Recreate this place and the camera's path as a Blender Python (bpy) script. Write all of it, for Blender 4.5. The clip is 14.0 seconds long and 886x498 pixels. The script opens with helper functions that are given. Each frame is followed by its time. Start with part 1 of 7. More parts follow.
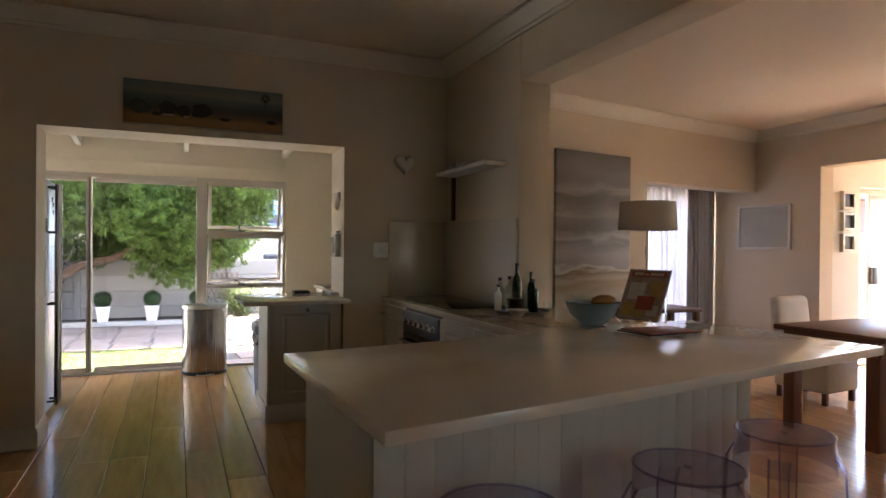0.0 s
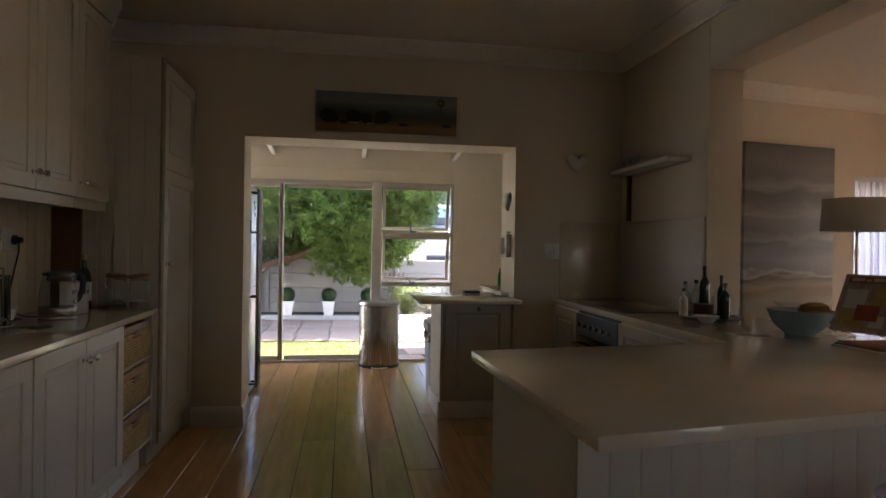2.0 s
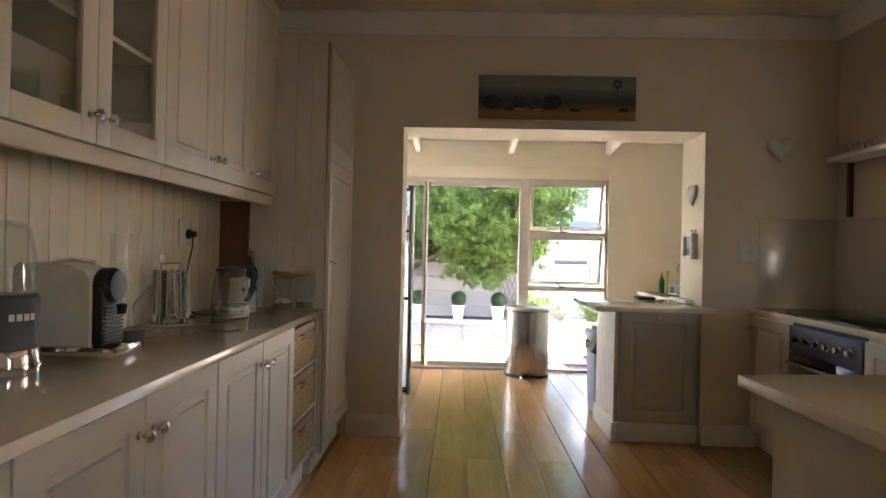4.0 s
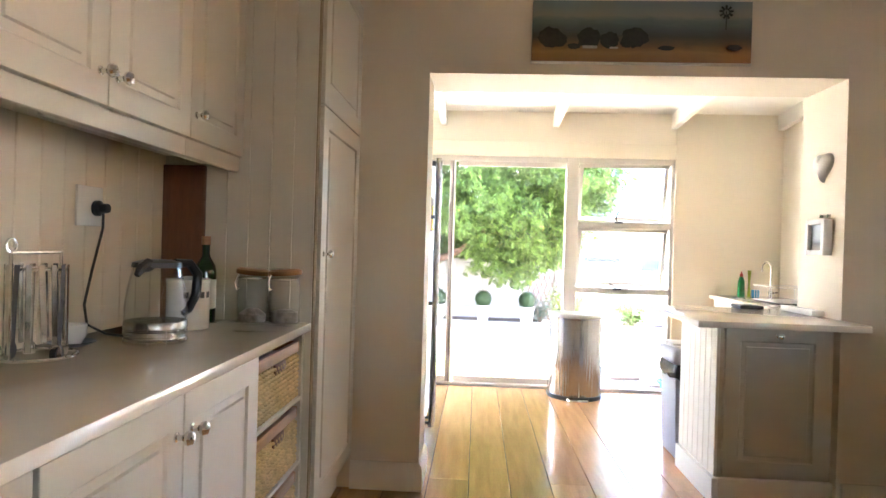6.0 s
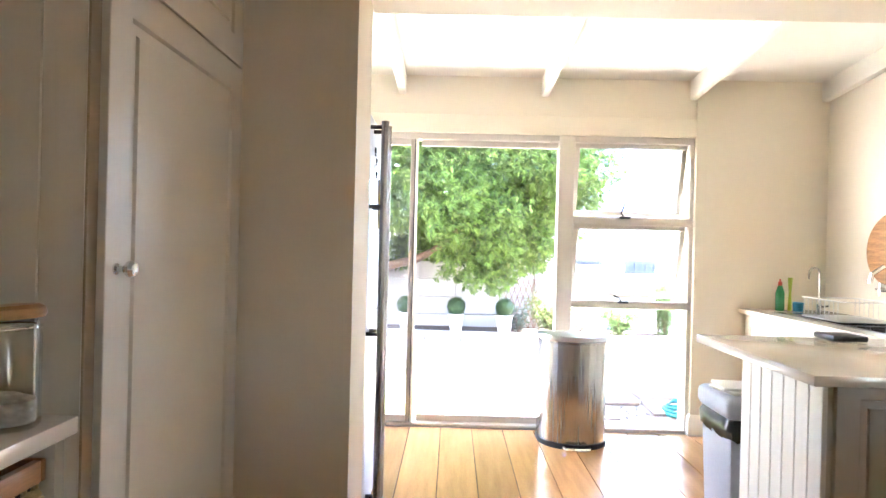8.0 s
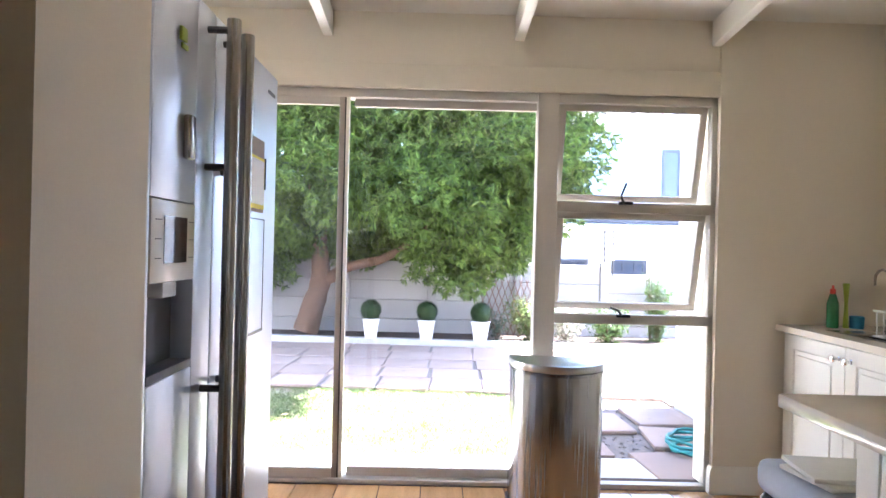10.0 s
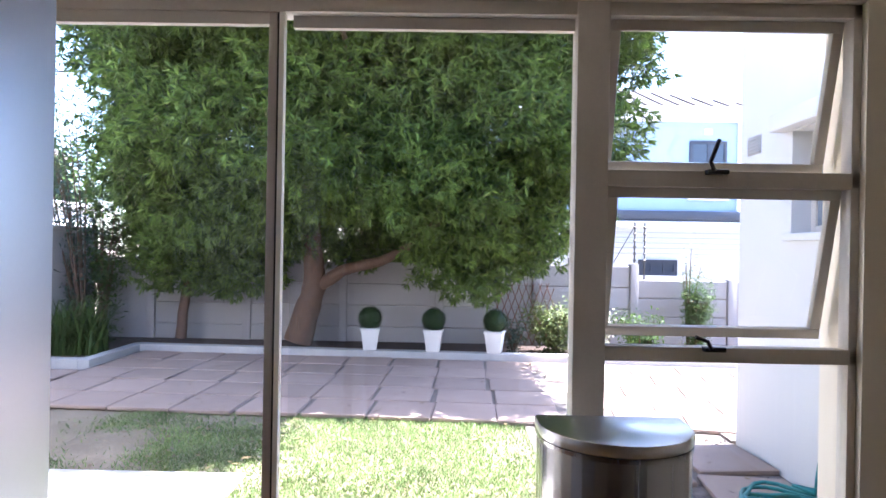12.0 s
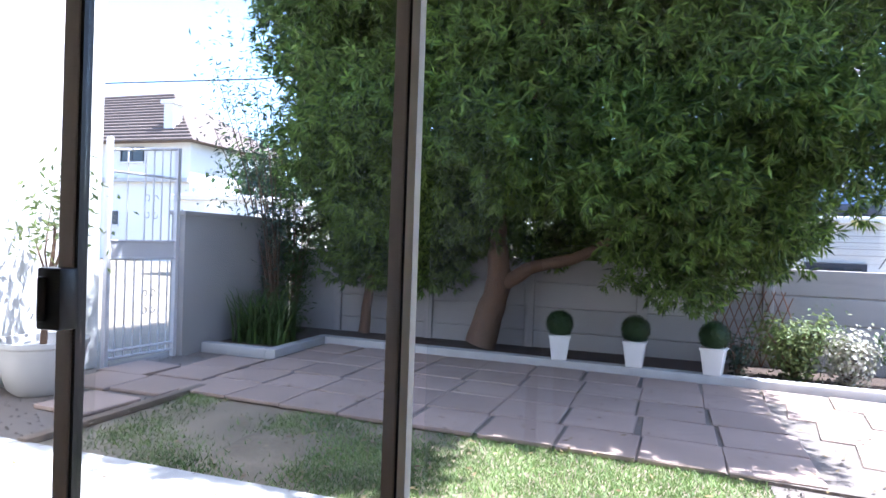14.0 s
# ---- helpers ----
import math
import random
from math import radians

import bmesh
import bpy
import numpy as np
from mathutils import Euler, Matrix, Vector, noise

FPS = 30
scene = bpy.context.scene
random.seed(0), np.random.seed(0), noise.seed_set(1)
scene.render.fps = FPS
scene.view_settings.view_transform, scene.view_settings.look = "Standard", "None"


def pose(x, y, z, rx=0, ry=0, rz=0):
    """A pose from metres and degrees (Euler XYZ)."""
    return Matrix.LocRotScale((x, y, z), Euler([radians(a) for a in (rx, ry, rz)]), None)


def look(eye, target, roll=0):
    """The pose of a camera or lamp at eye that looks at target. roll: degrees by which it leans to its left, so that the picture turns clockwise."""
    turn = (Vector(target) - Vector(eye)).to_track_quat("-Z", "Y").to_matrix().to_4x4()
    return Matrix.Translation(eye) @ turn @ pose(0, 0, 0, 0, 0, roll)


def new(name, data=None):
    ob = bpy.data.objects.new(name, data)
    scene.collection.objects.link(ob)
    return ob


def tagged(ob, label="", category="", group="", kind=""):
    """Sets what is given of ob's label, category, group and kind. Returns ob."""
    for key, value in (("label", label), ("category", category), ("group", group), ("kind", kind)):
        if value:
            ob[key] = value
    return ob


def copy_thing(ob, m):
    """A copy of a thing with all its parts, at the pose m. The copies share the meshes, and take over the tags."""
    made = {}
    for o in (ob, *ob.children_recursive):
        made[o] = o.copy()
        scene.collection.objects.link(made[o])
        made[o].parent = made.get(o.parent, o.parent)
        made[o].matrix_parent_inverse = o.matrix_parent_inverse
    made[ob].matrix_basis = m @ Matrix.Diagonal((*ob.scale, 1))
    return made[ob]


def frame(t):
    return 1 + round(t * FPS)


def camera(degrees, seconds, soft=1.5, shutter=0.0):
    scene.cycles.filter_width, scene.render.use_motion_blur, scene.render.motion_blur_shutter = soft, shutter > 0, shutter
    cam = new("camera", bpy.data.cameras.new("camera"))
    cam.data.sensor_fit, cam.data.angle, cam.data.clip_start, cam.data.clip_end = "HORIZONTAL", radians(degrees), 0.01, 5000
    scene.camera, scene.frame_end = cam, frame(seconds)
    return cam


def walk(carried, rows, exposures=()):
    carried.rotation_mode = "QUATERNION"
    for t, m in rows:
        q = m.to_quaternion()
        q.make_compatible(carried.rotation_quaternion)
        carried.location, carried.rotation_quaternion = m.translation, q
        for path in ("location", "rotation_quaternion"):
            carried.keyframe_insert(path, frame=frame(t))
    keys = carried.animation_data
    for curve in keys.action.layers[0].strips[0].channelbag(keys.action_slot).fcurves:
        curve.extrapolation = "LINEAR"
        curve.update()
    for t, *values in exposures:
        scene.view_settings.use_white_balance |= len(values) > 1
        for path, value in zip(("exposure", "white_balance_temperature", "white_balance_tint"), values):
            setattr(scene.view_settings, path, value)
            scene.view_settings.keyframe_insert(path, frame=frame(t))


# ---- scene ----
cam = camera(71.5, 14.0)
PATH = [
    (0, (1.017, 0.95, 1.325), (1.811, 2.786, 1.316), 0.5),
    (0.5, (0.99, 0.95, 1.321), (1.674, 2.83, 1.314), 0.6),
    (1, (0.956, 0.973, 1.317), (1.522, 2.891, 1.308), 0.6),
    (1.5, (0.94, 0.993, 1.313), (1.373, 2.946, 1.305), 0.7),
    (2, (0.912, 1.017, 1.309), (1.225, 2.992, 1.302), 0.9),
    (2.5, (0.842, 1.095, 1.292), (1.035, 3.086, 1.288), 1.0),
    (3, (0.746, 1.239, 1.285), (0.839, 3.237, 1.283), 1.0),
    (3.5, (0.634, 1.353, 1.277), (0.64, 3.353, 1.277), 1.2),
    (4, (0.576, 1.474, 1.263), (0.523, 3.474, 1.265), 1.3),
    (4.2, (0.553, 1.554, 1.254), (0.484, 3.553, 1.256), 1.3),
    (6.3, (0.444, 2.749, 1.226), (0.332, 4.746, 1.215), 1.7),
    (6.5, (0.445, 2.875, 1.226), (0.339, 4.872, 1.215), 1.6),
    (7, (0.434, 3.209, 1.233), (0.351, 5.207, 1.223), 1.6),
    (7.5, (0.432, 3.452, 1.236), (0.377, 5.451, 1.229), 1.4),
    (8, (0.485, 3.75, 1.236), (0.456, 5.75, 1.233), 1.4),
    (8.2, (0.496, 3.855, 1.23), (0.474, 5.855, 1.231), 1.4),
    (10.3, (0.722, 5.007, 1.219), (0.746, 7.007, 1.216), 1.4),
    (10.5, (0.734, 5.12, 1.217), (0.755, 7.12, 1.218), 1.3),
    (11, (0.789, 5.392, 1.215), (0.812, 7.392, 1.212), 1.2),
    (11.5, (0.832, 5.669, 1.216), (0.846, 7.669, 1.214), 1.1),
    (12, (0.803, 5.966, 1.21), (0.776, 7.966, 1.208), 1.0),
    (12.5, (0.772, 6.211, 1.204), (0.661, 8.208, 1.195), 1.2),
    (13, (0.754, 6.448, 1.208), (0.515, 8.434, 1.191), 1.4),
    (13.5, (0.741, 6.679, 1.214), (0.294, 8.628, 1.18), 1.8),
    (14, (0.666, 6.887, 1.165), (0.039, 8.786, 1.143), 2.0),
]
STOPS = [(0.0, 4.4, 6500, 17), (2.0, 3.9, 6500, 17), (3.0, 4.4, 6500, 18), (4.2, 5.5, 6500, 18), (6.3, 6.55, 6050, 17), (8.2, 6.3, 5950, 17), (10.3, 4.6, 5800, 20), (12.0, 3.45, 5750, 22), (14.0, 2.65, 5500, 16)]
walk(cam, [(t, look(eye, target, roll)) for t, eye, target, roll in PATH], STOPS)

# ---- daylight ----
SUN_TO = Vector((0.42, 0.07, 0.90)).normalized()
world = bpy.data.worlds.new("sky")
scene.world = world
world.use_nodes = True
wn = world.node_tree
sky = wn.nodes.new("ShaderNodeTexSky")
sky.sky_type, sky.sun_disc = "NISHITA", False
sky.sun_elevation = math.asin(SUN_TO.z)
sky.sun_rotation = math.atan2(SUN_TO.x, SUN_TO.y)
wn.links.new(sky.outputs[0], wn.nodes["Background"].inputs[0])
wn.nodes["Background"].inputs[1].default_value = 0.125
sun = new("sun", bpy.data.lights.new("sun", "SUN"))
sun.data.energy, sun.data.angle, sun.data.color = 4.0, radians(0.5), (1.0, 0.96, 0.9)
sun.matrix_world = look(SUN_TO * 30, (0, 0, 0))

# ---- materials ----
MATS = {}


def material(name, color, rough=0.6, metal=0.0, vary=0.12, scale=6.0, grain=60.0, bump=0.0, coat=0.0, spread=0.0,
             stretch=(1, 1, 1), dark=None, stain=0.0, trans=0.0, ior=1.45, sheen=0.0):
    """A painted, stony or metal surface: broad tone changes, fine grain, relief and a tone of its own for each object."""
    m = bpy.data.materials.new(name)
    m.use_nodes = True
    nt = m.node_tree
    N, L = nt.nodes, nt.links
    bs = N["Principled BSDF"]
    bs.inputs["Metallic"].default_value = metal
    bs.inputs["IOR"].default_value = ior
    bs.inputs["Transmission Weight"].default_value = trans
    bs.inputs["Coat Weight"].default_value = coat
    bs.inputs["Coat Roughness"].default_value = 0.08
    tc = N.new("ShaderNodeTexCoord")
    mp = N.new("ShaderNodeMapping")
    mp.inputs["Scale"].default_value = stretch
    L.new(tc.outputs["Object"], mp.inputs["Vector"])
    info = N.new("ShaderNodeObjectInfo")
    off = N.new("ShaderNodeVectorMath")
    off.operation = "MULTIPLY_ADD"
    L.new(info.outputs["Random"], off.inputs[0])
    off.inputs[1].default_value = (37.0, 17.0, 53.0) if spread else (0, 0, 0)
    L.new(mp.outputs[0], off.inputs[2])
    big = N.new("ShaderNodeTexNoise")
    big.inputs["Scale"].default_value, big.inputs["Detail"].default_value = scale, 4
    fine = N.new("ShaderNodeTexNoise")
    fine.inputs["Scale"].default_value, fine.inputs["Detail"].default_value = grain, 3
    L.new(off.outputs[0], big.inputs["Vector"])
    L.new(off.outputs[0], fine.inputs["Vector"])
    ramp = N.new("ShaderNodeValToRGB")
    c = Vector(color)
    d = Vector(dark) if dark else c * (1 - 2.2 * vary)
    ramp.color_ramp.elements[0].position, ramp.color_ramp.elements[1].position = 0.3, 0.7
    ramp.color_ramp.elements[0].color = (*d, 1)
    ramp.color_ramp.elements[1].color = (*c, 1)
    mixf = N.new("ShaderNodeMath")
    mixf.operation = "MULTIPLY_ADD"
    mixf.inputs[1].default_value = 0.35
    L.new(fine.outputs["Fac"], mixf.inputs[0])
    low = N.new("ShaderNodeMath")
    low.operation = "MULTIPLY"
    low.inputs[1].default_value = 0.65
    L.new(big.outputs["Fac"], low.inputs[0])
    L.new(low.outputs[0], mixf.inputs[2])
    L.new(mixf.outputs[0], ramp.inputs[0])
    col = ramp.outputs[0]
    if spread:
        hsv = N.new("ShaderNodeHueSaturation")
        rng = N.new("ShaderNodeMapRange")
        rng.inputs["To Min"].default_value, rng.inputs["To Max"].default_value = 1 - spread, 1 + spread
        L.new(info.outputs["Random"], rng.inputs["Value"])
        L.new(rng.outputs[0], hsv.inputs["Value"])
        L.new(col, hsv.inputs["Color"])
        col = hsv.outputs[0]
    L.new(col, bs.inputs["Base Color"])
    rr = N.new("ShaderNodeMapRange")
    rr.inputs["To Min"].default_value, rr.inputs["To Max"].default_value = max(0.02, rough * 0.8), min(1, rough * 1.2)
    L.new(big.outputs["Fac"], rr.inputs["Value"])
    L.new(rr.outputs[0], bs.inputs["Roughness"])
    if bump:
        bp = N.new("ShaderNodeBump")
        bp.inputs["Strength"].default_value, bp.inputs["Distance"].default_value = bump, 0.01
        L.new(mixf.outputs[0], bp.inputs["Height"])
        L.new(bp.outputs[0], bs.inputs["Normal"])
    MATS[name] = m
    return m


def glass(name, tint=(1, 1, 1), rough=0.0, ior=1.45):
    m = bpy.data.materials.new(name)
    m.use_nodes = True
    nt = m.node_tree
    N, L = nt.nodes, nt.links
    out = N["Material Output"]
    N.remove(N["Principled BSDF"])
    tr = N.new("ShaderNodeBsdfTransparent")
    tr.inputs[0].default_value = (*tint, 1)
    gl = N.new("ShaderNodeBsdfGlossy")
    gl.inputs["Roughness"].default_value = rough
    lw = N.new("ShaderNodeLayerWeight")
    pw = N.new("ShaderNodeMath")
    pw.operation, pw.inputs[1].default_value = "POWER", 5.0
    L.new(lw.outputs["Facing"], pw.inputs[0])
    fr = N.new("ShaderNodeMath")
    fr.operation = "MULTIPLY_ADD"
    fr.inputs[1].default_value, fr.inputs[2].default_value = 0.9, ((ior - 1) / (ior + 1)) ** 2
    L.new(pw.outputs[0], fr.inputs[0])
    mx = N.new("ShaderNodeMixShader")
    L.new(fr.outputs[0], mx.inputs[0])
    L.new(tr.outputs[0], mx.inputs[1])
    L.new(gl.outputs[0], mx.inputs[2])
    L.new(mx.outputs[0], out.inputs[0])
    MATS[name] = m
    return m


def leafy(name, light, dark, scale=1.6, through_light=0.35):
    """Leaves: a tone for each leaf, lit through from behind."""
    m = bpy.data.materials.new(name)
    m.use_nodes = True
    nt = m.node_tree
    N, L = nt.nodes, nt.links
    bs, out = N["Principled BSDF"], N["Material Output"]
    geo = N.new("ShaderNodeNewGeometry")
    ramp = N.new("ShaderNodeValToRGB")
    ramp.color_ramp.elements[0].color, ramp.color_ramp.elements[1].color = (*dark, 1), (*light, 1)
    L.new(geo.outputs["Random Per Island"], ramp.inputs[0])
    tc = N.new("ShaderNodeTexCoord")
    nz = N.new("ShaderNodeTexNoise")
    nz.inputs["Scale"].default_value = scale
    L.new(tc.outputs["Object"], nz.inputs["Vector"])
    hsv = N.new("ShaderNodeHueSaturation")
    rng = N.new("ShaderNodeMapRange")
    rng.inputs["From Min"].default_value, rng.inputs["From Max"].default_value = 0.3, 0.7
    rng.inputs["To Min"].default_value, rng.inputs["To Max"].default_value = 0.7, 1.3
    L.new(nz.outputs["Fac"], rng.inputs["Value"])
    L.new(rng.outputs[0], hsv.inputs["Value"])
    L.new(ramp.outputs[0], hsv.inputs["Color"])
    L.new(hsv.outputs[0], bs.inputs["Base Color"])
    bs.inputs["Roughness"].default_value = 0.5
    bs.inputs["Specular IOR Level"].default_value = 0.3
    tl = N.new("ShaderNodeBsdfTranslucent")
    L.new(hsv.outputs[0], tl.inputs[0])
    mx = N.new("ShaderNodeMixShader")
    mx.inputs[0].default_value = through_light
    L.new(bs.outputs[0], mx.inputs[1])
    L.new(tl.outputs[0], mx.inputs[2])
    L.new(mx.outputs[0], out.inputs[0])
    MATS[name] = m
    return m


wall_paint = material("wall_paint", (0.74, 0.645, 0.505), 0.7, vary=0.03, scale=1.5, grain=180, bump=0.06)
# Lighter copy of the wall paint: the scullery's brightness is put into its colour.
scullery_lit_paint = material("scullery_lit_paint", (0.81, 0.735, 0.60), 0.65, vary=0.02, scale=1.5, grain=180, bump=0.05)
white_paint = material("white_paint", (0.84, 0.80, 0.71), 0.55, vary=0.03, scale=2, grain=150, bump=0.04)
ceiling_paint = material("ceiling_paint", (0.85, 0.79, 0.69), 0.8, vary=0.03, scale=1.2, grain=120, bump=0.04)
cabinet_paint = material("cabinet_paint", (0.63, 0.57, 0.46), 0.38, vary=0.03, scale=3, grain=140, bump=0.03)
worktop_stone = material("worktop_stone", (0.82, 0.73, 0.60), 0.14, vary=0.03, scale=5, grain=320, coat=0.3)
floor_oak = material("floor_oak", (0.62, 0.345, 0.145), 0.22, vary=0.15, scale=4, grain=50, bump=0.05, coat=0.35, spread=0.22, stretch=(6, 0.6, 6))
hidden_wood = material("joint_and_shade_dark", (0.05, 0.03, 0.02), 0.8)
red_wood = material("red_wood", (0.2, 0.075, 0.035), 0.38, vary=0.14, scale=5, grain=40, bump=0.05, stretch=(8, 8, 1), spread=0.1)
board_wood = material("board_wood", (0.5, 0.27, 0.12), 0.4, vary=0.2, scale=6, grain=40, stretch=(1, 1, 8))
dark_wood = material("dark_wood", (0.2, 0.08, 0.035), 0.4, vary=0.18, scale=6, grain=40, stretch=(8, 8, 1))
steel = material("brushed_steel", (0.37, 0.355, 0.34), 0.26, metal=1.0, vary=0.015, scale=4, grain=120, stretch=(30, 30, 0.6))
fridge_steel = material("fridge_steel", (0.58, 0.60, 0.66), 0.4, metal=0.85, vary=0.02, scale=3, grain=160, bump=0.02)
chrome = material("chrome", (0.75, 0.74, 0.72), 0.08, metal=1.0, vary=0.02)
aluminium = material("window_aluminium", (0.62, 0.57, 0.50), 0.4, metal=0.1, vary=0.05, scale=5, grain=90)
door_bronze = material("door_aluminium", (0.47, 0.41, 0.36), 0.42, metal=0.25, vary=0.05, scale=5, grain=90)
black_plastic = material("black_plastic", (0.018, 0.018, 0.02), 0.35, vary=0.1)
grey_plastic = material("grey_plastic", (0.4, 0.42, 0.48), 0.45, vary=0.05)
dark_grey = material("dark_grey", (0.09, 0.09, 0.1), 0.4, vary=0.08)
cream_plastic = material("cream_plastic", (0.72, 0.69, 0.6), 0.35, vary=0.03)
ceramic = material("white_ceramic", (0.8, 0.78, 0.74), 0.2, vary=0.03)
wicker = material("wicker", (0.85, 0.64, 0.34), 0.6, vary=0.2, scale=30, grain=120, bump=0.1)
clear_glass = glass("clear_glass", (0.97, 0.98, 0.97))
window_glass = glass("window_glass", (0.95, 0.96, 0.96))
bark = material("bark", (0.18, 0.105, 0.065), 0.9, vary=0.3, scale=12, grain=45, bump=1.0, stretch=(3, 3, 0.7))
soil = material("soil", (0.09, 0.06, 0.045), 0.95, vary=0.3, scale=8, grain=60, bump=0.6)
plaster_out = material("outdoor_plaster", (0.74, 0.73, 0.70), 0.85, vary=0.05, scale=1.5, grain=90, bump=0.12)
kerb_paint = material("kerb_paint", (0.5, 0.485, 0.46), 0.8, vary=0.12, scale=5, grain=60, bump=0.2)
fence_concrete = material("fence_concrete", (0.37, 0.35, 0.335), 0.85, vary=0.08, scale=2.5, grain=70, bump=0.15, spread=0.06)
paving = material("paving", (0.37, 0.275, 0.225), 0.85, vary=0.12, scale=3, grain=50, bump=0.2, spread=0.12)
lawn_ground = material("lawn_ground", (0.27, 0.225, 0.16), 0.95, vary=0.2, scale=2.5, grain=40, bump=0.5, dark=(0.13, 0.10, 0.065))
gravel = material("gravel", (0.25, 0.21, 0.18), 0.9, vary=0.3, scale=30, grain=120, bump=0.8)
tree_leaf = leafy("tree_leaf", (0.17, 0.255, 0.045), (0.014, 0.036, 0.009), 2.2, 0.22)

# ---- mesh helpers ----
ORIGIN = {}


def thing(name, loc, label, category, group=""):
    ob = new(name)
    ob.location = loc
    ob.empty_display_size = 0.1
    ORIGIN[ob] = Vector(loc)
    return tagged(ob, label, category, group)


def mesh_of(bm, name, mat, smooth=30):
    me = bpy.data.meshes.new(name)
    bmesh.ops.recalc_face_normals(bm, faces=bm.faces)
    bm.to_mesh(me)
    bm.free()
    me.materials.append(mat)
    if smooth:
        for p in me.polygons:
            p.use_smooth = True
        me.set_sharp_from_angle(angle=radians(smooth))
    return me


def part(name, bm, mat, parent=None, label="", smooth=30):
    """Links a bmesh, drawn in the place's metres, as one mesh under a thing or a part."""
    o = ORIGIN.get(parent, Vector((0, 0, 0)))
    if o.length > 0:
        bm.transform(Matrix.Translation(-o))
    ob = new(name, mesh_of(bm, name, mat, smooth))
    if parent:
        ob.parent = parent
    ORIGIN[ob] = o
    return tagged(ob, label)


def solo(name, bm, mat, label, category, group="", kind="", smooth=30):
    """A thing of one mesh, its origin at the middle of its foot."""
    xs = [v.co for v in bm.verts]
    o = Vector(((min(v.x for v in xs) + max(v.x for v in xs)) / 2, (min(v.y for v in xs) + max(v.y for v in xs)) / 2, min(v.z for v in xs)))
    bm.transform(Matrix.Translation(-o))
    ob = new(name, mesh_of(bm, name, mat, smooth))
    ob.location = o
    ORIGIN[ob] = o
    return tagged(ob, label, category, group, kind)


def struct(name, bm, mat, label="", category="", smooth=30):
    ob = new(name, mesh_of(bm, name, mat, smooth))
    ORIGIN[ob] = Vector((0, 0, 0))
    return tagged(ob, label, category, "", "structure")


def box(x0, y0, z0, x1, y1, z1, bevel=0.0, bm=None, seg=2):
    own = bmesh.new()
    bmesh.ops.create_cube(own, size=1, matrix=Matrix.LocRotScale(((x0 + x1) / 2, (y0 + y1) / 2, (z0 + z1) / 2), None, (abs(x1 - x0), abs(y1 - y0), abs(z1 - z0))))
    if bevel:
        bmesh.ops.bevel(own, geom=own.edges[:], offset=bevel, segments=seg, affect="EDGES", profile=0.5)
    return join(bm, own)


def join(bm, own, m=None):
    if m is not None:
        own.transform(m)
    if bm is None:
        return own
    me = bpy.data.meshes.new("tmp")
    own.to_mesh(me)
    own.free()
    bm.from_mesh(me)
    bpy.data.meshes.remove(me)
    return bm


def boxes(rows, bevel=0.0):
    bm = bmesh.new()
    for r in rows:
        box(*r, bevel=bevel, bm=bm)
    return bm


def prism(points, z0, z1, bevel=0.0, bm=None):
    own = bmesh.new()
    vs = [own.verts.new((x, y, z0)) for x, y in points]
    f = own.faces.new(vs)
    up = bmesh.ops.extrude_face_region(own, geom=[f])
    for v in up["geom"]:
        if isinstance(v, bmesh.types.BMVert):
            v.co.z = z1
    if bevel:
        bmesh.ops.bevel(own, geom=own.edges[:], offset=bevel, segments=2, affect="EDGES", profile=0.5)
    return join(bm, own)


def lathe(profile, at=(0, 0, 0), seg=28, axis="z", bm=None, squash=(1, 1)):
    """Turns (radius, height) pairs about an upright axis; profiles that end at radius 0 are closed."""
    own = bmesh.new()
    rings = []
    for r, h in profile:
        if r < 1e-6:
            rings.append([own.verts.new((0, 0, h))])
        else:
            rings.append([own.verts.new((r * squash[0] * math.cos(2 * math.pi * i / seg), r * squash[1] * math.sin(2 * math.pi * i / seg), h)) for i in range(seg)])
    for a, b in zip(rings, rings[1:]):
        for i in range(seg):
            q = [a[i % len(a)], a[(i + 1) % len(a)], b[(i + 1) % len(b)], b[i % len(b)]]
            q = list(dict.fromkeys(q))
            if len(q) > 2:
                own.faces.new(q)
    if axis == "x":
        own.transform(Matrix.Rotation(math.pi / 2, 4, "Y"))
    if axis == "-x":
        own.transform(Matrix.Rotation(-math.pi / 2, 4, "Y"))
    if axis == "y":
        own.transform(Matrix.Rotation(-math.pi / 2, 4, "X"))
    if axis == "-y":
        own.transform(Matrix.Rotation(math.pi / 2, 4, "X"))
    own.transform(Matrix.Translation(at))
    return join(bm, own)


def tube(points, r, seg=8, bm=None, taper=None, closed=False):
    """A round bar along points; taper gives a radius for each point."""
    own = bmesh.new()
    pts = [Vector(p) for p in points]
    rings = []
    n = len(pts)
    side = None
    for i, p in enumerate(pts):
        a, b = pts[(i - 1) % n if closed else max(i - 1, 0)], pts[(i + 1) % n if closed else min(i + 1, n - 1)]
        d = (b - a).normalized()
        if side is None:
            side = d.orthogonal().normalized()
        side = (side - d * side.dot(d)).normalized()
        up = d.cross(side)
        rad = taper[i] if taper else r
        rings.append([own.verts.new(p + rad * (math.cos(2 * math.pi * k / seg) * side + math.sin(2 * math.pi * k / seg) * up)) for k in range(seg)])
    pairs = list(zip(rings, rings[1:] + ([rings[0]] if closed else [])))
    if not closed:
        pairs = list(zip(rings, rings[1:]))
    for a, b in pairs:
        for k in range(seg):
            own.faces.new((a[k], a[(k + 1) % seg], b[(k + 1) % seg], b[k]))
    if not closed:
        own.faces.new(rings[0][::-1])
        own.faces.new(rings[-1])
    return join(bm, own)


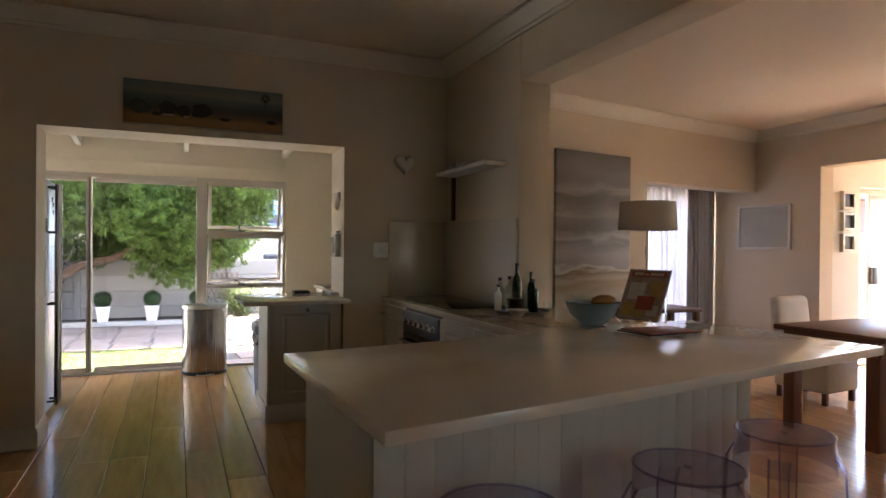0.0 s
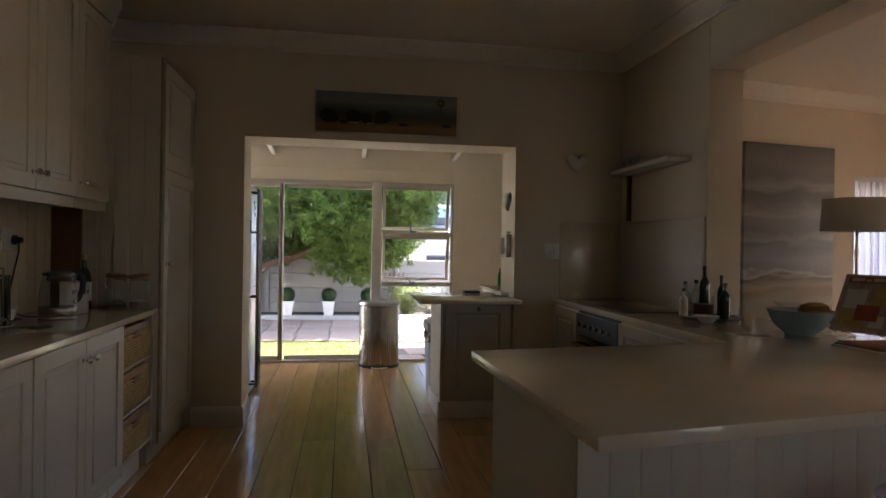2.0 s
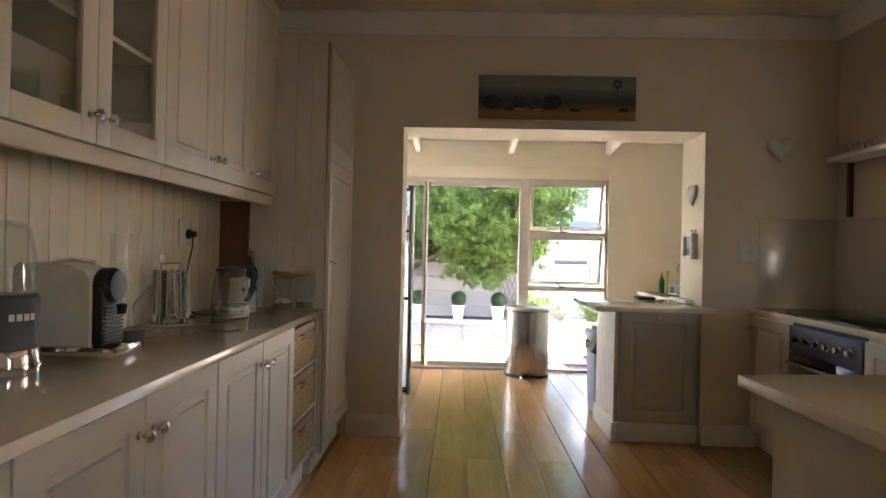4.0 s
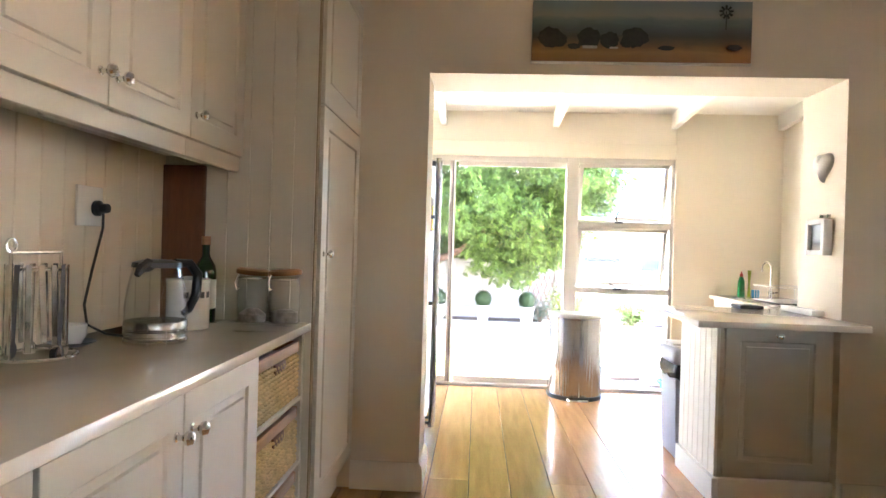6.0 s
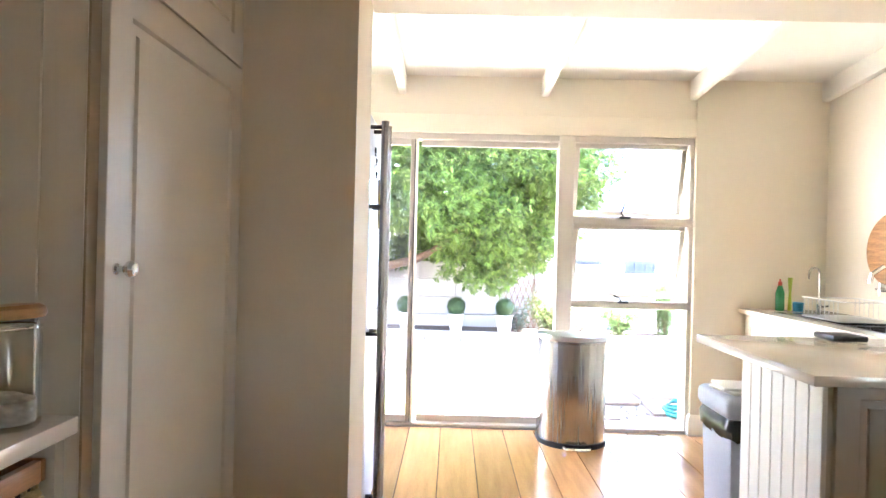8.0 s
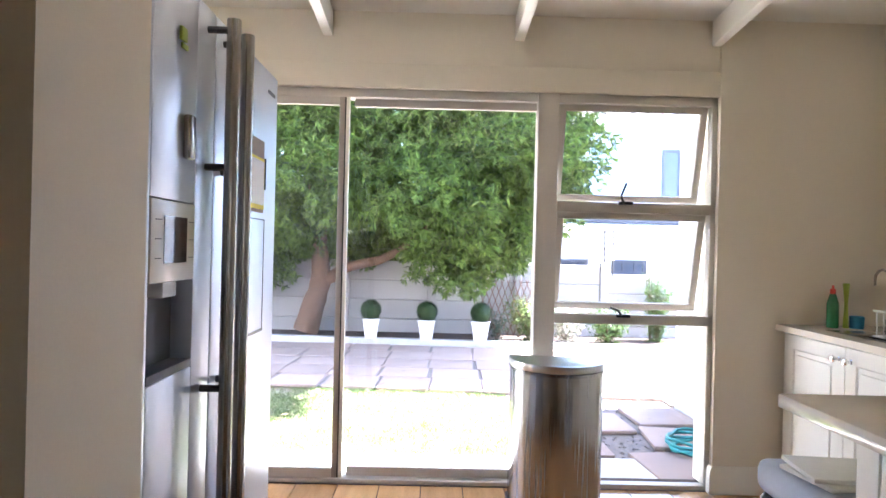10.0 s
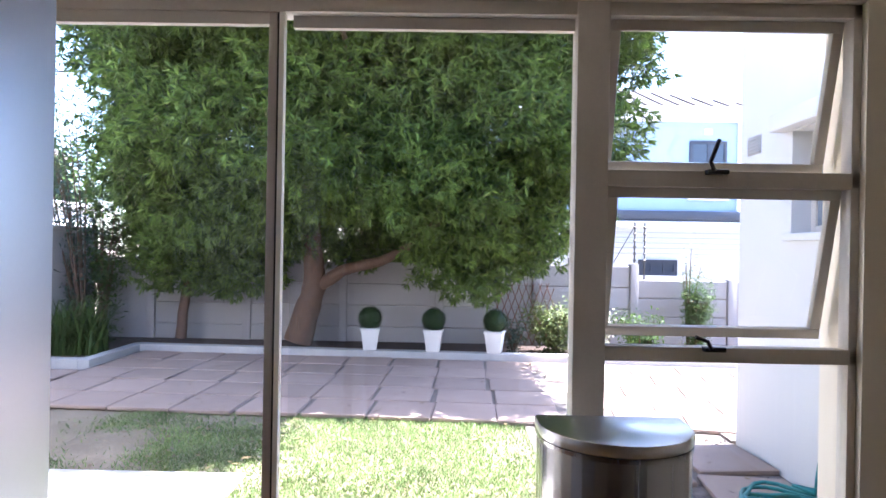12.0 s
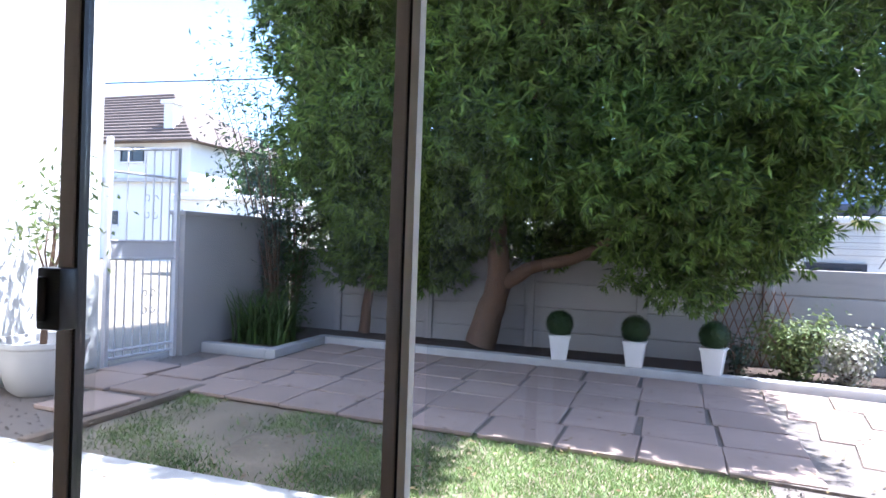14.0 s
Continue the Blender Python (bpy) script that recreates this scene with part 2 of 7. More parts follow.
def arc(c, r, a0, a1, n, plane="xz"):
    out = []
    for i in range(n + 1):
        a = radians(a0 + (a1 - a0) * i / n)
        u, v = r * math.cos(a), r * math.sin(a)
        out.append({"xz": (c[0] + u, c[1], c[2] + v), "yz": (c[0], c[1] + u, c[2] + v), "xy": (c[0] + u, c[1] + v, c[2])}[plane])
    return out


def extrude_profile(profile, a, b, bm=None):
    """Sweeps an (out, up) profile from a to b, out being to the left of the way from a to b."""
    own = bmesh.new()
    a, b = Vector(a), Vector(b)
    d = (b - a).normalized()
    n = Vector((-d.y, d.x, 0))
    ra = [own.verts.new(a + n * o + Vector((0, 0, u))) for o, u in profile]
    rb = [own.verts.new(b + n * o + Vector((0, 0, u))) for o, u in profile]
    k = len(profile)
    for i in range(k):
        own.faces.new((ra[i], ra[(i + 1) % k], rb[(i + 1) % k], rb[i]))
    own.faces.new(ra[::-1])
    own.faces.new(rb)
    return join(bm, own)


def leaves_mesh(name, centres, normals, length, width, mat, rng, droop=0.3, along=None):
    """Many lance-shaped leaves in one mesh."""
    n = len(centres)
    d = rng.normal(size=(n, 3))
    d = d - (d * normals).sum(1, keepdims=True) * normals * 0.6
    d[:, 2] -= droop
    if along is not None:
        d = along.copy()
    d /= np.linalg.norm(d, axis=1, keepdims=True)
    s = np.cross(d, normals + 0.3 * rng.normal(size=(n, 3)))
    s /= np.linalg.norm(s, axis=1, keepdims=True) + 1e-9
    ln = length * (0.6 + 0.8 * rng.random((n, 1)))
    wd = width * (0.7 + 0.6 * rng.random((n, 1)))
    up = np.cross(s, d)
    v = np.empty((n, 4, 3))
    v[:, 0] = centres - d * ln * 0.5
    v[:, 1] = centres + s * wd * 0.5 + up * ln * 0.06
    v[:, 2] = centres + d * ln * 0.5
    v[:, 3] = centres - s * wd * 0.5 + up * ln * 0.06
    me = bpy.data.meshes.new(name)
    f = np.arange(4 * n).reshape(n, 4)
    me.from_pydata(v.reshape(-1, 3).tolist(), [], f.tolist())
    me.materials.append(mat)
    return me


# ---- rooms: kitchen, dining room, side room, scullery ----
WALL_Y, BACK_Y, CEIL = 5.62, -2.6, 2.83
LEFT_X, HOB_X = -0.75, 3.07

struct("wall_left", box(LEFT_X - 0.2, BACK_Y, 0, LEFT_X, WALL_Y, CEIL + 0.1), wall_paint, "cream painted kitchen wall behind the cabinets")
struct("wall_opening", boxes([(-1.7, WALL_Y, 0, 0.185, 5.93, 3.0), (2.2, WALL_Y, 0, 3.28, 6.03, 3.0), (0.183, WALL_Y + 0.001, 2.085, 2.202, 5.99, 3.0)]), wall_paint,
       "cream kitchen wall with a wide opening to the scullery")
struct("wall_hob", box(HOB_X, 4.45, 0, 3.30, WALL_Y - 0.002, CEIL + 0.1, 0.004), wall_paint, "cream wall behind the hob, ending in a pier")
struct("beam", box(HOB_X + 0.002, BACK_Y, 2.41, 3.298, 4.448, CEIL + 0.1, 0.004), wall_paint, "deep painted beam between kitchen and dining room")
# The south opening is never in view; it is added to let in fill light.
struct("wall_south", boxes([(-1.0, BACK_Y - 0.2, 0, 4.3, BACK_Y, 3.0), (5.0, BACK_Y - 0.2, 0, 7.5, BACK_Y, 3.0), (4.3, BACK_Y - 0.2, 2.1, 5.0, BACK_Y, 3.0), (4.3, BACK_Y - 0.2, 0, 5.0, BACK_Y, 0.9)]), wall_paint, "cream wall with an unseen opening added for fill light")
struct("ceiling", box(-1.0, BACK_Y, CEIL, 3.2, WALL_Y + 0.05, CEIL + 0.2), ceiling_paint, "off-white flat kitchen ceiling")
struct("ceiling_dining", box(3.2, BACK_Y, 2.70, 7.6, 7.1, 2.95), ceiling_paint, "off-white flat dining room ceiling")

# the dining room's far wall stands a little askew
ASKEW = 0.16


def far_y(x):
    return 5.54 + ASKEW * (x - 3.3)


bm = bmesh.new()
prism([(3.28, far_y(3.28)), (5.40, far_y(5.40)), (5.40, far_y(5.40) + 0.25), (3.28, far_y(3.28) + 0.5)], 0, 2.71, bm=bm)
prism([(5.40, far_y(5.40)), (7.31, far_y(7.31)), (7.31, far_y(7.31) + 0.25), (5.40, far_y(5.40) + 0.25)], 2.0, 2.71, bm=bm)
struct("wall_dining", bm, wall_paint, "cream dining room wall with a curtained window bay")
struct("wall_bay", boxes([(5.25, 6.13, 0, 5.40, 7.1, 2.7), (5.40, 6.9, 0, 6.05, 7.1, 2.7), (6.05, 6.9, 2.02, 7.15, 7.1, 2.7), (7.15, 6.9, 0, 7.30, 7.1, 2.7)]), wall_paint)
struct("wall_east", boxes([(7.30, 5.37, 0, 7.5, 7.1, 2.75), (7.30, 2.2, 2.21, 7.5, 5.37, 2.75), (7.30, BACK_Y, 0, 7.5, 2.2, 2.75)]), wall_paint, "cream dining room wall with an opening to a sun room")
# The gap in the east wall is unseen, added to light the dining room.
struct("wall_sunroom", boxes([(7.5, 5.37, 0, 7.95, 5.57, 2.5), (7.95, 5.37, 2.02, 9.8, 5.57, 2.5), (9.8, 2.0, 0, 10.0, 4.25, 2.5), (9.8, 5.15, 0, 10.0, 5.57, 2.5), (9.8, 4.25, 2.2, 10.0, 5.15, 2.5), (9.8, 4.25, 0, 10.0, 5.15, 0.3), (7.5, 2.0, 0, 9.8, 2.2, 2.5)]), white_paint)
struct("ceiling_sunroom", box(7.5, 2.0, 2.5, 10.0, 5.6, 2.6), ceiling_paint)

# scullery
struct("wall_scullery_left", box(-1.7, 5.9, 0, -1.5, 8.2, 3.0), scullery_lit_paint)
struct("wall_scullery_right", box(3.03, 6.03, 0, 3.25, 8.2, 2.9), scullery_lit_paint, "cream scullery wall behind the sink")
struct("wall_window", boxes([(2.135, 7.97, 0, 3.03, 8.2, 2.75), (-1.5, 7.985, 2.155, 2.134, 8.2, 2.75), (-1.5, 7.97, 2.03, 2.134, 8.19, 2.155), (-1.5, 7.97, 0, -1.42, 8.2, 2.03)], 0.003), scullery_lit_paint,
       "cream scullery wall round the glass doors")


def roof_z(y):
    return 2.42 + (8.0 - y) * 0.09


bm = bmesh.new()
own = box(-1.7, 5.91, 0, 3.25, 8.75, 0.09)
for v in own.verts:
    v.co.z += roof_z(v.co.y)
struct("ceiling_scullery", own, white_paint, "white boarded lean-to ceiling of the scullery")
for x in (-0.86, 0.12, 1.10, 2.115, 3.0):
    own = box(x - 0.025, 6.03, -0.13, x + 0.025, 8.72, 0.0, 0.004)
    for v in own.verts:
        v.co.z += roof_z(v.co.y)
    solo("rafter", own, white_paint, "white painted timber rafter under the ceiling", "rafter", "scullery rafters")
solo("gutter_board", box(-1.7, 8.73, 2.27, 3.04, 8.76, 2.42, 0.003), white_paint, "white painted fascia board along the eave", "fascia")

# cornices and skirtings
CORNICE = [(0, 0), (0, -0.12), (0.012, -0.12), (0.018, -0.10), (0.03, -0.095), (0.05, -0.06), (0.085, -0.03), (0.09, -0.018), (0.10, -0.016), (0.10, 0)]
bm = bmesh.new()
extrude_profile(CORNICE, (HOB_X, WALL_Y, CEIL), (LEFT_X, WALL_Y, CEIL), bm)
extrude_profile(CORNICE, (LEFT_X, WALL_Y, CEIL), (LEFT_X, BACK_Y, CEIL), bm)
extrude_profile(CORNICE, (HOB_X, BACK_Y, CEIL), (HOB_X, WALL_Y, CEIL), bm)
struct("cornice", bm, white_paint, "moulded white plaster cornice")
bm = bmesh.new()
extrude_profile(CORNICE, (7.30, far_y(7.30), 2.70), (3.30, far_y(3.30), 2.70), bm)
extrude_profile(CORNICE, (7.30, BACK_Y, 2.70), (7.30, far_y(7.30), 2.70), bm)
struct("cornice_dining", bm, white_paint, "moulded white plaster cornice")
SKIRT = [(0, 0), (0.018, 0), (0.018, 0.10), (0.014, 0.125), (0.006, 0.14), (0, 0.14)]
bm = bmesh.new()
extrude_profile(SKIRT, (0.185, WALL_Y, 0), (-0.16, WALL_Y, 0), bm)
extrude_profile(SKIRT, (0.185, 5.93, 0), (0.185, WALL_Y - 0.018, 0), bm)
extrude_profile(SKIRT, (2.56, WALL_Y, 0), (2.22, WALL_Y, 0), bm)
extrude_profile(SKIRT, (2.45, 7.97, 0), (2.135, 7.97, 0), bm)
extrude_profile(SKIRT, (2.135, 7.952, 0), (2.135, 8.0, 0), bm)
extrude_profile(SKIRT, (7.30, far_y(7.3), 0), (3.30, far_y(3.3), 0), bm)
struct("baseboard", bm, white_paint, "white painted moulded skirting board")
struct("subfloor", boxes([(-1.7, BACK_Y, -0.3, 10.0, 8.2, -0.016)]), hidden_wood)

# ---- glass doors and casements of the scullery ----
FY0, FY1 = 7.995, 8.05
door = struct("door_1", boxes([(-1.42, FY0, 1.985, 1.205, FY1 + 0.03, 2.03), (-1.42, FY0, 0.0, 1.205, FY1 + 0.03, 0.025), (1.205, FY0 - 0.01, 0, 1.312, FY1 + 0.02, 2.03),
                               (-1.42, FY0, 0.025, -1.38, FY1 + 0.03, 1.985)], 0.004), aluminium, "beige aluminium frame of a sliding glass door")


def stile(x0, x1, y0, y1, name="stile"):
    return part(name, boxes([(x0, y0, 0.03, x1, y1, 1.985)], 0.003), door_bronze, door, "slim bronze aluminium stile")


def pane(x0, x1, y, z0, z1, parent):
    p = part("pane", box(x0, y - 0.003, z0, x1, y + 0.003, z1), window_glass, parent, smooth=0)
    p.visible_shadow = False
    return p


stile(0.186, 0.213, 7.998, 8.03)
# The dark gaps beside both stiles are drawn as black strips.
part("gasket", box(0.2135, 8.003, 0.03, 0.220, 8.03, 1.985), black_plastic, door, "black strip for the dark gap beside the stile")
part("seal_strip", box(0.2205, 7.999, 0.03, 0.237, 8.03, 1.985), white_paint, door, "pale draught strip")
stile(-0.672, -0.626, 7.998, 8.03)
part("gasket", box(-0.6255, 8.003, 0.03, -0.615, 8.03, 1.985), black_plastic, door, "black strip for the dark gap beside the stile")
part("rail", boxes([(-0.614, 8.002, 1.945, 0.185, 8.03, 1.985), (-0.614, 8.002, 0.03, 0.185, 8.03, 0.075), (0.258, 8.034, 1.945, 1.205, 8.058, 1.985), (0.258, 8.034, 0.03, 1.205, 8.058, 0.075)]), aluminium, door)
pane(-0.614, 0.185, 8.017, 0.07, 1.95, door)
pane(0.258, 1.205, 8.046, 0.07, 1.95, door)
pane(-1.38, -0.60, 8.046, 0.07, 1.95, door)
part("lock_handle", boxes([(-0.672, 7.945, 0.93, -0.60, 7.997, 1.075), (-0.655, 7.93, 0.95, -0.635, 7.945, 1.055)], 0.006), black_plastic, door, "black door handle block")

win = struct("window_1", boxes([(1.312, FY0, 1.985, 2.134, FY1, 2.03), (1.312, FY0, 1.425, 2.134, FY1, 1.478), (1.312, FY0, 0.85, 2.134, FY1, 0.90), (2.105, FY0, 0.025, 2.134, FY1, 2.03),
                                (1.312, FY0, 0.0, 2.134, FY1, 0.025)], 0.003), aluminium, "beige aluminium window with two top-hung casements ajar")
pane(1.312, 2.105, 8.02, 0.025, 0.85, win)


def casement(z0, z1, swing):
    """A top-hung sash that leans outwards at the foot."""
    hinge = Matrix.Translation((0, 8.03, z1)) @ Matrix.Rotation(radians(swing), 4, "X") @ Matrix.Translation((0, 0, -(z1 - z0)))
    h = z1 - z0
    x0, x1, w = 1.325, 2.10, 0.035
    bm = boxes([(x0, 0, 0, x1, 0.028, w), (x0, 0, h - w, x1, 0.028, h), (x0, 0, w, x0 + w, 0.028, h - w), (x1 - w, 0, w, x1, 0.028, h - w)], 0.003)
    bm.transform(hinge)
    sash = part("sash", bm, aluminium, win, "aluminium sash ajar")
    bm = box(x0 + w, 0.011, w, x1 - w, 0.017, h - w)
    bm.transform(hinge)
    p = part("pane", bm, window_glass, sash, smooth=0)
    p.visible_shadow = False
    bm = boxes([(1.63, -0.02, -0.008, 1.70, 0.012, 0.008)], 0.003)
    tube([(1.65, -0.02, 0.004), (1.63, -0.04, 0.03), (1.59 if z0 < 1.2 else 1.655, -0.045, 0.045 if z0 < 1.2 else 0.10)], 0.007, 6, bm)
    bm.transform(Matrix.Translation((0, FY0 - 0.005, z0 - 0.004)))
    part("peg_stay", bm, black_plastic, win, "black casement stay")


casement(1.478, 1.985, 13)
casement(0.90, 1.425, 13)

# ---- kitchen: built-in furniture ----
TOP = 0.925
cream_canvas = material("cream_canvas", (0.7, 0.64, 0.52), 0.8, vary=0.05)
spun_white = material("lampshade_linen", (0.42, 0.38, 0.33), 0.9, vary=0.06, grain=200, bump=0.1)
bowl_glaze = material("bowl_glaze", (0.33, 0.42, 0.43), 0.2, vary=0.06)
bread_crust = material("bread_crust", (0.5, 0.27, 0.1), 0.8, vary=0.2, scale=20, bump=0.3)
print_red = material("print_red", (0.4, 0.08, 0.05), 0.35, vary=0.2, scale=20)
print_dark = material("print_dark", (0.05, 0.045, 0.05), 0.35, vary=0.3, scale=20)
print_ochre = material("print_ochre", (0.5, 0.33, 0.1), 0.35, vary=0.2, scale=20)
print_pale = material("print_pale", (0.6, 0.56, 0.5), 0.35, vary=0.1, scale=20)
wine_green = material("wine_green", (0.02, 0.045, 0.015), 0.06, vary=0.05, coat=0.5)
paper = material("paper", (0.72, 0.7, 0.64), 0.8, vary=0.04)
violet_clear = glass("violet_clear", (0.90, 0.87, 0.92), 0.0, 1.5)
violet_edge = glass("violet_edge", (0.76, 0.71, 0.83), 0.05, 1.6)
smoked_glass = glass("smoked_glass", (0.8, 0.82, 0.8))
hob_glass = material("hob_glass", (0.035, 0.022, 0.018), 0.06, vary=0.1, coat=0.4)
white_slip = material("loose_linen", (0.75, 0.72, 0.66), 0.9, vary=0.05, grain=160, bump=0.15)


def knob(at, axis, parent, mat=None):
    bm = lathe([(0, 0), (0.011, 0), (0.011, 0.003), (0.006, 0.005), (0.006, 0.016), (0.010, 0.019), (0.0155, 0.025), (0.0165, 0.031), (0.013, 0.038), (0.006, 0.041), (0, 0.0415)], at, 16, axis)
    return part("knob", bm, mat or chrome, parent, "polished nickel knob")


def panel_door(w, h, t=0.02, rail=0.065, bm=None):
    """A raised-panel door in the yz plane, its front towards +x, foot at the origin."""
    own = box(0, 0, 0, t, w, h, 0.0015, seg=1)
    own.faces.ensure_lookup_table()
    f = max(own.faces, key=lambda q: q.calc_center_median().x * 100 + q.calc_area())
    for th, dp in ((rail, 0.0), (0.006, -0.007), (0.02, 0.0), (0.004, 0.006)):
        bmesh.ops.inset_region(own, faces=[f], thickness=th, depth=dp, use_even_offset=True)
    return join(bm, own)


def place_door(y0, y1, z0, z1, x, parent, knob_at=None, kind="door"):
    bm = panel_door(y1 - y0 - 0.004, z1 - z0)
    bm.transform(Matrix.Translation((x, y0 + 0.002, z0)))
    d = part(kind, bm, cabinet_paint, parent)
    if knob_at:
        knob((x + 0.02, *knob_at), "x", d)
    return d


solo("worktop", box(LEFT_X + 0.001, -0.65, TOP - 0.03, -0.165, 4.825, TOP, 0.003), worktop_stone, "long cream stone worktop with a polished square edge", "worktop")
DX = -0.205
for y0 in (-0.21, 0.70, 1.61, 2.515, 3.425):
    c = thing("base_cabinet", ((LEFT_X + DX) / 2, y0 + 0.45, 0), "putty-painted base cabinet with two raised-panel doors", "cabinet", "base cabinets")
    part("body", boxes([(LEFT_X + 0.002, y0, 0.12, DX, y0 + 0.904, 0.893)]), cabinet_paint, c)
    part("plinth", box(LEFT_X + 0.01, y0, 0, DX - 0.05, y0 + 0.904, 0.118), white_paint, c, "white recessed plinth")
    for k in (0, 1):
        ya = y0 + 0.002 + k * 0.452
        place_door(ya, ya + 0.45, 0.13, 0.885, DX, c, (ya + (0.415 if k == 0 else 0.035), 0.80))

# basket unit
c = thing("basket_unit", (-0.45, 4.58, 0), "open putty-painted unit holding three wicker baskets", "cabinet")
for ya, yb in ((4.332, 4.35), (4.80, 4.826)):
    part("side_panel", box(LEFT_X + 0.002, ya, 0.12, -0.19, yb, 0.893), cabinet_paint, c)
part("back_panel", box(LEFT_X + 0.002, 4.351, 0.12, LEFT_X + 0.02, 4.799, 0.893), cabinet_paint, c)
for z in (0.165, 0.405, 0.645):
    part("shelf", box(LEFT_X + 0.021, 4.351, z, -0.19, 4.799, z + 0.013), cabinet_paint, c)
part("plinth", box(LEFT_X + 0.01, 4.332, 0, -0.25, 4.80, 0.118), white_paint, c, "white recessed plinth")


def basket(z):
    b = thing("wicker_basket", (-0.43, 4.575, z), "honey wicker drawer basket with a wooden rim", "basket", "drawer baskets")
    x0, x1, y0, y1, h = -0.70, -0.20, 4.362, 4.788, 0.205
    # A near-black sheet behind the weave stands for the shade inside.
    part("lining", boxes([(x0, y0 + 0.01, z, x1 - 0.016, y1 - 0.01, z + 0.012), (x1 - 0.024, y0 + 0.01, z + 0.01, x1 - 0.016, y1 - 0.01, z + h - 0.02)]), hidden_wood, b, "dark sheet for the shade inside the basket")
    bm = bmesh.new()
    rows, n = 10, 15
    for r in range(rows):
        zz = z + 0.012 + r * (h - 0.05) / rows
        pts = []
        for i in range(n * 2 + 1):
            y = y0 + 0.006 + (y1 - y0 - 0.012) * i / (2 * n)
            pts.append((x1 - 0.004 + 0.008 * math.cos(math.pi * (i + r)), y, zz))
        tube(pts, 0.0066, 6, bm)
    part("weave", bm, wicker, b)
    bm = bmesh.new()
    for i in range(n):
        y = y0 + 0.012 + (y1 - y0 - 0.024) * i / (n - 1)
        tube([(x1 - 0.004, y, z + 0.004), (x1 - 0.004, y, z + h - 0.035)], 0.0028, 5, bm)
    part("stakes", bm, wicker, b)
    part("rim", boxes([(x0, y0, z + h - 0.038, x1 + 0.004, y0 + 0.012, z + h), (x0, y1 - 0.012, z + h - 0.038, x1 + 0.004, y1, z + h), (x1 - 0.012, y0 + 0.012, z + h - 0.038, x1 + 0.004, y1 - 0.012, z + h)], 0.003), board_wood, b, "pale wooden rim")
    part("handle", boxes([(x1 - 0.01, (y0 + y1) / 2 - 0.055, z + h - 0.075, x1 + 0.006, (y0 + y1) / 2 + 0.055, z + h - 0.04)], 0.004), dark_wood, b, "dark handle slot")


for z in (0.178, 0.418, 0.658):
    basket(z)

# wall cabinets over the worktop
WX = -0.46


def wall_unit(y0, y1, glazed, knobs):
    c = thing("wall_cabinet", ((LEFT_X + WX) / 2, (y0 + y1) / 2, 1.48), "putty wall cabinet with glazed doors and a few glasses inside" if glazed else "putty-painted wall cabinet with raised-panel doors", "cabinet", "wall cabinets")
    z0, z1 = 1.535, 2.56
    if glazed:
        part("body", boxes([(LEFT_X + 0.002, y0, z0, LEFT_X + 0.012, y1, z1), (LEFT_X + 0.012, y0, z0, WX, y0 + 0.016, z1), (LEFT_X + 0.012, y1 - 0.016, z0, WX, y1, z1), (LEFT_X + 0.012, y0 + 0.016, z0, WX, y1 - 0.016, z0 + 0.016),
                            (LEFT_X + 0.012, y0 + 0.016, z1 - 0.016, WX, y1 - 0.016, z1)]), cabinet_paint, c)
        for zs in (1.87, 2.2):
            part("shelf", box(LEFT_X + 0.013, y0 + 0.017, zs, WX - 0.02, y1 - 0.017, zs + 0.016), white_paint, c)
    else:
        part("body", box(LEFT_X + 0.002, y0, z0, WX, y1, z1), cabinet_paint, c)
    part("pelmet", boxes([(WX - 0.02, y0, 1.48, WX + 0.005, y1, 1.533)], 0.003), cabinet_paint, c)
    n = len(knobs)
    for k, side in enumerate(knobs):
        ya, yb = y0 + (y1 - y0) * k / n, y0 + (y1 - y0) * (k + 1) / n
        if glazed:
            ya, yb = ya + 0.002, yb - 0.002
            r = 0.068
            d = part("door", boxes([(WX, ya, z0, WX + 0.02, ya + r, z1), (WX, yb - r, z0, WX + 0.02, yb, z1), (WX, ya + r, z0, WX + 0.02, yb - r, z0 + r), (WX, ya + r, z1 - r, WX + 0.02, yb - r, z1)], 0.002), cabinet_paint, c, "glazed putty door")
            p = part("pane", box(WX + 0.008, ya + r, z0 + r, WX + 0.012, yb - r, z1 - r), clear_glass, d, smooth=0)
            p.visible_shadow = False
            knob((WX + 0.02, yb - 0.034 if side > 0 else ya + 0.034, z0 + 0.075), "x", d)
        else:
            place_door(ya, yb, z0, z1, WX, c, (yb - 0.034 if side > 0 else ya + 0.034, z0 + 0.075))
    bm = extrude_profile([(0, 0), (0.012, 0), (0.02, 0.02), (0.045, 0.06), (0.06, 0.10), (0.06, 0.13), (-0.02, 0.13), (-0.02, 0)], (WX + 0.018, y0, 2.562), (WX + 0.018, y1, 2.562))
    for v in bm.verts:
        v.co.x = 2 * (WX + 0.018) - v.co.x
    part("cornice_strip", bm, cabinet_paint, c)
    return c


wall_unit(1.10, 1.93, False, (1, -1))
wall_unit(1.93, 2.76, False, (1, -1))
wall_unit(2.76, 3.56, True, (1, -1))
wall_unit(3.56, 4.40, False, (1, -1))
wall_unit(4.40, 4.825, False, (-1,))
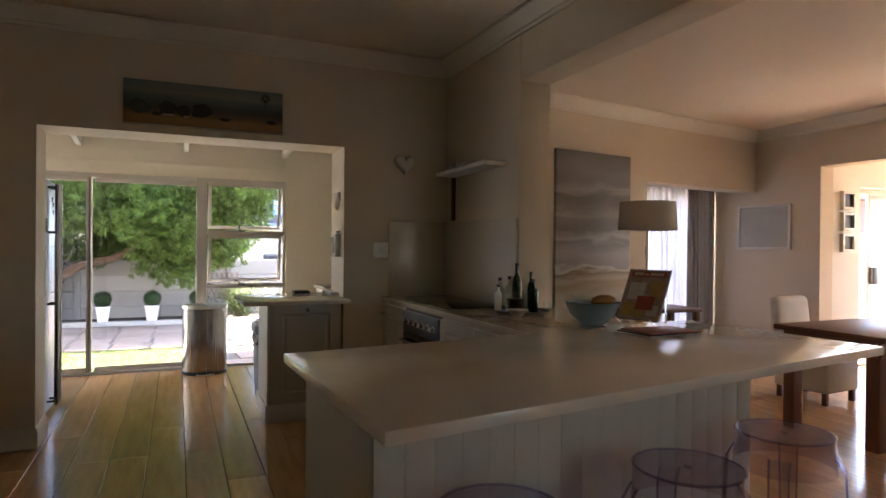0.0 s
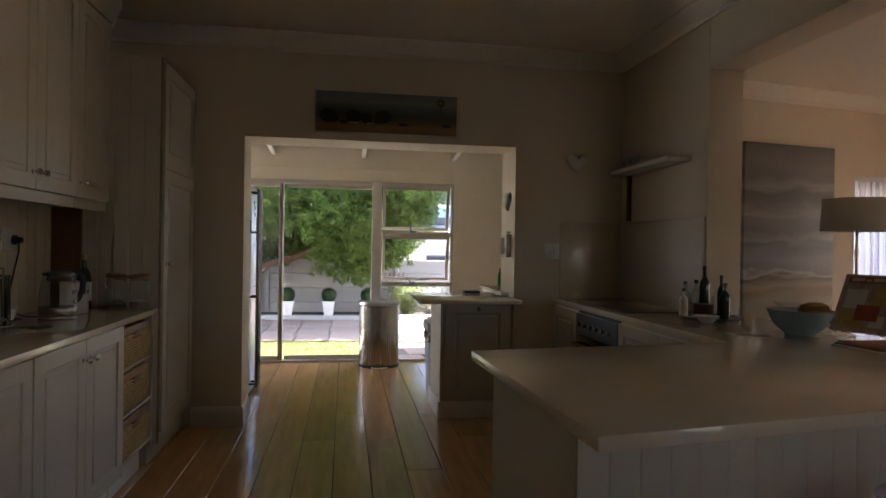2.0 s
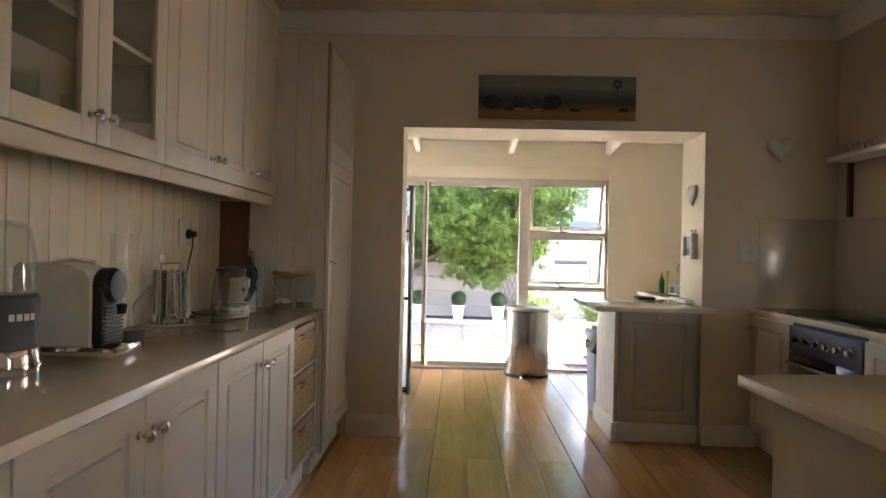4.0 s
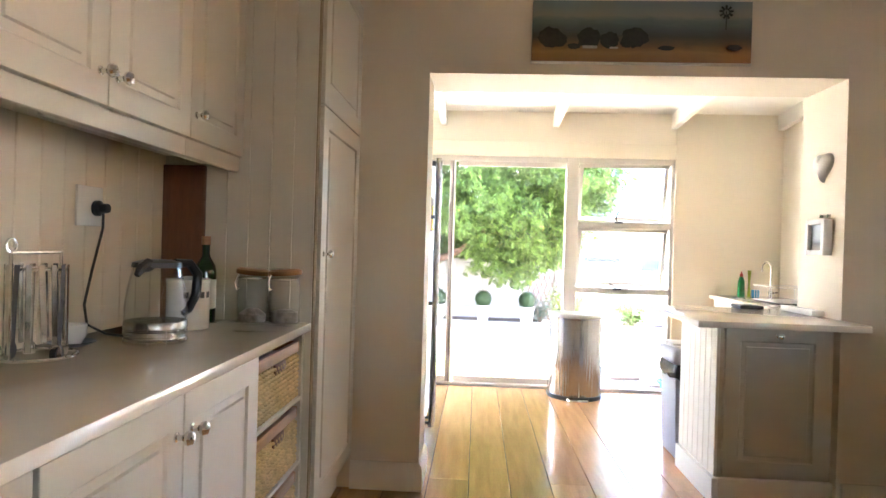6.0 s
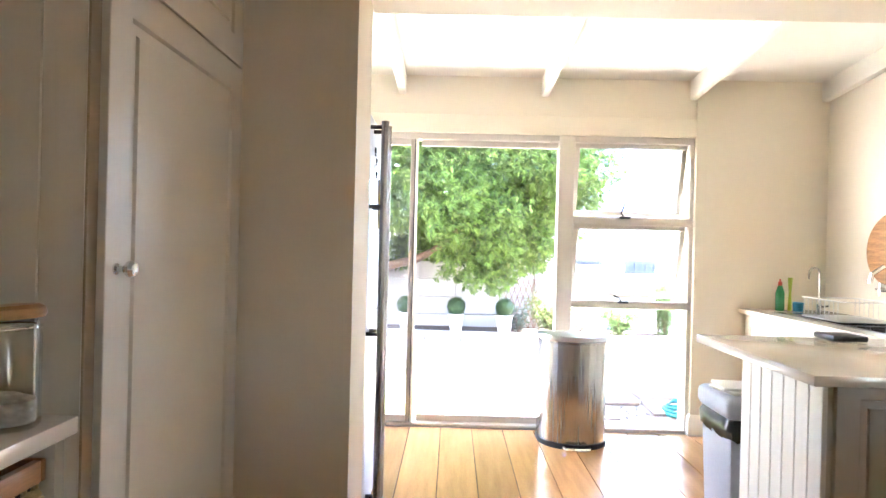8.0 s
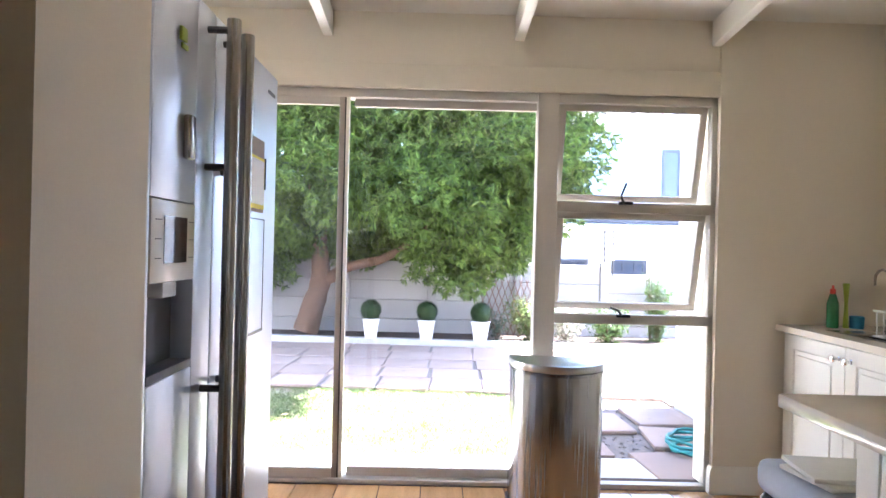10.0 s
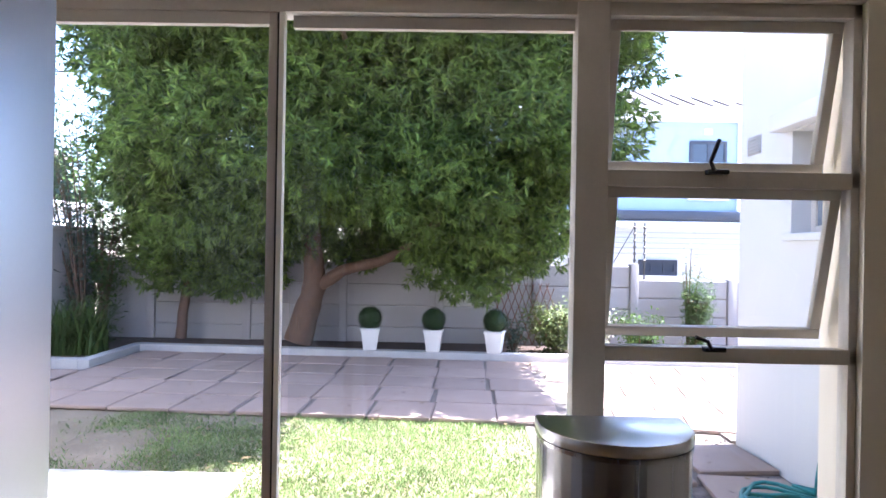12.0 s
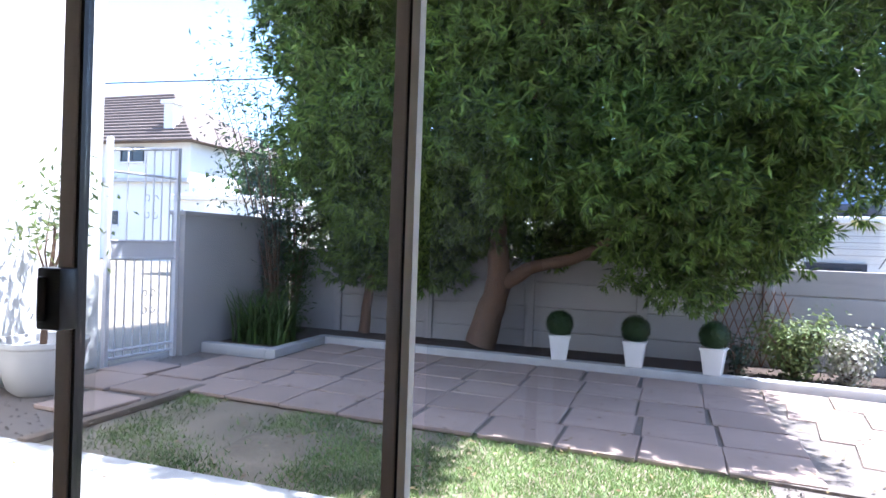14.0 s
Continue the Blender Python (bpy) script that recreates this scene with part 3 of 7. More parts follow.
for i, (y, z, x) in enumerate([(2.90, 1.552, -0.56), (2.97, 1.552, -0.60), (3.04, 1.552, -0.56), (2.88, 1.552, -0.66), (3.30, 1.552, -0.60), (2.92, 1.887, -0.58), (3.02, 1.887, -0.6)]):
    h = 0.12 if i % 2 else 0.15
    bm = lathe([(0, 0), (0.028, 0), (0.034, h), (0.031, h), (0.026, 0.008), (0, 0.008)], (x, y, z), 16)
    solo("drinking_glass", bm, clear_glass, "clear drinking glass standing in the glazed cabinet", "glass", "glasses in the cabinet")
solo("cabinet_light", box(-0.56, 3.9, 1.495, -0.50, 4.72, 1.53, 0.008), white_paint, "white strip light fixed under the wall cabinet", "light")

# tall cabinet
TX = -0.165
c = thing("tall_cabinet", (-0.45, 5.22, 0), "tall putty-painted larder cabinet with boarded side", "cabinet")
part("body", box(LEFT_X + 0.002, 4.842, 0.16, TX, 5.612, 2.39), cabinet_paint, c)
part("plinth", box(LEFT_X + 0.01, 4.86, 0, TX - 0.06, 5.61, 0.158), cabinet_paint, c)
dz = ((0.19, 1.745), (1.75, 2.375))
for i, (z0, z1) in enumerate(dz):
    bm = panel_door(0.70, z1 - z0, 0.02, 0.075)
    bm.transform(Matrix.Translation((TX, 4.86, z0)))
    d = part("door", bm, cabinet_paint, c)
    if i == 0:
        knob((TX + 0.02, 4.895, 1.182), "x", d)
bw = 0.095
for i in range(7):
    x0 = LEFT_X + 0.002 + i * bw * 0.878
    own = box(x0, 4.828, 0.13, x0 + bw * 0.878 - 0.0008, 4.8415, 2.39, 0.002, seg=1)
    part("board", own, cabinet_paint, c)
# Shade in the gap beside the larder door, put in as a brown strip.
part("filler_strip", box(TX + 0.0005, 4.826, 0.13, TX + 0.006, 4.858, 2.39, 0.001), material("shade_brown", (0.34, 0.25, 0.16), 0.6, vary=0.08), c, "brown strip for the shaded gap beside the door")

# ---- peninsula, hob run ----
PEN = [(1.43, 2.21), (3.71, 2.56), (3.64, 3.56), (3.31, 3.55), (3.31, 4.44), (3.06, 4.44), (3.06, 5.60), (2.50, 5.60), (2.52, 3.40), (1.38, 3.26)]
solo("worktop", prism(PEN, TOP - 0.035, TOP, 0.004), worktop_stone, "polished cream stone top of the breakfast peninsula", "worktop")
c = thing("peninsula", (2.2, 2.9, 0), "cream boarded peninsula base under the stone top", "counter")
A, Bp, Cp, Dp = Vector((1.47, 2.44)), Vector((3.08, 2.69)), Vector((3.05, 3.34)), Vector((1.45, 3.19))
part("body", prism([(A.x, A.y), (Bp.x, Bp.y), (Cp.x, Cp.y), (Dp.x, Dp.y)], 0.0, TOP - 0.037), cabinet_paint, c)
d = (Bp - A)
n = 18
for i in range(n):
    p, q = A + d * (i / n), A + d * ((i + 1) / n - 0.0004)
    o = Vector((d.y, -d.x)).normalized() * 0.012
    part("board", prism([(p.x, p.y), (q.x, q.y), (q.x + o.x, q.y + o.y), (p.x + o.x, p.y + o.y)], 0.1, TOP - 0.04, 0.0015), cabinet_paint, c)
part("skirting", prism([(A.x - 0.012, A.y - 0.03), (Bp.x, Bp.y - 0.03), (Bp.x, Bp.y), (A.x - 0.012, A.y)], 0, 0.11, 0.004), cabinet_paint, c)

c = thing("oven", (2.8, 4.8, 0), "built-in black and steel oven with a row of knobs", "oven")
part("body", box(2.54, 4.47, 0.16, 3.05, 5.13, 0.885), dark_grey, c)
part("control_panel", box(2.515, 4.475, 0.72, 2.54, 5.125, 0.865, 0.004), dark_grey, c, "dark control panel")
for i in range(6):
    bm = lathe([(0, 0), (0.024, 0), (0.022, 0.006), (0.017, 0.008), (0.016, 0.026), (0, 0.028)], (2.515, 4.56 + i * 0.096, 0.795), 20, "-x")
    part("knob", bm, steel, c, "steel oven knob")
part("oven_door", box(2.512, 4.475, 0.19, 2.54, 5.125, 0.715, 0.005), hob_glass, c, "dark glass oven door")
bm = tube([(2.475, 4.53, 0.665), (2.475, 5.07, 0.665)], 0.009, 10)
box(2.475, 4.55, 0.655, 2.515, 4.565, 0.675, bm=bm)
box(2.475, 5.035, 0.655, 2.515, 5.05, 0.675, bm=bm)
part("door_handle", bm, steel, c)


def leftward_cabinet(y0, y1, n, label):
    c = thing("base_cabinet", (2.8, (y0 + y1) / 2, 0), label, "cabinet", "base cabinets by the hob")
    part("body", box(2.54, y0, 0.12, 3.05, y1, 0.888), cabinet_paint, c)
    part("plinth", box(2.59, y0, 0, 3.05, y1, 0.118), white_paint, c)
    for k in range(n):
        w = (y1 - y0) / n
        bm = panel_door(w - 0.004, 0.74)
        bm.transform(Matrix.Translation((2.54, y0 + (k + 1) * w - 0.002, 0.13)) @ Matrix.Rotation(math.pi, 4, "Z"))
        d = part("door", bm, cabinet_paint, c)
        knob((2.52, y0 + k * w + (w - 0.04 if k == 0 else 0.04), 0.80), "-x", d)


leftward_cabinet(5.135, 5.60, 1, "narrow putty-painted base cabinet beside the oven")
leftward_cabinet(3.52, 4.465, 2, "putty-painted base cabinet with two panel doors")
solo("hob", boxes([(2.57, 4.50, TOP + 0.0005, 3.03, 5.27, TOP + 0.007)], 0.003), hob_glass, "black glass hob set in the worktop", "hob")
bm = bmesh.new()
box(2.563, 5.607, TOP + 0.001, 3.05, 5.617, 1.515, 0.002, bm)
solo("splashback", box(3.056, 4.46, TOP + 0.001, 3.066, 5.606, 1.515, 0.002), material("splash_matt", (0.66, 0.6, 0.5), 0.4, vary=0.02), "cream splashback panel along the hob wall", "splashback")
solo("splashback", bm, material("splash_panel", (0.68, 0.59, 0.45), 0.25, vary=0.02, coat=0.2), "glossy cream splashback panel round the hob", "splashback")

c = thing("wall_shelf", (2.95, 5.05, 1.87), "white wall shelf with a wooden hanging strip", "shelf")
part("board", box(2.90, 4.62, 1.875, 3.065, 5.46, 1.905, 0.004), white_paint, c)
part("bracket", boxes([(3.04, 5.44, 1.53, 3.066, 5.475, 1.874)], 0.004), dark_wood, c, "dark wooden hanging strip")
bm = bmesh.new()
rg = random.Random(4)
for i in range(9):
    y = 5.10 + i * 0.035
    tube([(2.97, y, 1.907), (2.97 + rg.uniform(-0.02, 0.02), y + rg.uniform(-0.02, 0.02), 1.94), (2.97 + rg.uniform(-0.03, 0.03), y + rg.uniform(-0.05, 0.05), 1.955 + rg.uniform(0, 0.02))], 0.007, 6, bm)
solo("coral_ornament", bm, ceramic, "white branching ornament on the wall shelf", "ornament")

# ---- things on the left worktop ----
Z = TOP + 0.001
k = thing("kettle", (-0.475, 4.29, Z), "glass electric kettle with a black handle and steel base", "kettle")
kx, ky = -0.475, 4.29
part("base", lathe([(0, 0), (0.085, 0), (0.087, 0.008), (0.083, 0.014), (0.083, 0.02), (0.086, 0.024), (0.086, 0.034), (0.083, 0.036), (0.083, 0.039), (0.086, 0.041), (0.086, 0.058), (0.084, 0.062), (0, 0.062)], (kx, ky, Z)), steel, k, "ribbed steel base")
p = part("jug", lathe([(0.084, 0.0625), (0.086, 0.09), (0.079, 0.15), (0.064, 0.215), (0.061, 0.215), (0.076, 0.15), (0.083, 0.09), (0.081, 0.064)], (kx, ky, Z)), clear_glass, k)
p.visible_shadow = False
part("lid", lathe([(0, 0.238), (0.04, 0.236), (0.066, 0.228), (0.068, 0.214), (0.0, 0.212)], (kx, ky, Z)), black_plastic, k)
bm = tube([(kx, ky - 0.05, Z + 0.222), (kx, ky - 0.085, Z + 0.215), (kx - 0.003, ky - 0.10, Z + 0.195)], 0.015, 8, taper=[0.02, 0.014, 0.008])
part("spout", bm, black_plastic, k)
part("handle", tube([(kx + 0.03, ky + 0.045, Z + 0.228), (kx + 0.055, ky + 0.085, Z + 0.225), (kx + 0.07, ky + 0.11, Z + 0.19), (kx + 0.068, ky + 0.105, Z + 0.13), (kx + 0.055, ky + 0.085, Z + 0.085), (kx + 0.045, ky + 0.07, Z + 0.075)], 0.012, 10, taper=[0.012, 0.014, 0.015, 0.014, 0.012, 0.01]), black_plastic, k)


def bottle(x, y, z, r, h, mat, label, cap, lab=None, name="bottle", cat="bottle", group=""):
    b = thing(name, (x, y, z), label, cat, group)
    part("glass", lathe([(0, 0), (r * 0.95, 0), (r, 0.01), (r, h * 0.58), (r * 0.9, h * 0.66), (r * 0.42, h * 0.76), (r * 0.36, h * 0.8), (r * 0.36, h * 0.95), (0, h * 0.95)], (x, y, z), 22), mat, b)
    part("cap", lathe([(0, h * 0.90), (r * 0.42, h * 0.90), (r * 0.42, h), (0, h)], (x, y, z), 16), cap, b)
    if lab:
        part("label", lathe([(r + 0.0008, h * 0.16), (r + 0.0008, h * 0.5)], (x, y, z), 22), lab, b, "pale paper label")
    return b


bottle(-0.537, 4.745, Z, 0.038, 0.31, wine_green, "dark green wine bottle with a cream label", board_wood, paper)
can = thing("canister", (-0.515, 4.57, Z), "white enamel canister beside the kettle", "canister")
part("body", lathe([(0, 0), (0.066, 0), (0.068, 0.004), (0.068, 0.155), (0.0, 0.155)], (-0.515, 4.57, Z)), ceramic, can)
part("lid", lathe([(0, 0.175), (0.012, 0.174), (0.03, 0.168), (0.07, 0.165), (0.07, 0.152), (0, 0.152)], (-0.515, 4.57, Z)), ceramic, can)
bm = bmesh.new()
for i in range(4):
    a = radians(-70 + i * 22)
    own = box(0.0685, -0.008, 0.105, 0.0693, 0.008, 0.125)
    join(bm, own, Matrix.Translation((-0.515, 4.57, Z)) @ Matrix.Rotation(a, 4, "Z"))
part("lettering", bm, dark_grey, can)
for i, x in enumerate((-0.36, -0.242)):
    j = thing("storage_jar", (x, 4.745, Z), "clip-top glass jar with a wooden lid, part filled", "jar", "clip-top jars")
    p = part("jar", lathe([(0, 0), (0.05, 0), (0.055, 0.006), (0.055, 0.15), (0.05, 0.165), (0.05, 0.175), (0.047, 0.175), (0.047, 0.163), (0.052, 0.15), (0.052, 0.008), (0, 0.005)], (x, 4.745, Z), 24, squash=(1, 0.85)), clear_glass, j)
    p.visible_shadow = False
    part("contents", lathe([(0, 0.007), (0.048, 0.009), (0.048, 0.035 + 0.01 * i), (0.02, 0.055), (0, 0.05)], (x, 4.745, Z), 20, squash=(1, 0.85)), material("sugar" + "ab"[i], (0.55, 0.47, 0.42) if i else (0.4, 0.34, 0.3), 0.9, vary=0.2, scale=60, bump=0.4), j)
    bm = lathe([(0, 0), (0.058, 0), (0.061, 0.006), (0.06, 0.016), (0.05, 0.022), (0, 0.023)], (0, 0, 0), 24, squash=(1, 0.88))
    bm.transform(Matrix.Translation((x, 4.745, Z + 0.177)) @ Matrix.Rotation(radians(5 - 9 * i), 4, "Y"))
    part("lid", bm, board_wood, j, "turned wooden lid")
    bm = tube([(x - 0.035, 4.70, Z + 0.178), (x - 0.045, 4.695, Z + 0.15), (x - 0.04, 4.695, Z + 0.125), (x - 0.03, 4.697, Z + 0.13)], 0.0035, 6)
    tube(arc((x, 4.745, Z + 0.165), 0.051, 0, 360, 20, "xy")[:-1], 0.002, 5, bm, closed=True)
    part("clip", bm, chrome, j, "wire clip")
solo("chopping_board", boxes([(-0.735, 4.80, Z, -0.575, 4.822, 1.5)], 0.004), dark_wood, "dark wooden board standing against the larder side", "board")
s = thing("wall_socket", (LEFT_X + 0.02, 4.38, 1.25), "white double wall socket with a black plug", "socket")
part("plate", box(LEFT_X + 0.016, 4.30, 1.255, LEFT_X + 0.026, 4.42, 1.375, 0.003), ceramic, s)
part("plug", lathe([(0, 0), (0.024, 0), (0.024, 0.012), (0.016, 0.02), (0.014, 0.04), (0, 0.042)], (LEFT_X + 0.026, 4.385, 1.31), 18, "x"), black_plastic, s, "black plug")
part("cord", tube([(LEFT_X + 0.05, 4.385, 1.295), (LEFT_X + 0.05, 4.385, 1.25), (LEFT_X + 0.035, 4.36, 1.12), (LEFT_X + 0.03, 4.335, 1.02), (LEFT_X + 0.04, 4.335, 0.96), (LEFT_X + 0.09, 4.35, Z + 0.006), (-0.555, 4.31, Z + 0.006)], 0.004, 7), black_plastic, s, "black cord")
m = thing("coffee_machine", (-0.55, 3.33, Z), "cream and black capsule coffee machine with chrome drip tray", "coffee machine")
bm = extrude_profile([(0, 0.02), (0.23, 0.02), (0.23, 0.225), (0.215, 0.25), (0.17, 0.268), (0.02, 0.272), (0, 0.255)], (-0.735, 3.25, Z), (-0.735, 3.385, Z))
bmesh.ops.recalc_face_normals(bm, faces=bm.faces)
for v in bm.verts:
    v.co.x = -0.735 + abs(v.co.x + 0.735)
part("housing", bm, cream_plastic, m, "cream housing")
bm = box(-0.505, 3.262, Z + 0.03, -0.472, 3.373, Z + 0.21, 0.006, seg=2)
for i in range(10):
    box(-0.474, 3.268, Z + 0.04 + i * 0.011, -0.465, 3.367, Z + 0.0455 + i * 0.011, bm=bm)
part("front", bm, black_plastic, m, "ribbed black front")
part("head", lathe([(0, 0), (0.053, 0), (0.055, 0.006), (0.055, 0.035), (0.045, 0.05), (0, 0.053)], (-0.505, 3.3175, Z + 0.205), 28, "x"), black_plastic, m, "round glossy black head")
part("tray", boxes([(-0.70, 3.235, Z, -0.42, 3.40, Z + 0.03)], 0.012), chrome, m, "chrome drip tray")
part("lever", tube([(-0.66, 3.3175, Z + 0.272), (-0.6, 3.3175, Z + 0.284), (-0.53, 3.3175, Z + 0.275)], 0.007, 8), chrome, m)
part("spout", lathe([(0, 0), (0.012, 0), (0.016, 0.03), (0, 0.035)], (-0.445, 3.3175, Z + 0.12), 14), black_plastic, m)
part("tank", lathe([(0.04, 0), (0.045, 0.2), (0.043, 0.2), (0.038, 0.004), (0, 0.003), (0, 0), (0.04, 0)], (-0.67, 3.435, Z + 0.0), 18), clear_glass, m, "clear water tank")
part("cup_rest", lathe([(0, 0), (0.03, 0), (0.034, 0.05), (0.03, 0.055), (0, 0.05)], (-0.47, 3.44, Z), 16), dark_grey, m, "dark fold-down cup rest")
bm = lathe([(0, 0.0), (0.05, 0.0), (0.07, 0.03), (0.085, 0.10), (0.083, 0.10), (0.068, 0.03), (0.048, 0.004), (0, 0.004)], (0, 0, 0), 22)
bm.transform(Matrix.Translation((-0.52, 3.60, Z + 0.075)) @ Matrix.Rotation(radians(62), 4, "Y") @ Matrix.Rotation(radians(20), 4, "X"))
for v in bm.verts:
    v.co.z = max(v.co.z, Z + 0.001)
solo("glass_pourer", bm, clear_glass, "clear glass pourer lying on the worktop", "glass")
b = thing("blender", (-0.57, 3.015, Z), "grey personal blender with a clear cup", "blender")
part("base", lathe([(0, 0), (0.075, 0), (0.078, 0.02), (0.068, 0.06), (0, 0.06)], (-0.57, 3.015, Z)), chrome, b, "silver base")
part("motor", lathe([(0, 0.06), (0.066, 0.061), (0.068, 0.19), (0.062, 0.2), (0, 0.2)], (-0.57, 3.015, Z)), dark_grey, b)
part("cup", lathe([(0.06, 0.2), (0.058, 0.3), (0.045, 0.37), (0.02, 0.385), (0, 0.388), (0, 0.383), (0.04, 0.365), (0.055, 0.3), (0.056, 0.2)], (-0.57, 3.015, Z)), clear_glass, b)
for i in range(4):
    own = box(0.0672, -0.006, 0.135, 0.0685, 0.006, 0.152)
    own.transform(Matrix.Translation((-0.57, 3.015, Z)) @ Matrix.Rotation(radians(-48 + 14 * i), 4, "Z"))
    part("letter_bar", own, ceramic, b)
solo("milk_jug", lathe([(0, 0), (0.05, 0), (0.052, 0.01), (0.045, 0.09), (0.047, 0.11), (0.044, 0.11), (0.042, 0.09), (0.048, 0.01), (0, 0.008)], (-0.665, 3.17, Z), 24), steel, "small polished steel milk jug", "jug")
bm = lathe([(0, 0), (0.037, 0), (0.037, 0.37), (0.033, 0.37), (0.033, 0.006), (0, 0.006)], (-0.675, 3.72, Z), 20)
solo("glass_cylinder", bm, clear_glass, "tall clear glass cylinder on the worktop", "vase")
u = thing("cutlery_stand", (-0.62, 4.0, Z), "chrome wire stand hung with polished steel cutlery", "cutlery stand")
UX, UY = -0.62, 4.0
bm = tube(arc((UX, UY, Z + 0.006), 0.09, 0, 360, 28, "xy")[:-1], 0.004, 6, closed=True)
for sy in (-0.085, 0.085):
    tube([(UX, UY + sy, Z + 0.005), (UX, UY + sy, Z + 0.255)], 0.004, 6, bm)
tube([(UX, UY - 0.085, Z + 0.255), (UX, UY + 0.085, Z + 0.255)], 0.004, 6, bm)
tube(arc((UX, UY - 0.085, Z + 0.272), 0.016, 0, 360, 14, "yz")[:-1], 0.003, 6, bm, closed=True)
part("frame", bm, chrome, u)
part("hanger_ring", tube(arc((UX, UY, Z + 0.215), 0.062, 0, 360, 24, "xy")[:-1], 0.003, 6, closed=True), chrome, u)
cut = random.Random(6)
for i in range(16):
    ang = 2 * math.pi * i / 16
    cx, cy, ln = UX + 0.066 * math.cos(ang), UY + 0.066 * math.sin(ang), cut.uniform(0.17, 0.20)
    bm = box(-0.0065, -0.0012, -ln, 0.0065, 0.0012, 0.012, 0.0008, seg=1)
    if i % 3 == 0:
        join(bm, lathe([(0, -0.004), (0.011, -0.001), (0.015, 0.003), (0.011, 0.001), (0, -0.002)], (0, 0, 0), 14, squash=(1, 1.5)), Matrix.Translation((0, 0, -ln - 0.012)) @ Matrix.Rotation(math.pi / 2, 4, "X"))
    bm.transform(Matrix.Translation((cx, cy, Z + 0.215)) @ Matrix.Rotation(ang + math.pi / 2, 4, "Z") @ Matrix.Rotation(radians(cut.uniform(-4, 4)), 4, "Y"))
    part("cutlery", bm, chrome if i % 4 else dark_grey, u)
cs = thing("cup_and_saucer", (-0.64, 4.165, Z), "small white cup on a saucer", "cup")
part("saucer", lathe([(0, 0), (0.03, 0), (0.06, 0.012), (0.058, 0.014), (0.03, 0.004), (0, 0.004)], (-0.64, 4.165, Z), 22), dark_grey, cs)
part("cup", lathe([(0, 0.005), (0.022, 0.005), (0.035, 0.03), (0.037, 0.06), (0.035, 0.06), (0.03, 0.03), (0, 0.01)], (-0.64, 4.165, Z), 22), ceramic, cs)

# ---- things on the peninsula and the hob worktop ----
tr = solo("round_tray", lathe([(0, 0), (0.15, 0), (0.17, 0.014), (0.167, 0.016), (0.148, 0.005), (0, 0.005)], (2.96, 4.21, Z), 30), dark_grey, "dark round tray under the oil bottles", "tray")
T2 = Z + 0.006
for x, y, r, h, mt, cp in ((2.99, 4.33, 0.03, 0.29, wine_green, black_plastic), (3.03, 4.23, 0.022, 0.24, wine_green, black_plastic), (2.88, 4.35, 0.028, 0.20, smoked_glass, black_plastic), (2.93, 4.32, 0.03, 0.21, smoked_glass, black_plastic),
                           (2.84, 4.30, 0.024, 0.16, ceramic, black_plastic), (3.0, 4.15, 0.03, 0.2, wine_green, dark_grey)):
    bottle(x, y, T2, r, h, mt, "oil or spice bottle with a dark cap on the tray", cp, None, group="bottles on the tray")
j = thing("storage_jar", (2.90, 4.20, T2), "squat glass jar of dark coffee beans", "jar")
part("glass", lathe([(0, 0), (0.055, 0), (0.058, 0.01), (0.058, 0.11), (0.05, 0.125), (0.047, 0.125), (0.055, 0.11), (0.055, 0.012), (0, 0.004)], (2.90, 4.20, T2), 24), clear_glass, j)
part("contents", lathe([(0, 0.006), (0.053, 0.012), (0.053, 0.08), (0, 0.085)], (2.90, 4.20, T2), 20), dark_wood, j)
solo("small_bowl", lathe([(0, 0), (0.03, 0), (0.065, 0.035), (0.063, 0.037), (0.028, 0.005), (0, 0.005)], (2.83, 4.05, Z), 24), ceramic, "small white dish on the worktop", "bowl")
solo("tumbler", lathe([(0, 0), (0.035, 0), (0.04, 0.09), (0.037, 0.09), (0.033, 0.006), (0, 0.006)], (2.97, 3.92, Z), 20), clear_glass, "clear glass tumbler on the stone top", "glass")
bw_ = thing("fruit_bowl", (2.93, 3.62, Z), "large blue-grey glazed bowl with a loaf and glass dish inside", "bowl")
part("bowl", lathe([(0, 0), (0.075, 0), (0.08, 0.008), (0.135, 0.06), (0.165, 0.13), (0.168, 0.135), (0.162, 0.135), (0.13, 0.065), (0.07, 0.012), (0, 0.01)], (2.93, 3.62, Z), 36), bowl_glaze, bw_)
bm = lathe([(0, 0), (0.05, 0.005), (0.07, 0.03), (0.06, 0.055), (0.03, 0.07), (0, 0.072)], (3.0, 3.60, Z + 0.105), 20, squash=(1.3, 0.8))
part("loaf", bm, bread_crust, bw_, "crusty bread")
part("glass_dish", lathe([(0, 0), (0.03, 0), (0.1, 0.045), (0.098, 0.047), (0.03, 0.006), (0, 0.006)], (2.90, 3.64, Z + 0.13), 26), clear_glass, bw_)

bw_.location, bw_.scale = (3.02, 3.60, Z), (0.85, 0.85, 0.85)

st = thing("magazine_stand", (3.24, 3.52, Z), "wire easel with an open-faced magazine on it", "stand")
tilt = Matrix.Translation((3.24, 3.52, Z + 0.01)) @ Matrix.Rotation(radians(-70), 4, "Z") @ Matrix.Rotation(radians(-29), 4, "X")


def on_stand(name, rows, mat, lab=""):
    bm = boxes(rows)
    bm.transform(tilt)
    return part(name, bm, mat, st, lab)


mg = on_stand("magazine", [(-0.12, 0, 0.01, 0.12, 0.012, 0.31)], material("cover_print", (0.5, 0.38, 0.32), 0.4, vary=0.3, scale=18), "magazine with a dark interior photo on its cover")
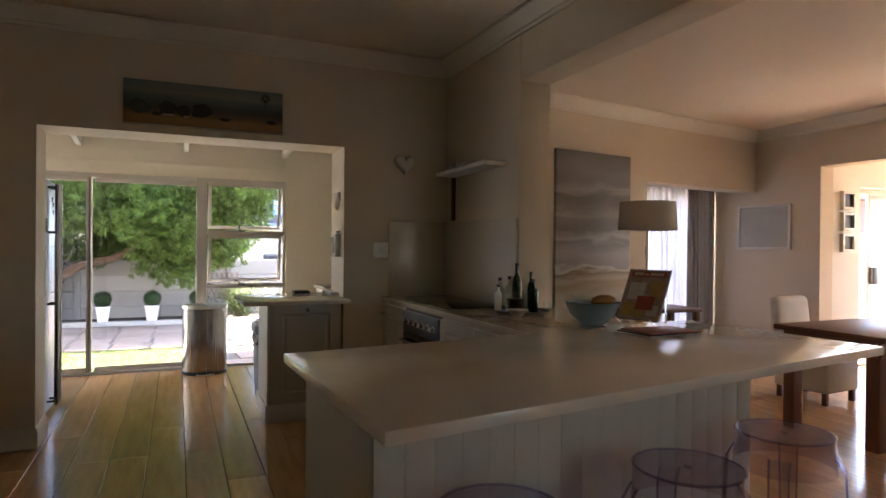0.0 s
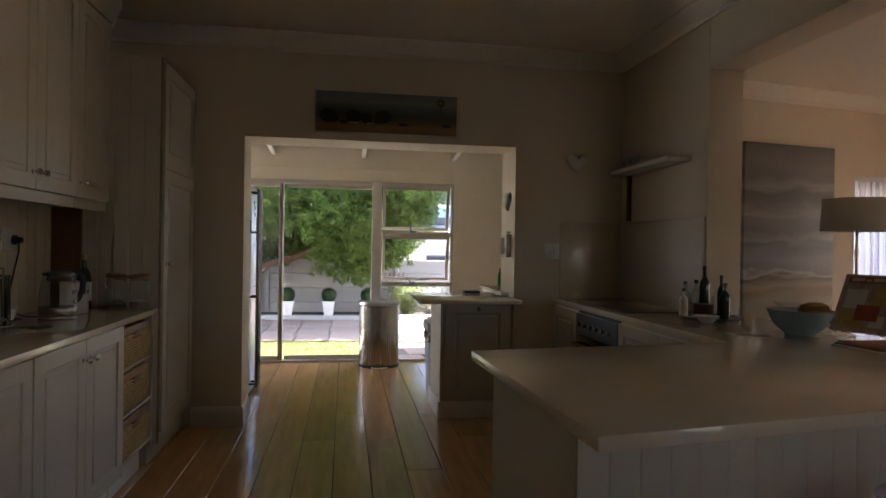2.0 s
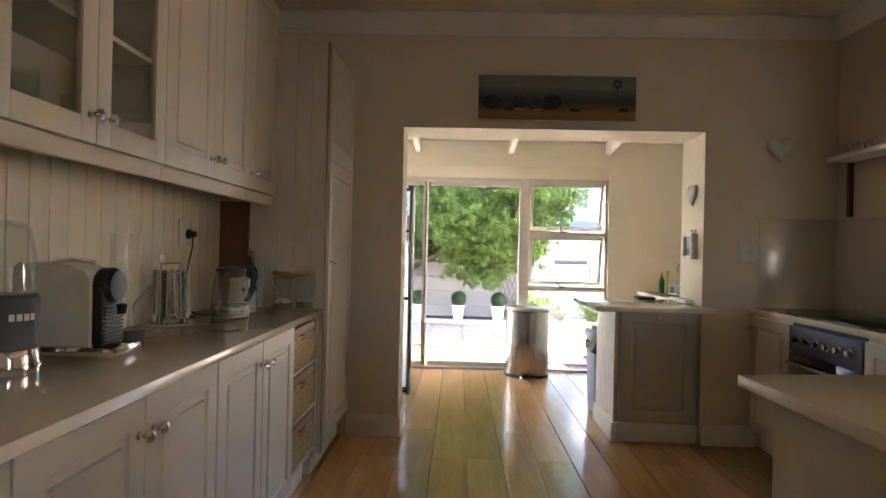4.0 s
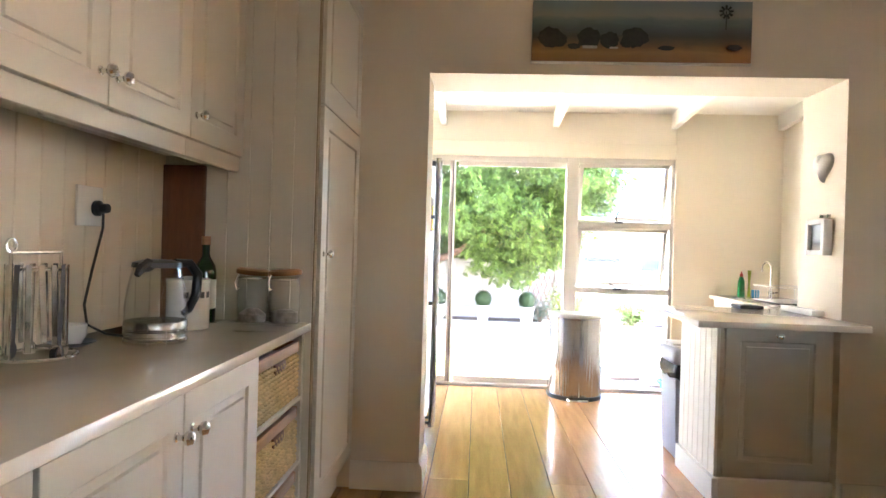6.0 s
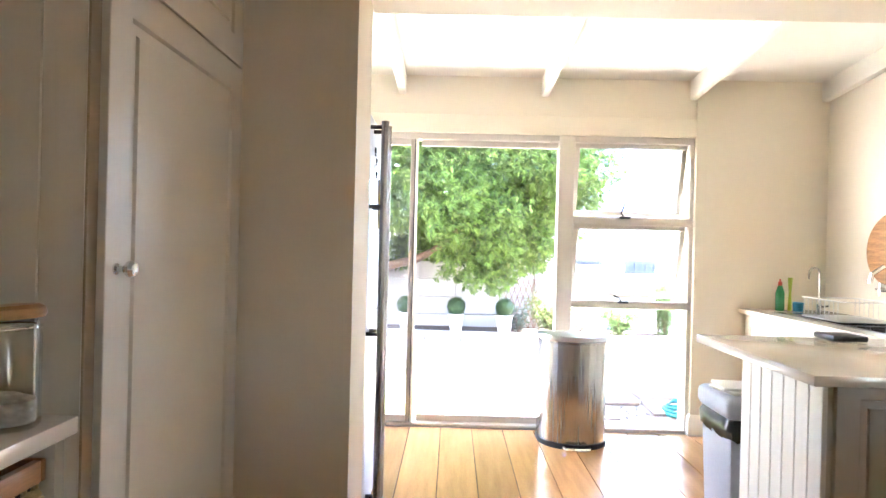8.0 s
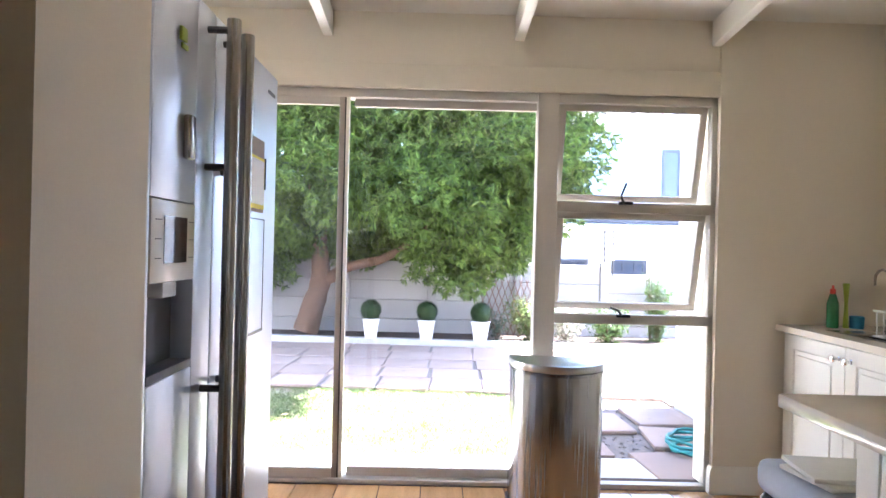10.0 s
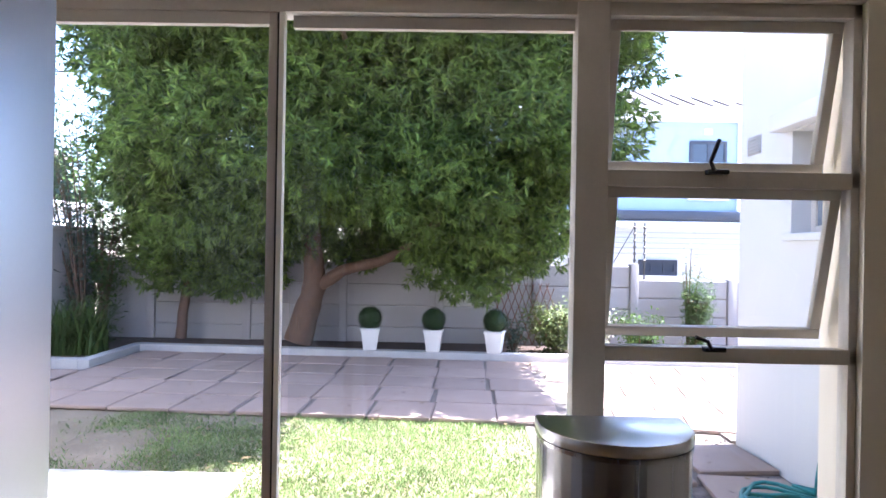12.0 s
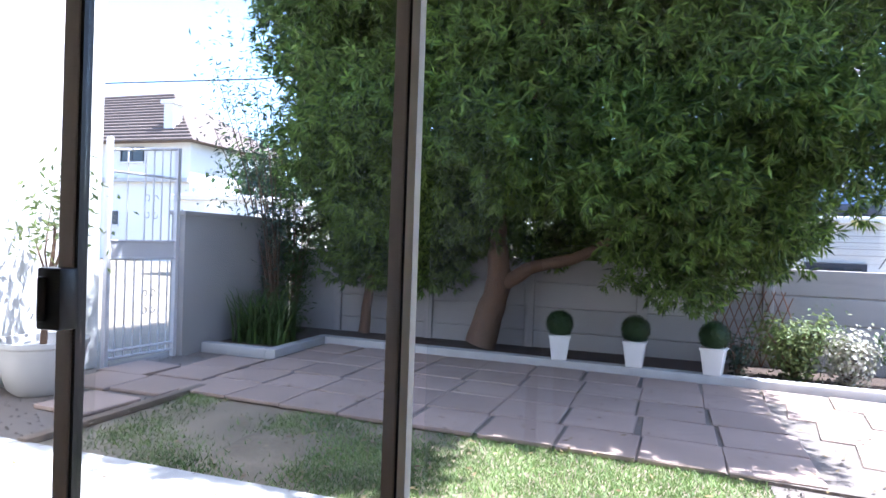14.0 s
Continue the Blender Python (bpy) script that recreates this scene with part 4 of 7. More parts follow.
on_stand("cover_title", [(-0.10, -0.0015, 0.265, 0.10, 0, 0.297)], print_red)
on_stand("cover_bars", [(-0.085, -0.003, 0.274, -0.03, -0.0015, 0.29), (-0.02, -0.003, 0.274, 0.0, -0.0015, 0.284), (0.01, -0.003, 0.274, 0.085, -0.0015, 0.29)], print_pale)
on_stand("cover_photo", [(-0.10, -0.0015, 0.03, 0.02, 0, 0.11), (0.03, -0.0015, 0.14, 0.10, 0, 0.24)], print_ochre)
on_stand("cover_photo", [(-0.09, -0.0015, 0.13, 0.0, 0, 0.23), (0.04, -0.0015, 0.04, 0.1, 0, 0.1)], print_pale)
on_stand("cover_photo", [(-0.03, -0.0025, 0.07, 0.07, -0.0015, 0.15)], print_red)
bm = tube([(-0.1, -0.05, 0.0), (-0.1, 0.02, 0.0), (-0.1, 0.02, 0.26), (0.1, 0.02, 0.26), (0.1, 0.02, 0.0), (0.1, -0.05, 0.0)], 0.004, 6)
tube([(0.1, 0.02, 0.2), (0.1, 0.12, 0.06), (0.05, 0.14, 0.045), (-0.05, 0.14, 0.045), (-0.1, 0.12, 0.06), (-0.1, 0.02, 0.2)], 0.004, 6, bm)
bm.transform(tilt)
for v in bm.verts:
    v.co.z = max(v.co.z, Z)
part("easel", bm, chrome, st, "chrome wire easel")
for i, (mt, ang, dz_) in enumerate(((print_pale, 8, 0), (print_dark, 3, 0.006), (print_red, -2, 0.011))):
    bm = box(-0.15, -0.105, 0, 0.15, 0.105, 0.005, 0.001)
    bm.transform(Matrix.Translation((3.07 + 0.02 * i, 3.20, Z + dz_)) @ Matrix.Rotation(radians(ang), 4, "Z"))
    solo("magazine", bm, mt, "glossy magazine lying flat on the stone top", "magazine", "magazines on the peninsula")


def stool(x, y, turn):
    s = thing("bar_stool", (0, 0, 0), "clear acrylic bar stool with violet edges", "stool", "clear bar stools")
    h, r = 0.70, 0.152
    part("seat", lathe([(0, h - 0.008), (r - 0.004, h - 0.008), (r, h), (r - 0.01, h), (0.02, h - 0.004), (0, h - 0.003)], (0, 0, 0), 40), violet_clear, s)
    part("rim", tube(arc((0, 0, h - 0.002), r, 0, 360, 48, "xy")[:-1], 0.0045, 8, closed=True), violet_edge, s, "violet seat edge")
    part("skirt", lathe([(r, h - 0.006), (r + 0.008, h - 0.12), (r + 0.006, h - 0.12), (r - 0.004, h - 0.006)], (0, 0, 0), 40), violet_clear, s)
    for q in range(4):
        a = radians(45 + 90 * q)
        bm = bmesh.new()
        for da in (-0.2, 0.2):
            tube([((r + 0.004) * math.cos(a + da), (r + 0.004) * math.sin(a + da), h - 0.06), ((r + 0.03) * math.cos(a + da * 0.8), (r + 0.03) * math.sin(a + da * 0.8), h - 0.11), ((r + 0.055) * math.cos(a + da * 0.5), (r + 0.055) * math.sin(a + da * 0.5), 0.004)], 0.004, 6, bm)
        leg = part("leg", bm, violet_edge, s, "clear leg edges")
        bm = bmesh.new()
        vs = []
        for da in (-0.2, 0.2):
            vs.append([bm.verts.new(((r + g) * math.cos(a + da * f), (r + g) * math.sin(a + da * f), z)) for g, f, z in ((0.004, 1, h - 0.06), (0.03, 0.8, h - 0.11), (0.055, 0.5, 0.0))])
        for i in range(2):
            bm.faces.new((vs[0][i], vs[1][i], vs[1][i + 1], vs[0][i + 1]))
        bmesh.ops.solidify(bm, geom=bm.faces[:], thickness=0.005)
        part("leg_face", bm, violet_clear, leg)
    part("foot_ring", tube(arc((0, 0, 0.3), r + 0.035, 0, 360, 40, "xy")[:-1], 0.006, 8, closed=True), violet_clear, s)
    part("boss", lathe([(0, h - 0.004), (0.012, h - 0.003), (0.012, h), (0, h + 0.001)], (0, 0, 0), 14), violet_edge, s)
    s.matrix_basis = pose(x, y, 0, 0, 0, turn)
    return s


s0 = stool(2.37, 2.29, 20)
copy_thing(s0, pose(2.935, 2.42, 0, 0, 0, -12))
copy_thing(s0, pose(1.73, 2.24, 0, 0, 0, 40))

# ---- wall pictures, switch, hearts ----
def band_material(name, stops, axis=2, wobble=0.08, scale=3.0, size=1.0, base=0.0):
    """Horizontal bands of paint with a ragged edge."""
    m = bpy.data.materials.new(name)
    m.use_nodes = True
    N, L = m.node_tree.nodes, m.node_tree.links
    tc, sep, nz = N.new("ShaderNodeTexCoord"), N.new("ShaderNodeSeparateXYZ"), N.new("ShaderNodeTexNoise")
    mp = N.new("ShaderNodeMapping")
    mp.inputs["Scale"].default_value = (1, 1, 3.5)
    nz.inputs["Distortion"].default_value = 0.6
    L.new(tc.outputs["Object"], sep.inputs[0])
    L.new(tc.outputs["Object"], mp.inputs[0])
    L.new(mp.outputs[0], nz.inputs["Vector"])
    nz.inputs["Scale"].default_value, nz.inputs["Detail"].default_value = scale, 6
    a, b = N.new("ShaderNodeMath"), N.new("ShaderNodeMath")
    a.operation = "MULTIPLY_ADD"
    a.inputs[1].default_value, a.inputs[2].default_value = 1 / size, base
    L.new(sep.outputs[axis], a.inputs[0])
    b.operation = "MULTIPLY_ADD"
    b.inputs[1].default_value = wobble * 2
    L.new(nz.outputs["Fac"], b.inputs[0])
    L.new(a.outputs[0], b.inputs[2])
    ramp = N.new("ShaderNodeValToRGB")
    el = ramp.color_ramp.elements
    for i, (pos, c) in enumerate(stops):
        e = el[i] if i < 2 else el.new(pos)
        e.position, e.color = pos, (*c, 1)
    L.new(b.outputs[0], ramp.inputs[0])
    L.new(ramp.outputs[0], N["Principled BSDF"].inputs["Base Color"])
    N["Principled BSDF"].inputs["Roughness"].default_value = 0.5
    return m


land = band_material("landscape_paint", [(0.06, (0.27, 0.14, 0.045)), (0.18, (0.32, 0.18, 0.06)), (0.27, (0.2, 0.11, 0.04)), (0.36, (0.10, 0.08, 0.04)), (0.44, (0.055, 0.06, 0.04)), (0.53, (0.065, 0.085, 0.075)), (0.62, (0.09, 0.12, 0.11)), (0.70, (0.13, 0.16, 0.15)), (0.78, (0.24, 0.24, 0.19)), (1.0, (0.17, 0.21, 0.2))], size=0.295, wobble=0.07, scale=9, base=-0.05)
p = thing("landscape_painting", (1.18, 5.605, 2.14), "long unframed canvas of a dry farm landscape with trees", "painting")
part("canvas", box(0.657, 5.585, 2.142, 1.70, 5.618, 2.437, 0.003), land, p)
part("canvas_edge", boxes([(0.652, 5.588, 2.136, 1.705, 5.618, 2.1415)]), paper, p, "bare canvas edge")
paint_tree, paint_pale = material("painted_tree", (0.025, 0.032, 0.018), 0.6, vary=0.3, scale=30), material("painted_house", (0.5, 0.45, 0.36), 0.6, vary=0.2, scale=30)
for x, z, rx, rz in ((0.745, 2.255, 0.06, 0.05), (0.79, 2.245, 0.035, 0.035), (0.93, 2.255, 0.055, 0.048), (1.03, 2.245, 0.045, 0.04), (1.15, 2.26, 0.065, 0.05), (1.11, 2.235, 0.03, 0.025), (1.62, 2.215, 0.035, 0.014), (1.3, 2.21, 0.04, 0.012), (0.86, 2.215, 0.03, 0.015)):
    own = lathe([(0, 0.0006), (0.6, 0.0005), (0.9, 0.0004), (1.0, 0)], (0, 0, 0), 22)
    r_ = random.Random(int(x * 100))
    for v in own.verts:
        q = 1 + r_.uniform(-0.12, 0.12)
        v.co.x, v.co.y = v.co.x * rx * q, v.co.y * rz * q
    own.transform(Matrix.Translation((x, 5.5848, z)) @ Matrix.Rotation(math.pi / 2, 4, "X"))
    part("painted_tree", own, paint_tree, p)
part("painted_house", boxes([(0.90, 5.583, 2.205, 0.97, 5.585, 2.218), (1.03, 5.583, 2.205, 1.07, 5.585, 2.213)]), paint_pale, p)
bm = boxes([(1.575, 5.5835, 2.30, 1.579, 5.585, 2.39)])
for i in range(9):
    own = box(-0.005, -0.001, 0.012, 0.005, 0.001, 0.034)
    join(bm, own, Matrix.Translation((1.577, 5.5845, 2.385)) @ Matrix.Rotation(i * 2 * math.pi / 9, 4, "Y"))
part("painted_windmill", bm, paint_tree, p)

p.location.x += 0.025

sw = thing("light_switch", (2.49, 5.615, 1.23), "white wall switch plate", "switch")
part("plate", box(2.435, 5.605, 1.23, 2.555, 5.6195, 1.35, 0.003), ceramic, sw)
part("rocker", boxes([(2.478, 5.60, 1.27, 2.495, 5.606, 1.31), (2.505, 5.60, 1.27, 2.522, 5.606, 1.31)], 0.001), paper, sw)


padded_cloth = material("padded_cloth", (0.71, 0.67, 0.6), 0.85, vary=0.06, grain=160, bump=0.1)


def heart(at, normal, size, label):
    """A padded heart that hangs on a wall."""
    bm = bmesh.new()
    pts = []
    for i in range(40):
        a = 2 * math.pi * i / 40
        pts.append((16 * math.sin(a) ** 3 / 17, (13 * math.cos(a) - 5 * math.cos(2 * a) - 2 * math.cos(3 * a) - math.cos(4 * a)) / 17))
    rings = []
    for s_, d_ in ((1.0, 0.0), (1.0, 0.12), (0.93, 0.24), (0.75, 0.36), (0.45, 0.43)):
        rings.append([bm.verts.new((u * s_, -d_, v * s_)) for u, v in pts])
    for a, b in zip(rings, rings[1:]):
        for i in range(40):
            bm.faces.new((a[i], a[(i + 1) % 40], b[(i + 1) % 40], b[i]))
    bm.faces.new(rings[-1])
    bm.faces.new(rings[0][::-1])
    turn = 0 if normal == "-y" else -90
    bm.transform(Matrix.Translation(at) @ Matrix.Rotation(radians(turn), 4, "Z") @ Matrix.Scale(size, 4))
    h = solo("heart_ornament", bm, padded_cloth, label, "ornament")
    return h


heart((2.69, 5.619, 1.985), "-y", 0.095, "white padded heart hanging on the cream wall")
heart((2.199, 5.80, 1.69), "-x", 0.085, "white heart ornament hanging on the opening's side")
f = thing("photo_frame", (2.19, 5.80, 1.22), "white box photo frame on the opening's side", "picture frame")
part("frame", boxes([(2.155, 5.715, 1.235, 2.199, 5.74, 1.415), (2.155, 5.86, 1.235, 2.199, 5.885, 1.415), (2.155, 5.74, 1.235, 2.199, 5.86, 1.26), (2.155, 5.74, 1.39, 2.199, 5.86, 1.415)], 0.002), ceramic, f)
part("photo", box(2.175, 5.74, 1.26, 2.198, 5.86, 1.39), band_material("photo_print", [(0.2, (0.25, 0.2, 0.17)), (0.45, (0.08, 0.09, 0.11)), (0.6, (0.3, 0.34, 0.4)), (1.0, (0.45, 0.5, 0.55))], size=0.13, base=-0.2), f)
for y in (5.735, 5.80):
    part("hook", box(2.185, y, 1.425, 2.199, y + 0.01, 1.44), steel, f)

# ---- dining room and sun room ----
sea = band_material("seascape_paint", [(0.08, (0.30, 0.27, 0.2)), (0.17, (0.24, 0.18, 0.10)), (0.20, (0.32, 0.28, 0.21)), (0.24, (0.13, 0.09, 0.05)), (0.26, (0.42, 0.4, 0.35)), (0.28, (0.2, 0.19, 0.185)), (0.36, (0.27, 0.26, 0.255)), (0.42, (0.15, 0.145, 0.145)), (0.46, (0.33, 0.32, 0.31)), (0.50, (0.19, 0.185, 0.18)), (0.58, (0.28, 0.27, 0.26)), (0.61, (0.4, 0.385, 0.37)), (0.66, (0.22, 0.215, 0.21)), (0.73, (0.16, 0.155, 0.15)), (0.77, (0.35, 0.34, 0.325)), (0.82, (0.2, 0.195, 0.19)), (0.90, (0.24, 0.23, 0.22)), (1.0, (0.17, 0.165, 0.16))], size=1.45, wobble=0.09, scale=1.9, base=-0.09)
bm = box(-0.49, -0.035, 0, 0.49, 0, 1.47, 0.003)
ab = thing("seascape_painting", (0, 0, 0), "large grey abstract seascape canvas", "painting")
part("canvas", bm, sea, ab)
ab.matrix_basis = pose(4.63, far_y(4.63) - 0.004, 0.75, 0, 0, 9.1)

lp = thing("floor_lamp", (4.97, 5.38, 0), "tall chrome lamp with a taupe drum shade", "lamp")
part("shade", lathe([(0.26, 1.485), (0.245, 1.745), (0.242, 1.745), (0.257, 1.485)], (4.97, 5.38, 0), 40), spun_white, lp)
part("stem", lathe([(0, 0.78), (0.09, 0.78), (0.085, 0.80), (0.018, 0.83), (0.012, 1.2), (0.02, 1.32), (0.012, 1.36), (0.012, 1.6), (0, 1.6)], (4.97, 5.38, 0), 18), chrome, lp)
t = thing("side_table", (5.05, 5.40, 0), "small dark wooden side table under the lamp", "table")
part("tabletop", box(4.70, 5.18, 0.745, 5.45, 5.58, 0.779, 0.006), dark_wood, t)
for x, y in ((4.74, 5.22), (5.41, 5.22), (4.74, 5.54), (5.41, 5.54)):
    part("leg", box(x - 0.025, y - 0.025, 0, x + 0.025, y + 0.025, 0.744, 0.004), dark_wood, t)

sheer = material("sheer_curtain", (0.75, 0.74, 0.76), 0.9, vary=0.04, trans=0.0)
nt = sheer.node_tree
tl, mx = nt.nodes.new("ShaderNodeBsdfTranslucent"), nt.nodes.new("ShaderNodeMixShader")
tl.inputs[0].default_value = (0.8, 0.79, 0.82, 1)
mx.inputs[0].default_value = 0.65
nt.links.new(nt.nodes["Principled BSDF"].outputs[0], mx.inputs[1])
nt.links.new(tl.outputs[0], mx.inputs[2])
nt.links.new(mx.outputs[0], nt.nodes["Material Output"].inputs[0])
drape_cloth = material("grey_drape", (0.55, 0.5, 0.46), 0.9, vary=0.06, grain=120, bump=0.1)


def curtain(x0, x1, y, z0, z1, folds, mat, label):
    bm = bmesh.new()
    n = folds * 8
    cols = []
    for i in range(n + 1):
        x = x0 + (x1 - x0) * i / n
        cols.append([bm.verts.new((x + 0.01 * math.sin(i * 1.7 + z), y + (0.015 + 0.02 * (z1 - z) / (z1 - z0)) * math.sin(2 * math.pi * i / 8 + 0.4 * math.sin(i * 0.37)), z)) for z in (z0, (z0 + z1) / 2, z1)])
    for a, b in zip(cols, cols[1:]):
        for k in range(2):
            bm.faces.new((a[k], b[k], b[k + 1], a[k + 1]))
    bmesh.ops.solidify(bm, geom=bm.faces[:], thickness=0.002)
    return solo("curtain", bm, mat, label, "curtain", smooth=60)


curtain(5.95, 7.05, 6.82, 0.02, 2.08, 12, sheer, "white sheer curtain over the bay window")
curtain(6.85, 7.27, 6.76, 0.02, 2.1, 7, drape_cloth, "grey drape drawn to the side of the bay")
solo("curtain_rail", tube([(5.7, 6.8, 2.11), (7.29, 6.8, 2.11)], 0.012, 10), steel, "slim metal curtain rail in the bay", "rail")
win2 = struct("window_2", boxes([(6.05, 6.95, 0.0, 6.10, 7.0, 2.02), (7.10, 6.95, 0.0, 7.15, 7.0, 2.02), (6.57, 6.95, 0.0, 6.62, 7.0, 2.02), (6.10, 6.95, 1.97, 7.10, 7.0, 2.02), (6.10, 6.95, 0, 7.10, 7.0, 0.05)]), aluminium, "glazed door behind the curtain")
wf = thing("white_frame", (7.29, 6.05, 1.31), "white-framed pale picture on the cream wall", "picture frame")
part("frame", boxes([(7.272, 5.70, 1.32, 7.299, 5.73, 1.835), (7.272, 6.37, 1.32, 7.299, 6.40, 1.835), (7.272, 5.73, 1.32, 7.299, 6.37, 1.35), (7.272, 5.73, 1.805, 7.299, 6.37, 1.835)], 0.002), ceramic, wf)
part("print", box(7.285, 5.73, 1.35, 7.298, 6.37, 1.805), material("pale_print", (0.5, 0.5, 0.44), 0.4, vary=0.08), wf)
for z in (1.30, 1.53, 1.76):
    q = thing("photo_frame", (7.71, 5.36, z), "small white frame in a column of three", "picture frame", "column of small frames")
    part("frame", boxes([(7.61, 5.325, z, 7.635, 5.369, z + 0.2), (7.785, 5.325, z, 7.81, 5.369, z + 0.2), (7.635, 5.325, z, 7.785, 5.369, z + 0.03), (7.635, 5.325, z + 0.17, 7.785, 5.369, z + 0.2)], 0.002), ceramic, q)
    part("photo", box(7.635, 5.345, z + 0.03, 7.785, 5.368, z + 0.17), print_dark, q)
d2 = struct("door_2", boxes([(7.951, 5.48, 1.96, 9.8, 5.56, 2.019), (7.951, 5.48, 0, 9.8, 5.56, 0.03), (7.951, 5.48, 0.03, 7.99, 5.56, 1.96), (9.75, 5.48, 0.03, 9.8, 5.56, 1.96)], 0.003), aluminium, "sliding glass door of the sun room")
for x0, x1, y in ((8.27, 9.0, 5.49), (8.73, 9.74, 5.52)):
    lf = part("leaf", boxes([(x0, y, 0.035, x0 + 0.075, y + 0.025, 1.955), (x1 - 0.06, y, 0.035, x1, y + 0.025, 1.955), (x0 + 0.075, y, 0.035, x1 - 0.06, y + 0.025, 0.10), (x0 + 0.075, y, 1.90, x1 - 0.06, y + 0.025, 1.955)], 0.003), aluminium, d2)
    pp = part("pane", box(x0 + 0.075, y + 0.01, 0.10, x1 - 0.06, y + 0.015, 1.90), window_glass, lf, smooth=0)
    pp.visible_shadow = False
part("lock_handle", boxes([(8.31, 5.44, 0.93, 8.40, 5.489, 1.13)], 0.006), black_plastic, d2, "black lock handle")

tb = thing("dining_table", (6.05, 3.82, 0), "red-brown wooden dining table with square legs", "table")
part("tabletop", box(5.15, 3.42, 0.725, 6.95, 4.22, 0.765, 0.006), red_wood, tb)
part("apron", boxes([(5.2, 3.47, 0.62, 6.9, 3.49, 0.724), (5.2, 4.15, 0.62, 6.9, 4.17, 0.724), (5.18, 3.49, 0.62, 5.2, 4.15, 0.724), (6.9, 3.49, 0.62, 6.92, 4.15, 0.724)]), red_wood, tb)
for x, y in ((5.24, 3.52), (6.86, 3.52), (5.24, 4.12), (6.86, 4.12)):
    part("leg", box(x - 0.045, y - 0.045, 0, x + 0.045, y + 0.045, 0.724, 0.004), red_wood, tb)


def slip_chair(x, y, turn):
    s = thing("dining_chair", (0, 0, 0), "dining chair in a loose white linen cover", "chair", "white covered chairs")
    part("seat", box(-0.24, -0.24, 0.10, 0.24, 0.24, 0.48, 0.03, seg=3), white_slip, s)
    bm = box(-0.24, 0.16, 0.46, 0.24, 0.25, 0.88, 0.04, seg=3)
    for v in bm.verts:
        v.co.y += 0.12 * max(0, v.co.z - 0.46)
        if v.co.z > 0.8:
            v.co.z += 0.03 * math.cos(v.co.x * 6)
    part("backrest", bm, white_slip, s)
    for a in (-0.2, 0.2):
        for b in (-0.2, 0.2):
            part("leg", box(a - 0.02, b - 0.02, 0, a + 0.02, b + 0.02, 0.11, 0.003), dark_wood, s)
    s.matrix_basis = pose(x, y, 0, 0, 0, turn)
    return s


sc = slip_chair(6.25, 4.66, 5)
copy_thing(sc, pose(5.75, 2.98, 0, 0, 0, 178))
# ---- scullery ----
turquoise = material("hose_rubber", (0.03, 0.25, 0.24), 0.45, vary=0.1)
yellow_paper = material("yellow_paper", (0.75, 0.62, 0.05), 0.7, vary=0.05)
card = material("brown_card", (0.33, 0.24, 0.16), 0.8, vary=0.1)
soap_green = material("soap_green", (0.02, 0.16, 0.06), 0.15, vary=0.05)
lime = material("lime_plastic", (0.4, 0.5, 0.06), 0.4, vary=0.05)
sponge_blue = material("sponge_blue", (0.05, 0.28, 0.5), 0.8, vary=0.1)
red_cap = material("red_cap", (0.5, 0.04, 0.02), 0.4, vary=0.05)
bag_black = material("bag_black", (0.012, 0.012, 0.014), 0.25, vary=0.2)
round_wood = material("round_board_wood", (0.52, 0.26, 0.10), 0.4, vary=0.28, scale=5, grain=30, stretch=(1, 1, 9))

solo("worktop", box(1.445, 5.38, TOP - 0.03, 2.198, 6.16, TOP, 0.003), worktop_stone, "cream stone top overhanging the small island cabinet", "worktop")
c = thing("island_cabinet", (1.92, 5.93, 0), "putty cabinet with a boarded side standing in the opening", "cabinet")
part("body", box(1.655, 5.672, 0.0, 2.198, 6.19, TOP - 0.032), cabinet_paint, c)
for i in range(7):
    w = (6.19 - 5.66) / 7
    part("board", box(1.637, 5.66 + i * w, 0.13, 1.654, 5.66 + (i + 1) * w - 0.004, TOP - 0.034, 0.003, seg=1), white_paint, c, "white side board")
part("skirting", boxes([(1.622, 5.64, 0, 1.654, 6.19, 0.128), (1.655, 5.64, 0, 2.198, 5.671, 0.128)], 0.004), white_paint, c, "moulded skirting")
bm = panel_door(0.50, 0.735, 0.02, 0.07)
bm.transform(Matrix.Translation((1.675, 5.671, 0.14)) @ Matrix.Rotation(-math.pi / 2, 4, "Z"))
d = part("door", bm, cabinet_paint, c)
knob((1.925, 5.651, 0.835), "-y", d)
solo("jamb_ledge", box(2.135, 5.76, TOP + 0.001, 2.199, 6.08, 0.955, 0.004), ceramic, "low white ledge on the island top against the wall", "ledge")
solo("kitchen_scale", boxes([(1.90, 6.04, TOP + 0.001, 2.03, 6.17, TOP + 0.022)], 0.006), black_plastic, "small black kitchen scale on the island top", "scale")

# fridge freezer
fr = thing("fridge_freezer", (-0.26, 6.460, 0), "steel side-by-side fridge freezer with long bar handles", "fridge")
FX = 0.13
part("cabinet", box(-0.60, 5.865, 0.03, FX - 0.06, 6.995, 1.780, 0.006), grey_plastic, fr)
fz = part("freezer_door", boxes([(FX - 0.058, 5.960, 0.06, FX, 6.060, 1.795), (FX - 0.058, 6.285, 0.06, FX, 6.397, 1.795), (FX - 0.058, 6.060, 1.310, FX, 6.285, 1.795), (FX - 0.058, 6.060, 0.06, FX, 6.285, 0.930)], 0.004), fridge_steel, fr, "steel freezer door with a water dispenser")
part("dispenser_recess", boxes([(FX - 0.056, 6.060, 0.930, FX - 0.05, 6.285, 1.310)]), dark_grey, fz)
part("dispenser_panel", boxes([(FX - 0.05, 6.062, 1.135, FX + 0.002, 6.283, 1.308)], 0.003), ceramic, fz, "white dispenser panel")
